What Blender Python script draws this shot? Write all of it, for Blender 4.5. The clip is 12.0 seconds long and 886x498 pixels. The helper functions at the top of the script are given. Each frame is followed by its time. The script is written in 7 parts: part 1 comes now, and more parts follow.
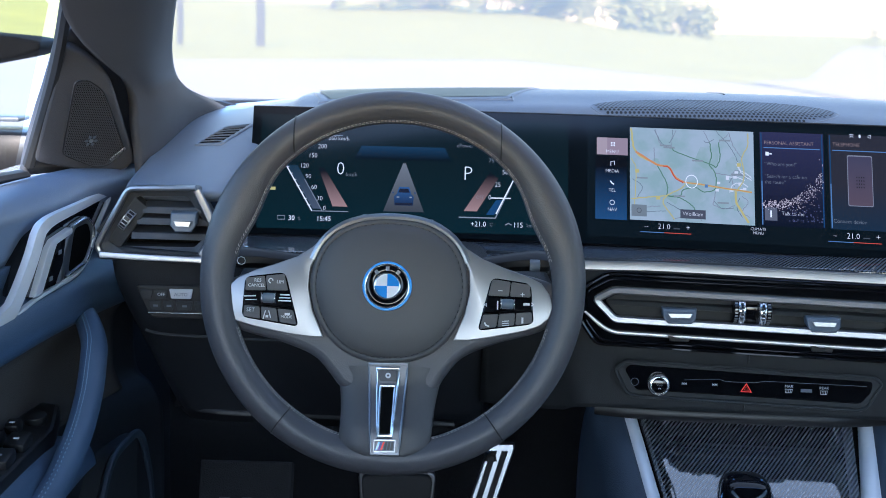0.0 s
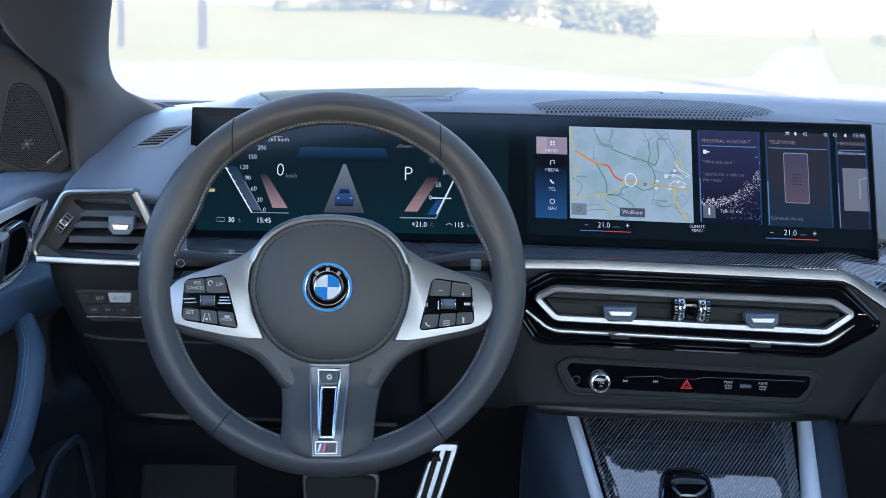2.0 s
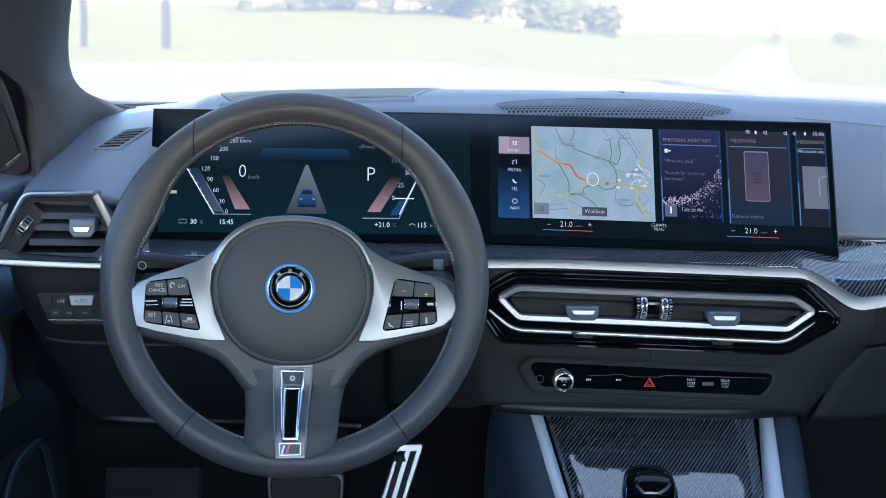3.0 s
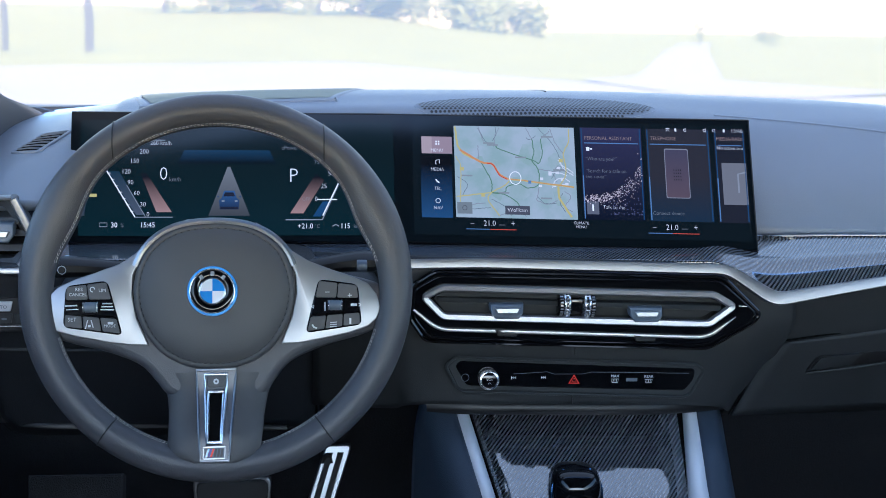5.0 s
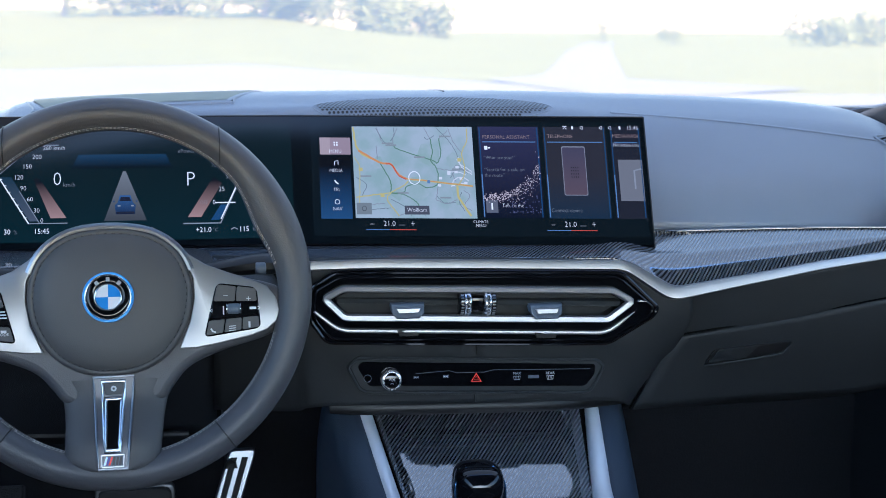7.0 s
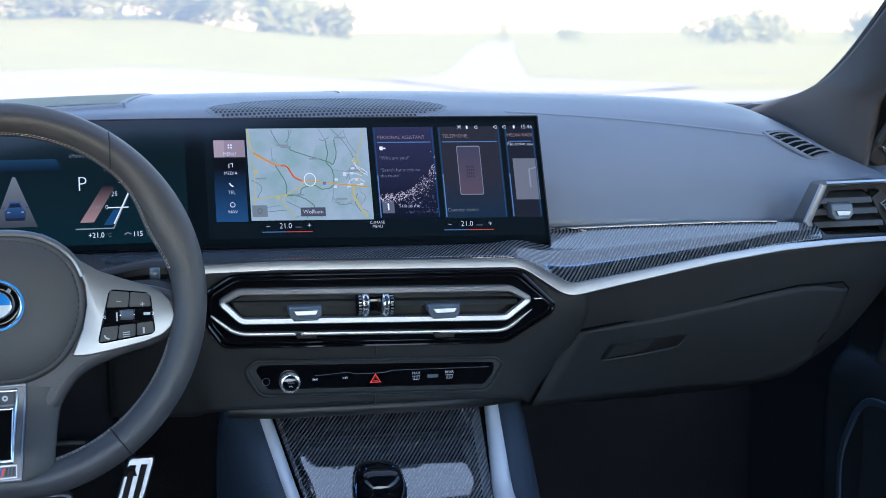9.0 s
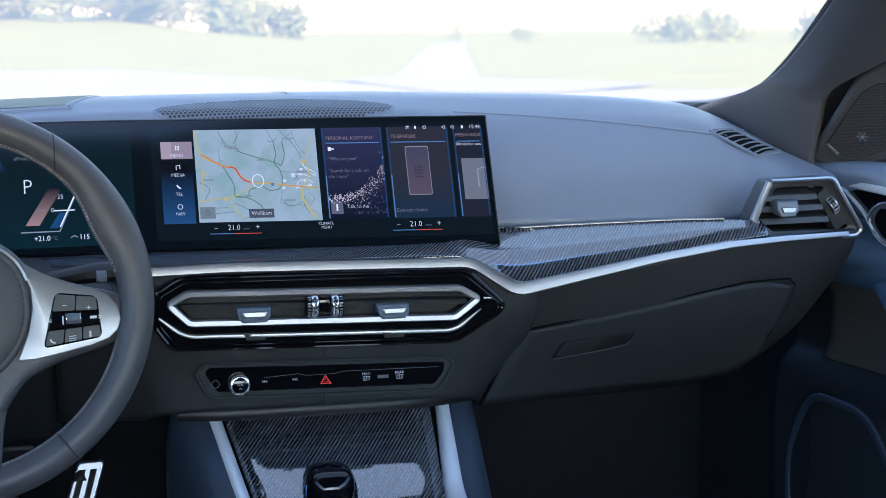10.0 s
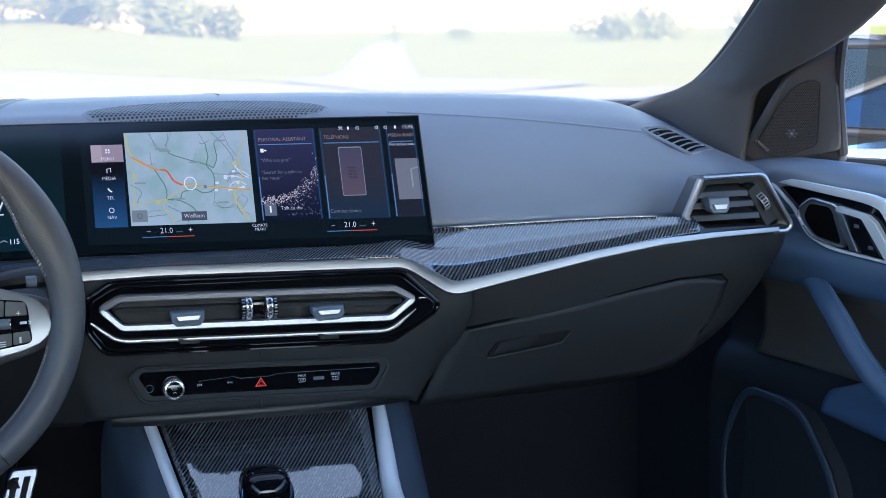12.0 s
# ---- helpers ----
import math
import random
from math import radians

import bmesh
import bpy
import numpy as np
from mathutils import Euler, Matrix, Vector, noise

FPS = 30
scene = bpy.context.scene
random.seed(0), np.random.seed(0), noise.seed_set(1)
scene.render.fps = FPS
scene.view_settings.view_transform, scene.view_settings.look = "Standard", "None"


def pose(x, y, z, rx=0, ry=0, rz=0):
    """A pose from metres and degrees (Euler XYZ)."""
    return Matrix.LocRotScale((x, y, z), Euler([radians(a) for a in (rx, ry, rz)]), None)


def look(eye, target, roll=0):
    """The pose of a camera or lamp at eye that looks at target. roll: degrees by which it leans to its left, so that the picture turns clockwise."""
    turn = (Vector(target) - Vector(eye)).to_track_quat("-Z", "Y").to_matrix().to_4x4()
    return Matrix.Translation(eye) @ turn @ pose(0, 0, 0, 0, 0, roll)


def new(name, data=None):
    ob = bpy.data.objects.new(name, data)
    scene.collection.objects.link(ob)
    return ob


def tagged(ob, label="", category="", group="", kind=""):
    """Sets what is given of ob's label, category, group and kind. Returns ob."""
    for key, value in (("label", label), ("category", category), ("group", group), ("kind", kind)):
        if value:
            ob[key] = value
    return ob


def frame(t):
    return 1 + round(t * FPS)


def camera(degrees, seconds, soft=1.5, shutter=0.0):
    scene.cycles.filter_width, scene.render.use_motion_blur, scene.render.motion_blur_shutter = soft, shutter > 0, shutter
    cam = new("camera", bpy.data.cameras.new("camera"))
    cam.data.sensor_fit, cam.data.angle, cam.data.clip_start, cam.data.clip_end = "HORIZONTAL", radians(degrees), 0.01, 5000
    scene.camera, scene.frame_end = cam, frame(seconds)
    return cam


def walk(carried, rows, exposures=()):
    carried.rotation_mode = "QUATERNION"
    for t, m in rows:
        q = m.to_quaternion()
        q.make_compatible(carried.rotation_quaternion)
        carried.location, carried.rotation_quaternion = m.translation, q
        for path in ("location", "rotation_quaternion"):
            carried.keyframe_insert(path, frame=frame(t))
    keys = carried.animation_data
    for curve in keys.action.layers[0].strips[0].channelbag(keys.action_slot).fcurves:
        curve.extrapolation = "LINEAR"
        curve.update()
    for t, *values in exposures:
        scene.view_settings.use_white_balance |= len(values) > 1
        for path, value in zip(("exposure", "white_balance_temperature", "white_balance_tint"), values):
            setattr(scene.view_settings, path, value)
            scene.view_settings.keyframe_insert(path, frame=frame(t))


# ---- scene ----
# seconds, x, y, z, pitch, roll, yaw of a camera between the front seats, panning right
cam = camera(34.78, 12.0, 0.85)
PATH = [
    (0.0, -0.3170, 0.0000, 1.1000, -9.000, 1.500, 0.000),
    (0.5, -0.3162, 0.0005, 1.0997, -8.978, 1.445, -0.494),
    (1.0, -0.3153, -0.0000, 1.1001, -8.966, 1.403, -1.029),
    (1.5, -0.3139, -0.0002, 1.0999, -8.941, 1.318, -1.669),
    (2.0, -0.3120, 0.0001, 1.0999, -8.931, 1.257, -2.229),
    (2.5, -0.3104, -0.0006, 1.0996, -8.901, 1.146, -2.963),
    (3.0, -0.3085, -0.0008, 1.1006, -8.914, 1.078, -3.609),
    (5.0, -0.3024, -0.0020, 1.0998, -8.831, 0.758, -6.491),
    (5.5, -0.2996, -0.0025, 1.1001, -8.825, 0.634, -7.384),
    (6.0, -0.2978, -0.0022, 1.0998, -8.806, 0.555, -8.261),
    (6.5, -0.2947, -0.0029, 1.0993, -8.773, 0.368, -9.319),
    (7.0, -0.2926, -0.0030, 1.0989, -8.756, 0.238, -10.206),
    (9.0, -0.2834, -0.0060, 1.0994, -8.752, -0.236, -14.061),
    (9.5, -0.2807, -0.0070, 1.0993, -8.754, -0.324, -15.001),
    (10.0, -0.2777, -0.0080, 1.0994, -8.758, -0.470, -15.915),
    (10.5, -0.2763, -0.0082, 1.0995, -8.763, -0.578, -16.552),
    (11.0, -0.2751, -0.0084, 1.0995, -8.774, -0.648, -17.232),
    (11.5, -0.2737, -0.0093, 1.1005, -8.810, -0.707, -17.847),
    (12.0, -0.2715, -0.0103, 1.0998, -8.795, -0.822, -18.352),
]
walk(cam, [(t, pose(x, y, z, 0, 0, yaw) @ pose(0, 0, 0, 90 + pitch) @ pose(0, 0, 0, 0, 0, roll)) for t, x, y, z, pitch, roll, yaw in PATH], [(0.0, 2.62, 5190, 17), (12.0, 2.62, 5190, 17)])
from mathutils.bvhtree import BVHTree

EXPO = 2.6
GLOW = 2.0 ** -EXPO
cam.data.dof.use_dof, cam.data.dof.focus_distance, cam.data.dof.aperture_fstop = True, 1.42, 12.0

# ---- world, sun and the light that falls through the glass ----
world = bpy.data.worlds.new("daylight")
scene.world = world
world.use_nodes = True
wt = world.node_tree
sky = wt.nodes.new("ShaderNodeTexSky")
sky.sky_type, sky.sun_disc = "NISHITA", False
sky.sun_elevation, sky.sun_rotation = radians(24), radians(180)
sky.air_density, sky.dust_density, sky.ozone_density = 1.6, 0.6, 5.0
wt.nodes["Background"].inputs[1].default_value = 0.19
wt.links.new(sky.outputs[0], wt.nodes["Background"].inputs[0])
sun = new("sun", bpy.data.lights.new("sun", "SUN"))
sun.data.energy, sun.data.angle, sun.data.color = 2.4, radians(2), (1.0, 0.88, 0.70)
sun.matrix_world = look((0, -10, 4.6), (0, 0, 0))


# ---- materials ----
def material(name, color, rough=0.5, metal=0.0, spec=0.5, coat=0.0, grain=0.0, grain_size=600.0, vary=0.12, vary_size=9.0, emit=None, power=0.0, sheen=0.0):
    """A node material: base colour with broad and fine variation, fine relief and uneven gloss."""
    m = bpy.data.materials.new(name)
    m.use_nodes = True
    nt = m.node_tree
    p = nt.nodes["Principled BSDF"]
    p.inputs["Metallic"].default_value, p.inputs["Specular IOR Level"].default_value = metal, spec
    p.inputs["Coat Weight"].default_value, p.inputs["Coat Roughness"].default_value = coat, 0.03
    p.inputs["Sheen Weight"].default_value = sheen
    at = nt.nodes.new("ShaderNodeTexCoord")
    big, fine = nt.nodes.new("ShaderNodeTexNoise"), nt.nodes.new("ShaderNodeTexNoise")
    big.inputs["Scale"].default_value, fine.inputs["Scale"].default_value = vary_size, grain_size
    big.inputs["Detail"].default_value = 4
    for n in (big, fine):
        nt.links.new(at.outputs["Object"], n.inputs["Vector"])
    mix = nt.nodes.new("ShaderNodeMixRGB")
    mix.inputs[1].default_value = (*[c * (1 - vary) for c in color], 1)
    mix.inputs[2].default_value = (*[min(1, c * (1 + vary)) for c in color], 1)
    nt.links.new(big.outputs[0], mix.inputs[0])
    nt.links.new(mix.outputs[0], p.inputs["Base Color"])
    rr = nt.nodes.new("ShaderNodeMapRange")
    rr.inputs["To Min"].default_value, rr.inputs["To Max"].default_value = max(0.02, rough * 0.88), min(1, rough * 1.12)
    nt.links.new(big.outputs[0], rr.inputs[0])
    nt.links.new(rr.outputs[0], p.inputs["Roughness"])
    if grain:
        bump = nt.nodes.new("ShaderNodeBump")
        bump.inputs["Strength"].default_value, bump.inputs["Distance"].default_value = grain, 0.001
        nt.links.new(fine.outputs[0], bump.inputs["Height"])
        nt.links.new(bump.outputs[0], p.inputs["Normal"])
    if emit:
        p.inputs["Emission Color"].default_value, p.inputs["Emission Strength"].default_value = (*emit, 1), power
    return m


def carbon(name, gloss=1.8):
    """Lacquered twill weave: diagonal tows, two directions, under a clear coat."""
    m = material(name, (0.02, 0.021, 0.024), 0.5, 0.0, 0.25, 1.0)
    nt = m.node_tree
    p = nt.nodes["Principled BSDF"]
    p.inputs["Coat IOR"].default_value = gloss
    at = nt.nodes.new("ShaderNodeTexCoord")
    turn = nt.nodes.new("ShaderNodeMapping")
    turn.inputs["Rotation"].default_value = (0, 0, radians(36))
    nt.links.new(at.outputs["UV"], turn.inputs["Vector"])
    tows, breaks = nt.nodes.new("ShaderNodeTexWave"), nt.nodes.new("ShaderNodeTexWave")
    tows.inputs["Scale"].default_value, breaks.inputs["Scale"].default_value = 88.0, 150.0
    breaks.bands_direction = "Y"
    tows.inputs["Distortion"].default_value = 0.25
    for n in (tows, breaks):
        nt.links.new(turn.outputs[0], n.inputs["Vector"])
    both = nt.nodes.new("ShaderNodeMath")
    both.operation = "MULTIPLY_ADD"
    both.inputs[1].default_value = 0.35
    nt.links.new(breaks.outputs["Fac"], both.inputs[0])
    nt.links.new(tows.outputs["Fac"], both.inputs[2])
    ramp = nt.nodes.new("ShaderNodeValToRGB")
    ramp.color_ramp.elements[0].position, ramp.color_ramp.elements[0].color = 0.42, (0.003, 0.003, 0.004, 1)
    ramp.color_ramp.elements[1].position, ramp.color_ramp.elements[1].color = 0.85, (0.085, 0.092, 0.105, 1)
    nt.links.new(both.outputs[0], ramp.inputs[0])
    nt.links.new(ramp.outputs[0], p.inputs["Base Color"])
    return m


def clear(name, tint=(0.60, 0.425, 0.30), haze=0.24):
    """Thin clear glass: see-through, with a faint mirror gloss; tint and pale film imitate outdoor glare."""
    m = bpy.data.materials.new(name)
    m.use_nodes = True
    nt = m.node_tree
    nt.nodes.remove(nt.nodes["Principled BSDF"])
    thru, shine, mix, film, veil = (nt.nodes.new("ShaderNode" + k) for k in ("BsdfTransparent", "BsdfGlossy", "MixShader", "BsdfTranslucent", "MixShader"))
    # the translucent film is added haze, standing in for veiling glare
    veil.inputs[0].default_value, film.inputs[0].default_value = haze, (1.0, 0.74, 0.54, 1)
    thru.inputs[0].default_value, shine.inputs["Roughness"].default_value = (*tint, 1), 0.01
    mix.inputs[0].default_value = 0.03
    for a, b in ((thru.outputs[0], mix.inputs[1]), (shine.outputs[0], mix.inputs[2]), (mix.outputs[0], veil.inputs[1]), (film.outputs[0], veil.inputs[2]), (veil.outputs[0], nt.nodes["Material Output"].inputs[0])):
        nt.links.new(a, b)
    return m


def lit(name, color, power=1.0):
    """A lit picture element of a display."""
    return material(name, (0.004, 0.004, 0.005), 0.12, spec=0.12, emit=color, power=power * GLOW, vary=0.0)


def lit_mottled(name, one, two, size, power=1.0):
    """A lit picture element with soft patches of a second colour."""
    m = lit(name, one, power)
    nt = m.node_tree
    at, tex, ramp = (nt.nodes.new("ShaderNode" + k) for k in ("TexCoord", "TexNoise", "ValToRGB"))
    tex.inputs["Scale"].default_value, tex.inputs["Detail"].default_value = size, 5.0
    ramp.color_ramp.elements[0].position, ramp.color_ramp.elements[1].position = 0.38, 0.66
    ramp.color_ramp.elements[0].color, ramp.color_ramp.elements[1].color = (*one, 1), (*two, 1)
    for a, b in ((at.outputs["Object"], tex.inputs["Vector"]), (tex.outputs[0], ramp.inputs[0]), (ramp.outputs[0], nt.nodes["Principled BSDF"].inputs["Emission Color"])):
        nt.links.new(a, b)
    return m


def lit_fade(name, low, high, z0, z1, power=1.0):
    """A lit picture element that fades from one colour to another up the display."""
    m = lit(name, low, power)
    nt = m.node_tree
    at, sep, ramp = (nt.nodes.new("ShaderNode" + k) for k in ("TexCoord", "SeparateXYZ", "ValToRGB"))
    span = nt.nodes.new("ShaderNodeMapRange")
    span.inputs["From Min"].default_value, span.inputs["From Max"].default_value = z0 * 0.9343, z1 * 0.9343
    ramp.color_ramp.elements[0].color, ramp.color_ramp.elements[1].color = (*low, 1), (*high, 1)
    for a, b in ((at.outputs["Object"], sep.inputs[0]), (sep.outputs[2], span.inputs[0]), (span.outputs[0], ramp.inputs[0]), (ramp.outputs[0], nt.nodes["Principled BSDF"].inputs["Emission Color"])):
        nt.links.new(a, b)
    return m


PAD = material("slush_moulded_dash_skin", (0.142, 0.163, 0.206), 0.40, grain=0.3, grain_size=1400, spec=0.7)
LEATHER = material("blue_grey_leather", (0.160, 0.192, 0.255), 0.45, grain=0.4, grain_size=900, spec=0.5)
DARK_LEATHER = material("dark_blue_leather", (0.030, 0.042, 0.062), 0.45, grain=0.4, grain_size=900, spec=0.5)
NAVY_LEATHER = material("deep_blue_leather", (0.058, 0.092, 0.155), 0.42, grain=0.4, grain_size=900, spec=0.5)
WHEEL_LEATHER = material("charcoal_nappa_leather", (0.070, 0.069, 0.075), 0.40, grain=0.25, grain_size=1100, spec=0.45)
LINING = material("near_black_door_lining", (0.013, 0.015, 0.019), 0.55, grain=0.4, grain_size=1200, spec=0.35)
PLASTIC = material("dark_grained_plastic", (0.023, 0.025, 0.027), 0.55, grain=0.4, grain_size=1600, spec=0.35)
COVER = material("satin_airbag_cover", (0.072, 0.070, 0.071), 0.5, grain=0.2, grain_size=1600, spec=0.4)
BLACK = material("black_plastic", (0.010, 0.010, 0.011), 0.4, spec=0.4)
# near-black that puts the shade of hollows, gaps and recesses into the colour
VOID = material("shade_black", (0.003, 0.003, 0.003), 0.8, spec=0.05)
PIANO = material("piano_black", (0.004, 0.004, 0.005), 0.07, spec=0.3, coat=0.15)
SATIN = material("satin_silver_trim", (0.36, 0.37, 0.39), 0.34, metal=0.95, spec=0.5, vary=0.05)
BRIGHT = material("bright_satin_trim", (0.62, 0.64, 0.68), 0.34, metal=0.6, spec=0.5, vary=0.04)
SPOKE = material("dark_satin_spoke_trim", (0.25, 0.26, 0.285), 0.36, metal=0.95, vary=0.05)
RAIL = material("satin_silver_rail", (0.66, 0.68, 0.72), 0.32, metal=0.2, vary=0.04)
RING = material("satin_vent_ring", (0.34, 0.35, 0.385), 0.36, metal=0.85, vary=0.04)
CHROME = material("pearl_chrome", (0.70, 0.72, 0.76), 0.20, metal=0.85, vary=0.03)
SLAT = material("grey_vent_plastic", (0.038, 0.041, 0.047), 0.5, spec=0.5)
GREYTAB = material("grey_satin_tab", (0.10, 0.12, 0.15), 0.38, spec=0.5)
CARBON = carbon("carbon_twill", 2.2)
TRAY_CARBON = carbon("carbon_twill_high_gloss", 2.5)
FABRIC = material("brown_grey_knit", (0.055, 0.049, 0.046), 0.85, grain=0.8, grain_size=900, vary=0.2)
HEADLINER = material("anthracite_headliner_cloth", (0.022, 0.022, 0.024), 0.9, grain=0.4, grain_size=900)
PILLAR = material("pillar_cloth", (0.058, 0.058, 0.064), 0.75, grain=0.5, grain_size=1200, sheen=0.03)
CARPET = material("black_carpet", (0.008, 0.008, 0.009), 0.95, grain=1.0, grain_size=700, vary=0.4)
THREAD = material("light_grey_thread", (0.42, 0.40, 0.39), 0.8)
BLUETHREAD = material("blue_grey_thread", (0.20, 0.29, 0.39), 0.8)
RUBBER = material("black_rubber", (0.012, 0.012, 0.012), 0.7)
STEEL = material("brushed_pedal_steel", (0.30, 0.31, 0.32), 0.35, metal=1.0)
PAINT = material("dark_blue_car_paint", (0.012, 0.018, 0.030), 0.25, coat=1.0)
MIRROR = material("mirror_glass", (0.85, 0.88, 0.9), 0.02, metal=1.0, vary=0.0)
WHITE = material("white_print", (0.55, 0.56, 0.58), 0.5, vary=0.0)
# a faint glow is added to the red print, emblem slant included
RED = material("glowing_red_print", (0.65, 0.03, 0.02), 0.4, vary=0.0, emit=(1, 0.06, 0.03), power=0.25 * GLOW)
BLUE = material("badge_blue", (0.02, 0.22, 0.62), 0.2, coat=0.8, vary=0.0)
ENAMEL = material("badge_white", (0.72, 0.74, 0.76), 0.25, coat=0.8, vary=0.0)
GRASS = material("meadow", (0.35, 0.305, 0.040), 0.9, vary=0.35, vary_size=0.25, grain=0.5, grain_size=20)
CONCRETE = material("pale_concrete", (0.42, 0.36, 0.32), 0.85, vary=0.12, vary_size=0.6, grain=0.3, grain_size=40)
LEAF = material("foliage", (0.27, 0.29, 0.10), 0.8, vary=0.25, vary_size=0.7)
BARK = material("bark", (0.07, 0.065, 0.06), 0.9, vary=0.3, vary_size=6)
GLASS = clear("windscreen_glass")
SIDE_GLASS = clear("side_glass", (0.62, 0.56, 0.48), 0.006)

# ---- mesh helpers ----
PLACE = {}


def finish(bm, angle=38):
    bmesh.ops.recalc_face_normals(bm, faces=bm.faces)
    for f in bm.faces:
        f.smooth = not f.select
        f.select = False
    for e in bm.edges:
        if len(e.link_faces) == 2 and e.calc_face_angle(0) > radians(angle):
            e.smooth = False
    return bm


def thing(name, at, label, category, group="", kind=""):
    """An Empty at the base of a thing, which parents its parts."""
    ob = new(name)
    ob.empty_display_size = 0.03
    ob.location = at
    PLACE[ob] = Vector(at)
    return tagged(ob, label, category, group, kind)


def part(name, bm, mat, parent, label="", thick=0.0, angle=38):
    """Links a bmesh, in world metres, as one mesh under a thing or a part."""
    finish(bm, angle)
    bm.transform(Matrix.Translation(-PLACE[parent]))
    me = bpy.data.meshes.new(name)
    bm.to_mesh(me)
    bm.free()
    me.materials.append(mat)
    ob = new(name, me)
    ob.parent = parent
    PLACE[ob] = PLACE[parent]
    if thick:
        s = ob.modifiers.new("thickness", "SOLIDIFY")
        s.thickness, s.offset = thick, -1
    return tagged(ob, label)


def solo(name, bm, mat, label, category, kind="", group="", thick=0.0):
    """One plain mesh as a top-level thing or a piece of the setting."""
    finish(bm)
    me = bpy.data.meshes.new(name)
    bm.to_mesh(me)
    bm.free()
    me.materials.append(mat)
    ob = new(name, me)
    PLACE[ob] = Vector((0, 0, 0))
    if thick:
        s = ob.modifiers.new("thickness", "SOLIDIFY")
        s.thickness, s.offset = thick, -1
    return tagged(ob, label, category, group, kind)


def spline(pts, n, closed=False):
    """n points on a smooth curve through pts."""
    pts = [Vector(p) for p in pts]
    k = len(pts)
    out = []
    for i in range(n):
        u = i * (k if closed else k - 1) / (n if closed else n - 1)
        j = int(u) if closed else min(int(u), k - 2)
        f = u - j
        if closed:
            a, b, c, d = (pts[(j + q) % k] for q in (-1, 0, 1, 2))
        else:
            b, c = pts[j], pts[j + 1]
            a = pts[j - 1] if j else b * 2 - c
            d = pts[j + 2] if j + 2 < k else c * 2 - b
        out.append(b * 1.0 + (c - a) * (f / 2) + (a * 2 - b * 5 + c * 4 - d) * (f * f / 2) + (b * 3 - a - c * 3 + d) * (f ** 3 / 2))
    return out


def rounded(pts, r, n=5):
    """A closed outline with its corners rounded; a corner may carry its own radius as a last value."""
    out = []
    k = len(pts)
    vs = [Vector(p) for p in pts]
    for i in range(k):
        p, a, b = vs[i], vs[i - 1], vs[(i + 1) % k]
        da, db = (a - p), (b - p)
        q = min(r, da.length * 0.45, db.length * 0.45)
        s, e = p + da.normalized() * q, p + db.normalized() * q
        for j in range(n):
            f = j / (n - 1)
            out.append(s * (1 - f) ** 2 + p * (2 * f * (1 - f)) + e * f * f)
    return out


def sheet(rows, closed=False, bm=None):
    """Quads between rows of points."""
    bm = bm or bmesh.new()
    vs = [[bm.verts.new(p) for p in row] for row in rows]
    for a, b in zip(vs, vs[1:]):
        m = len(a)
        for i in range(m if closed else m - 1):
            bm.faces.new((a[i], a[(i + 1) % m], b[(i + 1) % m], b[i]))
    return bm


def loft(rows, nu, nv, closed=False):
    """A smooth skin through rows of points: nv points along each row, nu rows."""
    rows = [spline(r, nv, closed) for r in rows]
    cols = [spline([r[i] for r in rows], nu) for i in range(nv)]
    return sheet([[c[j] for c in cols] for j in range(nu)], closed)


def woven(bm, rows, along_rows):
    """Lays a cloth's own coordinates over a loft: across by x, along by the length of the surface."""
    bm.verts.ensure_lookup_table()
    n = len(bm.verts) // rows
    at = [[bm.verts[r * n + c].co for c in range(n)] for r in range(rows)]
    place = {}
    for r in range(rows):
        run = 0.0
        for c in range(n):
            if along_rows:
                run += (at[r][c] - at[r][c - 1]).length if c else 0.0
                place[r * n + c] = (at[r][c].x, run)
            else:
                place[r * n + c] = (at[r][c].x, -sum((at[q][c] - at[q - 1][c]).length for q in range(1, r + 1)))
    layer = bm.loops.layers.uv.new("weave")
    bm.verts.index_update()
    for f in bm.faces:
        for l in f.loops:
            l[layer].uv = place[l.vert.index]
    return bm


def slab(outline, away, bevel=0.0, seg=2, bm=None, soft=False):
    """A plate: the closed outline is its face, away leads to its back; the face's rim is bevelled."""
    own = bmesh.new()
    front = [own.verts.new(p) for p in outline]
    away = Vector(away)
    back = [own.verts.new(Vector(p) + away) for p in outline]
    face = own.faces.new(front)
    own.faces.new(back[::-1])
    n = len(front)
    for i in range(n):
        own.faces.new((front[i], front[i - 1], back[i - 1], back[i]))
    own.normal_update()
    level = face.normal.copy()
    if bevel:
        bmesh.ops.bevel(own, geom=list(face.edges), offset=bevel, segments=seg, profile=0.5, affect="EDGES", clamp_overlap=True)
        own.normal_update()
    for f in own.faces:
        f.select = not soft and abs(f.normal.dot(level)) > 0.9998
    if bm is None:
        return own
    return join(bm, own)


def holed(outer, inner, away):
    """A plate with an opening through it: its face lies between two outlines, away leads to its back."""
    bm = bmesh.new()
    away = Vector(away)
    edges = []
    for loop in (outer, inner):
        face = [bm.verts.new(p) for p in loop]
        back = [bm.verts.new(Vector(p) + away) for p in loop]
        for i in range(len(face)):
            edges.append(bm.edges.new((face[i - 1], face[i])))
            bm.faces.new((face[i], face[i - 1], back[i - 1], back[i]))
    bmesh.ops.triangle_fill(bm, use_beauty=True, edges=edges)
    return bm


def join(bm, own):
    me = bpy.data.meshes.new("tmp")
    own.to_mesh(me)
    own.free()
    bm.from_mesh(me)
    bpy.data.meshes.remove(me)
    return bm


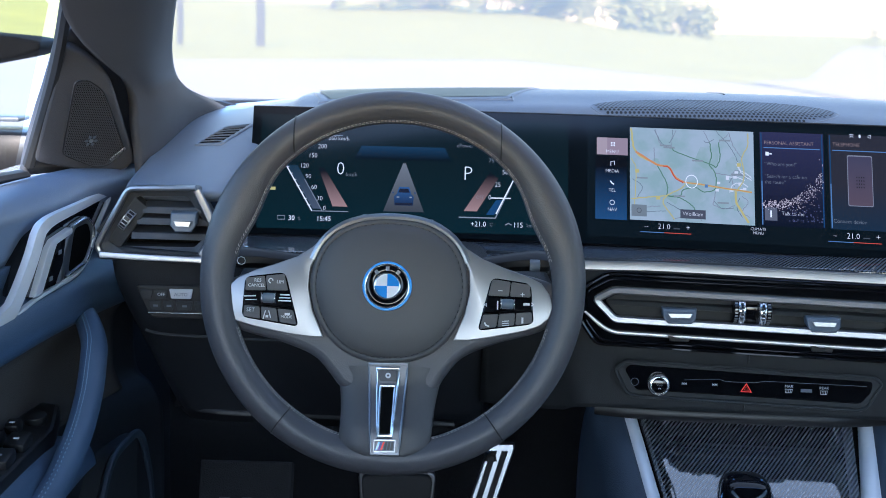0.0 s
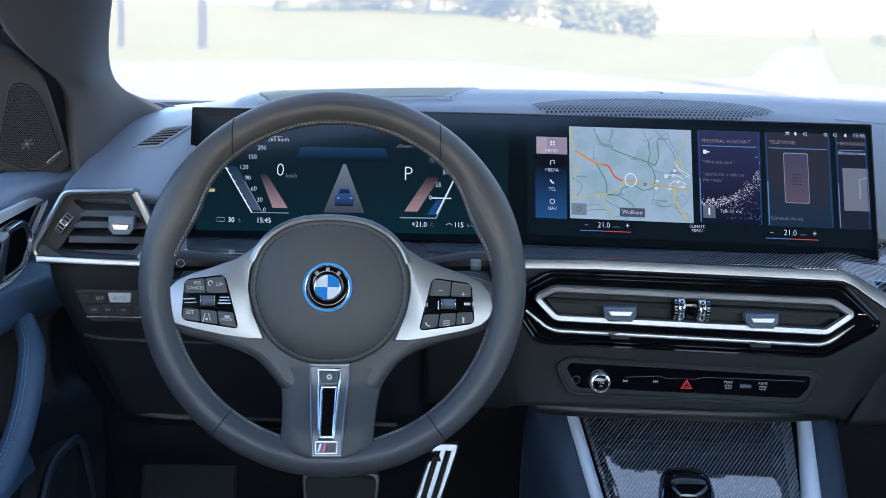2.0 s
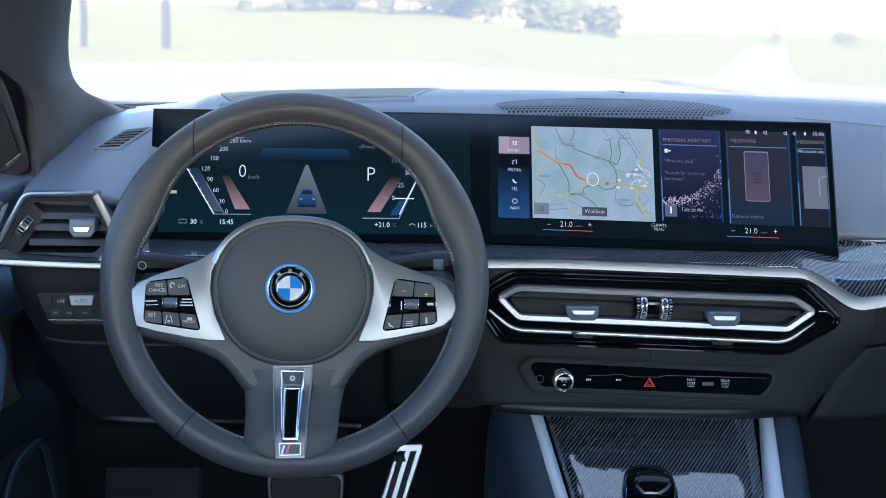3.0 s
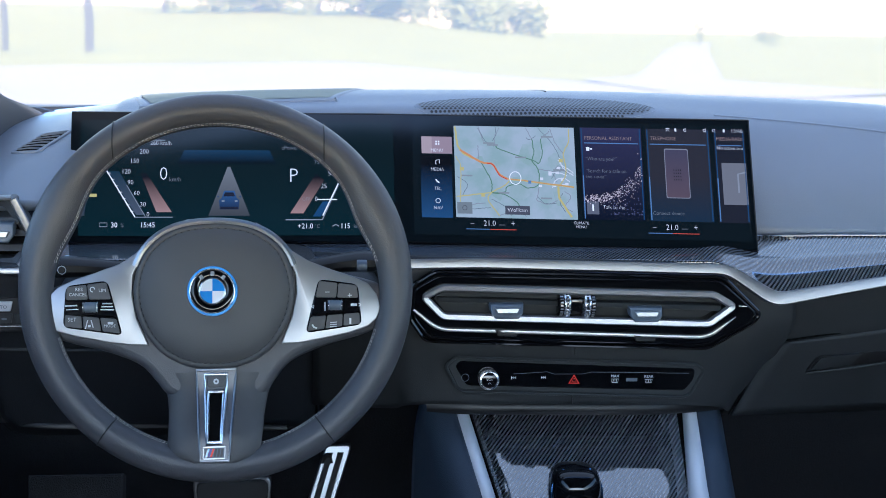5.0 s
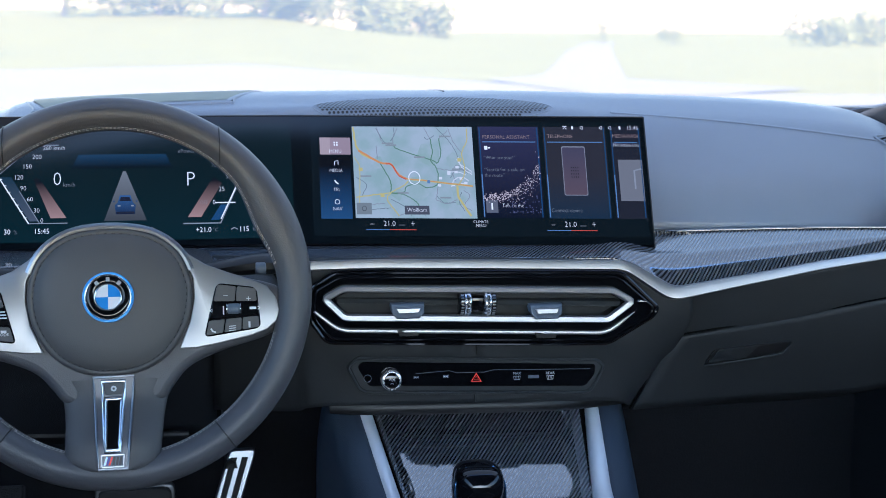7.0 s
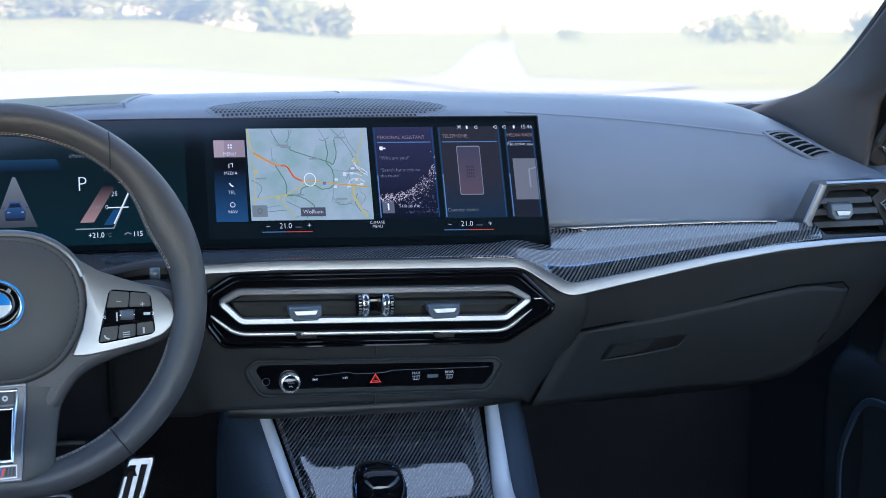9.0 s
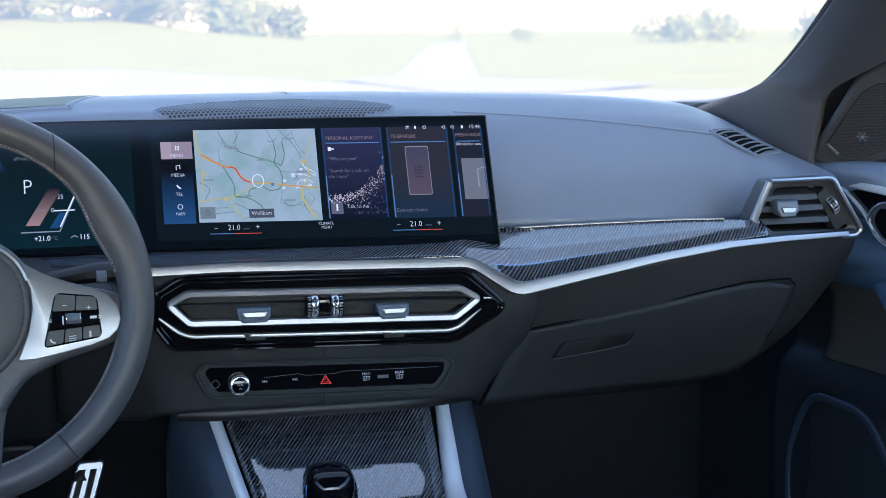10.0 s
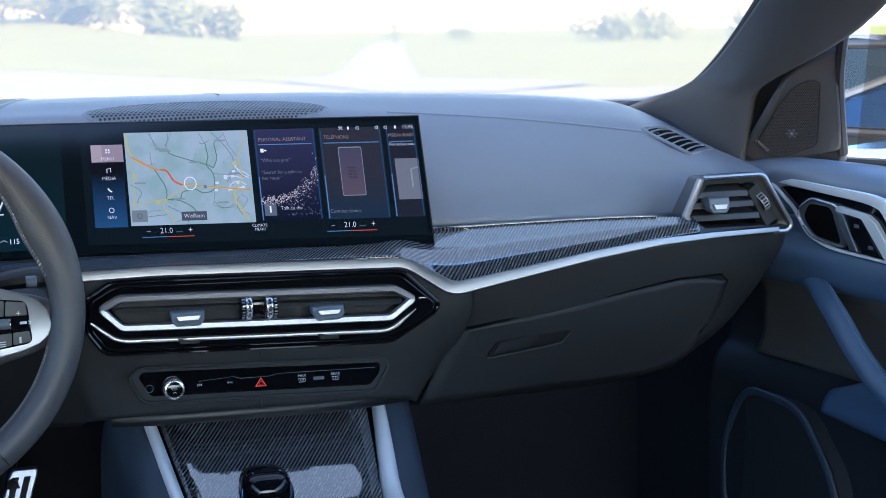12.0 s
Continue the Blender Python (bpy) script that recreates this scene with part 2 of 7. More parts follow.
def sweep(path, prof, face, closed=False, bm=None, cap=True, size=None):
    """Drags a closed profile (side, out) along a path; out is towards face. size: a width factor for each point."""
    bm = bm or bmesh.new()
    path = [Vector(p) for p in path]
    n = len(path)
    rings = []
    for i, p in enumerate(path):
        a, b = (path[i - 1], path[(i + 1) % n]) if closed else (path[max(i - 1, 0)], path[min(i + 1, n - 1)])
        t = (b - a).normalized()
        f = Vector(face)
        f = (f - t * f.dot(t)).normalized()
        s = t.cross(f)
        if closed or 0 < i < n - 1:
            u, w = (p - a).normalized(), (b - p).normalized()
            mitre = 1 / max(0.55, math.sqrt(max(0.0, (1 + u.dot(w)) / 2)))
        else:
            mitre = 1
        k = size[i] if size else 1
        rings.append([bm.verts.new(p + s * (x * mitre * k) + f * (y * k)) for x, y in prof])
    m = len(prof)
    for i in range(n if closed else n - 1):
        a, b = rings[i], rings[(i + 1) % n]
        for j in range(m):
            bm.faces.new((a[j], a[(j + 1) % m], b[(j + 1) % m], b[j]))
    if cap and not closed:
        bm.faces.new(rings[0][::-1])
        bm.faces.new(rings[-1])
    return bm


def oval(w, h, n=10):
    return [(w * math.cos(2 * math.pi * i / n), h * math.sin(2 * math.pi * i / n)) for i in range(n)]


def crown(w, h, lip=0.3):
    """A trim's profile: flat back, bevelled shoulders, slightly domed face."""
    return [(-w, -h), (-w, 0), (-w * (1 - lip), h), (0, h * 1.25), (w * (1 - lip), h), (w, 0), (w, -h)]


def block(c, size, bevel=0.0, m=None, bm=None, seg=2):
    own = bmesh.new()
    bmesh.ops.create_cube(own, size=1.0, matrix=Matrix.Diagonal((*size, 1)))
    if bevel:
        bmesh.ops.bevel(own, geom=own.edges[:], offset=bevel, segments=seg, profile=0.5, affect="EDGES", clamp_overlap=True)
    own.transform(Matrix.Translation(c) @ (m or Matrix()))
    return own if bm is None else join(bm, own)


def drum(c, axis, r, depth, n=32, bevel=0.0, r2=None, bm=None):
    """A turned disc or knob, its face towards axis."""
    own = bmesh.new()
    bmesh.ops.create_cone(own, cap_ends=True, segments=n, radius1=r, radius2=r if r2 is None else r2, depth=depth)
    if bevel:
        bmesh.ops.bevel(own, geom=[e for e in own.edges if abs(e.verts[0].co.z - e.verts[1].co.z) < 1e-6], offset=bevel, segments=2, profile=0.5, affect="EDGES")
    own.transform(Matrix.Translation(c) @ Vector(axis).to_track_quat("Z", "Y").to_matrix().to_4x4())
    return own if bm is None else join(bm, own)


def lettering(text, size, at, align="CENTER", bold=0.0):
    """Flat letters in the built-in font; at(x, y) gives the place of a point of the text's own plane."""
    cu = bpy.data.curves.new("letters", "FONT")
    cu.body, cu.size, cu.align_x, cu.align_y, cu.resolution_u, cu.offset = text, size, align, "CENTER", 2, bold * size
    ob = bpy.data.objects.new("letters", cu)
    me = bpy.data.meshes.new_from_object(ob)
    bm = bmesh.new()
    bm.from_mesh(me)
    for v in bm.verts:
        v.co = at(v.co.x, v.co.y)
    bpy.data.objects.remove(ob)
    bpy.data.curves.remove(cu)
    bpy.data.meshes.remove(me)
    return bm


def ribbon(pts, width, at, closed=False, bm=None, lift=0.0):
    """A flat line of that width on a surface at(x, y)."""
    bm = bm or bmesh.new()
    pts = [Vector((*p[:2], 0)) for p in pts]
    n = len(pts)
    pairs = []
    for i, p in enumerate(pts):
        a, b = (pts[i - 1], pts[(i + 1) % n]) if closed else (pts[max(i - 1, 0)], pts[min(i + 1, n - 1)])
        t = (b - a).normalized()
        s = Vector((-t.y, t.x, 0)) * width / 2
        pairs.append((bm.verts.new(at(*(p + s).xy)), bm.verts.new(at(*(p - s).xy))))
    for i in range(n if closed else n - 1):
        a, b = pairs[i], pairs[(i + 1) % n]
        bm.faces.new((a[0], a[1], b[1], b[0]))
    return bm


def patch(pts, at, bm=None):
    bm = bm or bmesh.new()
    bm.faces.new([bm.verts.new(at(*p)) for p in pts])
    return bm


def tile(x0, y0, x1, y1, at, r=0.0, bm=None):
    pts = [(x0, y0), (x1, y0), (x1, y1), (x0, y1)]
    return patch([tuple(p) for p in rounded(pts, r, 4)] if r else pts, at, bm)


# ---- outside: one sheet of meadow, a pale forecourt, a lane, far trees ----
def flat(points, z):
    bm = bmesh.new()
    bm.faces.new([bm.verts.new((x, y, z)) for x, y in points])
    return bm


def rise(x, y):
    """The meadow climbs gently towards the tree line ahead."""
    side = min(1.0, max(0.0, (30.0 - x) / 22.0))
    return 0.030 * max(0.0, min(y, 260.0) - 85.0) * side


rings = [[(r * math.cos(a), r * math.sin(a), rise(r * math.cos(a), r * math.sin(a))) for a in [2 * math.pi * i / 144 for i in range(144)]] for r in (0.5, 20, 60, 80, 95, 110, 125, 140, 160, 190, 230, 300, 500, 1200, 3500)]
bm = sheet(rings, True)
bm.faces.new([v for v in bm.verts][:144])
ground = solo("ground", bm, GRASS, "sunlit pale green meadow round the car", "ground", "structure")
solo("pavement", flat([(-60, -25), (14, -25), (12.5, 23), (9, 24), (7.3, 26), (5, 33), (1.6, 46), (-7.5, 37), (-60, 35)], 0.02), CONCRETE, "bleached pale concrete forecourt in bright sun", "pavement", "structure")
solo("road", flat([(6.6, 24), (8.4, 23), (11.4, 25.6), (9.5, 31), (24, 80), (41, 135), (38, 135), (22, 82), (8.3, 34), (6.3, 31)], 0.04), CONCRETE, "bright concrete lane crossing the meadow", "road", "structure")


def tree(name, at, height, width, leaves, label, seed):
    rnd = random.Random(seed)
    t = thing(name, at, label, "tree")
    x, y, z = at
    path = [(x, y, z), (x + 0.05 * width, y, z + height * 0.3), (x, y, z + height * 0.75)]
    trunk = sweep(spline(path, 7), oval(0.03 * height, 0.03 * height, 8), (0, -1, 0), size=[1 - 0.11 * i for i in range(7)])
    for k in range(5):
        a = 2 * math.pi * k / 5 + rnd.random()
        h = height * (0.3 + 0.08 * k)
        limb = [(x, y, z + h), (x + width * 0.2 * math.cos(a), y + width * 0.2 * math.sin(a), z + h + height * 0.12), (x + width * 0.36 * math.cos(a), y + width * 0.36 * math.sin(a), z + h + height * 0.2)]
        sweep(spline(limb, 4), oval(0.012 * height, 0.012 * height, 5), (0.1, -1, 0.2), bm=trunk, size=[1, 0.8, 0.5, 0.3])
    part("trunk", trunk, BARK, t)
    lumps = [(x + width * rnd.uniform(-0.36, 0.36), y + width * rnd.uniform(-0.36, 0.36), z + height * rnd.uniform(0.16, 0.84), width * rnd.uniform(0.16, 0.3)) for _ in range(11)]
    vs, fs = [], []
    for i in range(leaves):
        cx, cy, cz, r = lumps[i % len(lumps)]
        d = Vector((rnd.gauss(0, 1), rnd.gauss(0, 1), rnd.gauss(0, 0.8))).normalized() * r * rnd.uniform(0.55, 1.08)
        c = Vector((cx, cy, cz)) + d
        s = width * rnd.uniform(0.02, 0.05)
        u = Vector((rnd.gauss(0, 1), rnd.gauss(0, 1), rnd.gauss(0, 1))).normalized()
        w = u.orthogonal().normalized()
        k = len(vs)
        vs += [c - u * s, c + w * s * 0.7, c + u * s, c - w * s * 0.7]
        fs.append((k, k + 1, k + 2, k + 3))
    me = bpy.data.meshes.new("crown")
    me.from_pydata(vs, [], fs)
    bm = bmesh.new()
    bm.from_mesh(me)
    bpy.data.meshes.remove(me)
    part("crown", bm, LEAF, t)
    return t


for i in range(11):
    tree("tree", (-14 + 4.2 * i + (i % 3), 168 + 7 * (i % 4), rise(-14 + 4.2 * i, 175) - 0.1), 9.5 + 1.4 * (i % 3) - 0.5 * i, 7.5 + (i % 4), 2200, "broad green tree in the far hazy tree line", i)
for i in range(6):
    tree("tree", (52 + 4.6 * i, 112 + 4 * (i % 3), 0), 2.2 + 0.5 * (i % 4), 6.0, 1000, "low round tree on the far edge of the meadow", 40 + i)
tree("bush", (33.0, 112, 0), 2.2, 1.8, 700, "small rounded bush at the end of the lane", 60)
tree("bush", (40.3, 116, 0), 2.3, 2.8, 700, "small rounded bush beside the lane", 61)
for k, (x, y) in enumerate(((-11.6, 60), (-8.23, 60))):
    post = thing("post", (x, y, 0), "dark weathered wooden post standing in the meadow", "post", "posts in the meadow")
    path = [(x, y, -0.2), (x + 0.03, y, 1.2), (x - 0.02, y, 2.6), (x + 0.02, y, 4.2)]
    part("shaft", sweep(spline(path, 9), oval(0.13 + 0.05 * k, 0.13, 10), (0, -1, 0)), BARK, post)
    part("cap", block((x + 0.02, y, 4.25), (0.55, 0.5, 0.1), 0.03), BARK, post)

# ---- the cabin's shell ----
solo("floor", block((0, 0.75, 0.22), (1.5, 3.6, 0.04)), CARPET, "black carpeted car floor", "floor", "structure")
bm = loft([[(-0.60, y, 1.215 + 0.02 * k), (-0.3, y, 1.275 + 0.02 * k), (0, y, 1.29 + 0.02 * k), (0.3, y, 1.275 + 0.02 * k), (0.60, y, 1.215 + 0.02 * k)] for k, y in ((0, 1.2), (1, 0.6), (1, 0.0), (0, -0.8))], 12, 20)
solo("ceiling", bm, HEADLINER, "dark anthracite cloth headliner", "ceiling", "structure", thick=0.03)
# added out of view: blocks low sun, its height sets the light from behind
solo("unseen_rear_wall", block((0, -0.86, 0.565), (1.5, 0.06, 0.73)), PLASTIC, "unseen dark wall added behind the cabin to shape the light", "wall", "structure")
solo("wall_front", block((0, 1.98, 0.6), (1.5, 0.05, 0.78)), CARPET, "black carpeted front bulkhead of the footwells", "wall", "structure")
glass_rows = [[(-0.70, 1.66, 1.0), (-0.4, 1.93, 1.0), (0, 1.99, 1.0), (0.4, 1.93, 1.0), (0.70, 1.66, 1.0)],
              [(-0.70, 1.47, 1.115), (-0.38, 1.68, 1.135), (0, 1.73, 1.14), (0.38, 1.68, 1.135), (0.70, 1.47, 1.115)],
              [(-0.66, 1.12, 1.24), (-0.35, 1.23, 1.285), (0, 1.25, 1.30), (0.35, 1.23, 1.285), (0.66, 1.12, 1.24)]]
pane = solo("windscreen", loft(glass_rows, 10, 24), GLASS, "clear curved windscreen above the dashboard", "windscreen", "structure")
pane.visible_shadow = False

for s in (-1, 1):
    pil = thing("pillar_trim", (s * 0.68, 1.56, 0.94), "dark grey cloth covered windscreen pillar trim", "pillar trim", "pillar trims", "structure")
    rows = [[(0.60, 1.79, 0.990), (0.63, 1.72, 0.978), (0.646, 1.65, 0.945), (0.656, 1.60, 0.925), (0.664, 1.585, 0.912)],
            [(0.636, 1.70, 1.012), (0.640, 1.655, 1.008), (0.648, 1.61, 1.0), (0.658, 1.585, 0.99), (0.668, 1.57, 0.98)],
            [(0.638, 1.615, 1.050), (0.642, 1.58, 1.047), (0.649, 1.56, 1.04), (0.659, 1.545, 1.037), (0.668, 1.533, 1.034)],
            [(0.605, 1.464, 1.118), (0.611, 1.43, 1.118), (0.626, 1.40, 1.116), (0.655, 1.37, 1.115), (0.684, 1.355, 1.113)],
            [(0.53, 1.20, 1.235), (0.54, 1.17, 1.235), (0.56, 1.13, 1.235), (0.59, 1.10, 1.235), (0.615, 1.08, 1.235)]]
    rows = [[(s * x, y, z) for x, y, z in r] for r in rows]
    part("cover", loft(rows, 28, 22), PILLAR, pil, thick=0.012)
    seam = [(s * x, y, z) for x, y, z in ((0.654, 1.585, 0.992), (0.656, 1.535, 1.036), (0.637, 1.385, 1.1155), (0.575, 1.115, 1.238))]
    part("seam", sweep(spline(seam, 16), oval(0.0045, 0.0035, 6), (-s, -1, 0)), RUBBER, pil)
    part("edge_seal", sweep(spline([(s * x, y + 0.004, z) for x, y, z in ((0.585, 1.80, 0.99), (0.60, 1.79, 0.994), (0.636, 1.70, 1.014), (0.638, 1.615, 1.052), (0.605, 1.464, 1.12), (0.53, 1.20, 1.237))], 24), oval(0.004, 0.004, 6), (-s, -1, 0)), RUBBER, pil)

# ---- dashboard ----
dash = thing("dashboard", (0, 1.7, 0.7), "dark blue-grey dashboard with carbon inlay and silver trim strip", "dashboard", kind="structure")
prof = [(-0.648, ((1.74, .972), (1.70, .967), (1.66, .960), (1.60, .948), (1.53, .938), (1.47, .928), (1.455, .918))),
        (-0.61, ((1.80, .990), (1.75, .987), (1.70, .981), (1.62, .965), (1.53, .946), (1.47, .930), (1.455, .920))),
        (-0.55, ((1.88, .995), (1.80, .996), (1.73, .993), (1.65, .985), (1.58, .970), (1.50, .938), (1.46, .920))),
        (-0.505, ((1.93, 0.998), (1.80, 1.003), (1.70, 1.003), (1.64, 0.996), (1.605, .985), (1.57, .950), (1.56, .89))),
        (-0.455, ((1.94, 1.006), (1.80, 1.014), (1.70, 1.0165), (1.64, 1.007), (1.605, .994), (1.575, .95), (1.565, .885))),
        (-0.20, ((1.95, 1.010), (1.82, 1.021), (1.70, 1.026), (1.64, 1.017), (1.605, 1.002), (1.60, .95), (1.59, .88))),
        (0.08, ((1.95, 1.010), (1.82, 1.021), (1.70, 1.0265), (1.635, 1.017), (1.595, 1.000), (1.565, .95), (1.55, .88))),
        (0.22, ((1.95, 1.006), (1.82, 1.018), (1.70, 1.022), (1.64, 1.010), (1.59, .989), (1.535, .94), (1.505, .880))),
        (0.40, ((1.93, 1.004), (1.82, 1.012), (1.71, 1.015), (1.65, 1.003), (1.60, .982), (1.535, .935), (1.502, .876))),
        (0.52, ((1.90, 1.000), (1.80, 1.005), (1.71, 1.005), (1.65, .993), (1.60, .974), (1.53, .925), (1.50, .874))),
        (0.57, ((1.85, .995), (1.78, .996), (1.70, .992), (1.64, .978), (1.58, .960), (1.51, .935), (1.47, .918))),
        (0.625, ((1.74, .972), (1.70, .967), (1.66, .960), (1.60, .948), (1.53, .938), (1.47, .928), (1.455, .918)))]
part("upper_pad", loft([[(x, y, z) for y, z in p] for x, p in prof], 90, 40), PAD, dash, thick=0.01)
# a stitched fold line along the crest and the cover's centre joint
part("joint", sweep([(0.012, 1.80, 1.0235), (0.012, 1.70, 1.0275), (0.012, 1.69, 1.0268)], oval(0.0012, 0.0012, 6), (0, 0, 1)), BLACK, dash)

# carbon ledge below the screen and inlay before the passenger
rows, tops = [], []
for x, yt, zt, yb, zb in ((-0.56, 1.54, .868, 1.44, .866), (-0.2, 1.54, .866, 1.440, .864), (0.10, 1.515, .870, 1.435, .862), (0.165, 1.50, .874, 1.428, .857),
                          (0.212, 1.498, .877, 1.414, .829), (0.30, 1.496, .878, 1.413, .8405), (0.41, 1.495, .878, 1.413, .8575), (0.47, 1.491, .877, 1.414, .8645), (0.513, 1.478, .876, 1.415, .8680)):
    k = min(1.0, max(0.0, (x - 0.155) / 0.057))
    plain = spline([(yt + (yb - yt) * a, zt + (zb - zt) * b, 0) for a, b in ((1.0, 1.0), (0.67, 0.36), (0.34, 0.08), (0.0, 0.0))], 12)
    r0, r1 = (1.1 - zt) / yt, (1.1 - zb) / yb
    rm = r1 + (r0 - r1) * 0.52
    d1 = (1.1 - zb - rm * yb) / (1.7 + rm)
    ym, zm = yb + d1, zb + 1.7 * d1
    d2 = (1.1 - zm - r0 * ym) / (0.33 + r0)
    yn, zn = ym + d2, zm + 0.33 * d2
    if 0.2 < x < 0.5:
        tops.append((x, yn - 0.001, zn + 0.0012))
    fold = [Vector((yb, zb, 0)).lerp(Vector((ym, zm, 0)), f) for f in (0, 0.33, 0.67)] + [Vector((ym, zm, 0)).lerp(Vector((yn, zn, 0)), f) for f in (0.1, 0.3, 0.5, 0.7, 0.88, 1)] + [Vector((yn, zn, 0)).lerp(Vector((yt, zt - 0.001, 0)), f) for f in (0.1, 0.5, 1)]
    rows.append([(x, p.x * k + q.x * (1 - k), p.y * k + q.y * (1 - k)) for p, q in zip(fold, plain)])
part("carbon_inlay", woven(loft(rows, 80, 44), 80, True), CARBON, dash, "glossy lacquered carbon fibre inlay", thick=0.006)
part("inlay_edge", sweep(spline(tops, 30), crown(0.0011, 0.001), (0, -1, 0.3)), SATIN, dash)

# silver strip that runs under the inlay, down round the centre vents and out to the side vent
strip = [(-0.30, 1.43, .860), (-0.10, 1.43, .861), (0.08, 1.43, .857), (0.158, 1.428, .853), (0.174, 1.424, .847), (0.197, 1.414, .830), (0.214, 1.410, .8245), (0.236, 1.410, .827), (0.30, 1.410, .838), (0.38, 1.410, .851), (0.46, 1.410, .8605), (0.53, 1.411, .864), (0.612, 1.412, .8655)]
wide = [0.58, 0.58, 0.60, 0.66, 0.74, 0.86, 0.88, 0.78, 0.68, 0.58, 0.47, 0.39, 0.34]
bends = [Vector(p) for p in ((-0.30, 1.43, .860), (-0.10, 1.43, .861), (0.164, 1.427, .8535), (0.2105, 1.4105, .8235), (0.30, 1.410, .838), (0.38, 1.410, .851), (0.46, 1.410, .8605), (0.53, 1.411, .864), (0.612, 1.412, .8655))]
fine_path = [bends[0]]
for a, b, c in zip(bends, bends[1:], bends[2:]):
    u, w = b + (a - b).normalized() * 0.012, b + (c - b).normalized() * 0.012
    fine_path += [u * (1 - f) ** 2 + b * (2 * f * (1 - f)) + w * f * f for f in (0, 0.25, 0.5, 0.75, 1)]
fine_path.append(bends[-1])
fine_size = [float(np.interp(v.x, [q[0] for q in strip], wide)) for v in fine_path]
part("silver_strip", sweep(fine_path, crown(0.0085, 0.003, 0.14), (0, -1, 0.25), size=fine_size), SPOKE, dash, "satin silver trim strip")
part("silver_strip", sweep(spline([(-0.667, 1.425, .859), (-0.60, 1.424, .857), (-0.50, 1.428, .855), (-0.40, 1.43, .857)], 16), crown(0.004, 0.003), (0, -1, 0.2)), SATIN, dash, "satin silver trim strip")

# lower panels: driver's knee panel, centre stack, glovebox side
def lower(rows, nu=30, nv=16):
    return loft(rows, nu, nv)


part("centre_stack", lower([[(-0.27, 1.47, .868), (-0.27, 1.475, .80), (-0.27, 1.50, .74), (-0.27, 1.53, .69)],
                            [(-0.20, 1.452, .868), (-0.20, 1.455, .79), (-0.195, 1.468, .745), (-0.185, 1.49, .695)],
                            [(-0.15, 1.446, .866), (-0.15, 1.447, .785), (-0.15, 1.456, .745), (-0.15, 1.462, .705)],
                            [(0, 1.442, .864), (0, 1.443, .785), (0, 1.450, .745), (0, 1.455, .704)],
                            [(0.15, 1.438, .856), (0.15, 1.438, .780), (0.15, 1.448, .74), (0.15, 1.458, .700)],
                            [(0.195, 1.425, .832), (0.198, 1.428, .790), (0.192, 1.452, .735), (0.180, 1.475, .690)],
                            [(0.235, 1.418, .825), (0.235, 1.43, .790), (0.215, 1.465, .735), (0.20, 1.50, .685)]], 50, 24), PLASTIC, dash, thick=0.006)
part("stack_joint", sweep([(0.004, 1.4362, .783), (0.004, 1.4385, .760)], oval(0.0008, 0.0008, 6), (0, -1, 0)), BLACK, dash)
part("stack_joint", sweep([(0.004, 1.4462, .718), (0.004, 1.4480, .704)], oval(0.0008, 0.0008, 6), (0, -1, 0)), BLACK, dash)
part("lower_lip", sweep(spline([(-0.15, 1.468, .701), (-0.10, 1.457, .700), (0, 1.452, .699), (0.10, 1.455, .697), (0.18, 1.478, .695)], 20), oval(0.008, 0.004, 10), (0, -1, 0.2)), BLACK, dash)
part("passenger_panel", lower([[(0.215, 1.425, .828), (0.21, 1.45, .78), (0.20, 1.48, .73), (0.19, 1.515, .675)],
                               [(0.32, 1.420, .842), (0.32, 1.442, .78), (0.32, 1.48, .72), (0.32, 1.52, .675)],
                               [(0.45, 1.420, .860), (0.45, 1.438, .80), (0.45, 1.475, .73), (0.45, 1.52, .678)],
                               [(0.56, 1.425, .866), (0.57, 1.440, .82), (0.565, 1.48, .745), (0.54, 1.54, .685)],
                               [(0.635, 1.44, .868), (0.635, 1.465, .825), (0.61, 1.52, .75), (0.57, 1.60, .685)],
                               [(0.66, 1.50, .868), (0.655, 1.53, .825), (0.63, 1.58, .75), (0.60, 1.66, .685)]], 44, 22), PLASTIC, dash, thick=0.006)
part("driver_panel", lower([[(-0.665, 1.50, .866), (-0.66, 1.51, .82), (-0.645, 1.545, .75), (-0.62, 1.60, .67)],
                            [(-0.655, 1.44, .866), (-0.648, 1.448, .82), (-0.63, 1.475, .765), (-0.60, 1.53, .665)],
                            [(-0.56, 1.436, .862), (-0.56, 1.443, .82), (-0.56, 1.462, .765), (-0.56, 1.52, .66)],
                            [(-0.40, 1.45, .862), (-0.40, 1.455, .82), (-0.40, 1.47, .76), (-0.40, 1.53, .655)],
                            [(-0.26, 1.47, .862), (-0.26, 1.475, .82), (-0.265, 1.50, .75), (-0.27, 1.54, .66)]], 40, 20), LINING, dash, thick=0.006)
part("knee_fold", sweep(spline([(-0.63, 1.468, .772), (-0.60, 1.461, .769), (-0.50, 1.458, .767), (-0.40, 1.464, .765)], 16), oval(0.0022, 0.0015, 6), (0, -1, 0.3)), PLASTIC, dash)
part("knee_edge", sweep(spline([(-0.61, 1.53, .676), (-0.56, 1.512, .672), (-0.45, 1.52, .668), (-0.30, 1.53, .66)], 16), oval(0.004, 0.003, 8), (0, -1, 0.3)), BLACK, dash)

# ---- curved display ----
DIP = radians(-10.6)
_arc = [(-0.536, 1.530)]
for i in range(380):
    q = min(1, max(0, (-0.01 + i * 0.002 - 0.29) / 0.09))
    a = DIP * q * q * (3 - 2 * q)
    _arc.append((_arc[-1][0] + 0.002 * math.cos(a), _arc[-1][1] + 0.002 * math.sin(a)))
RISE = Vector((0, 0.3566, 0.9343))


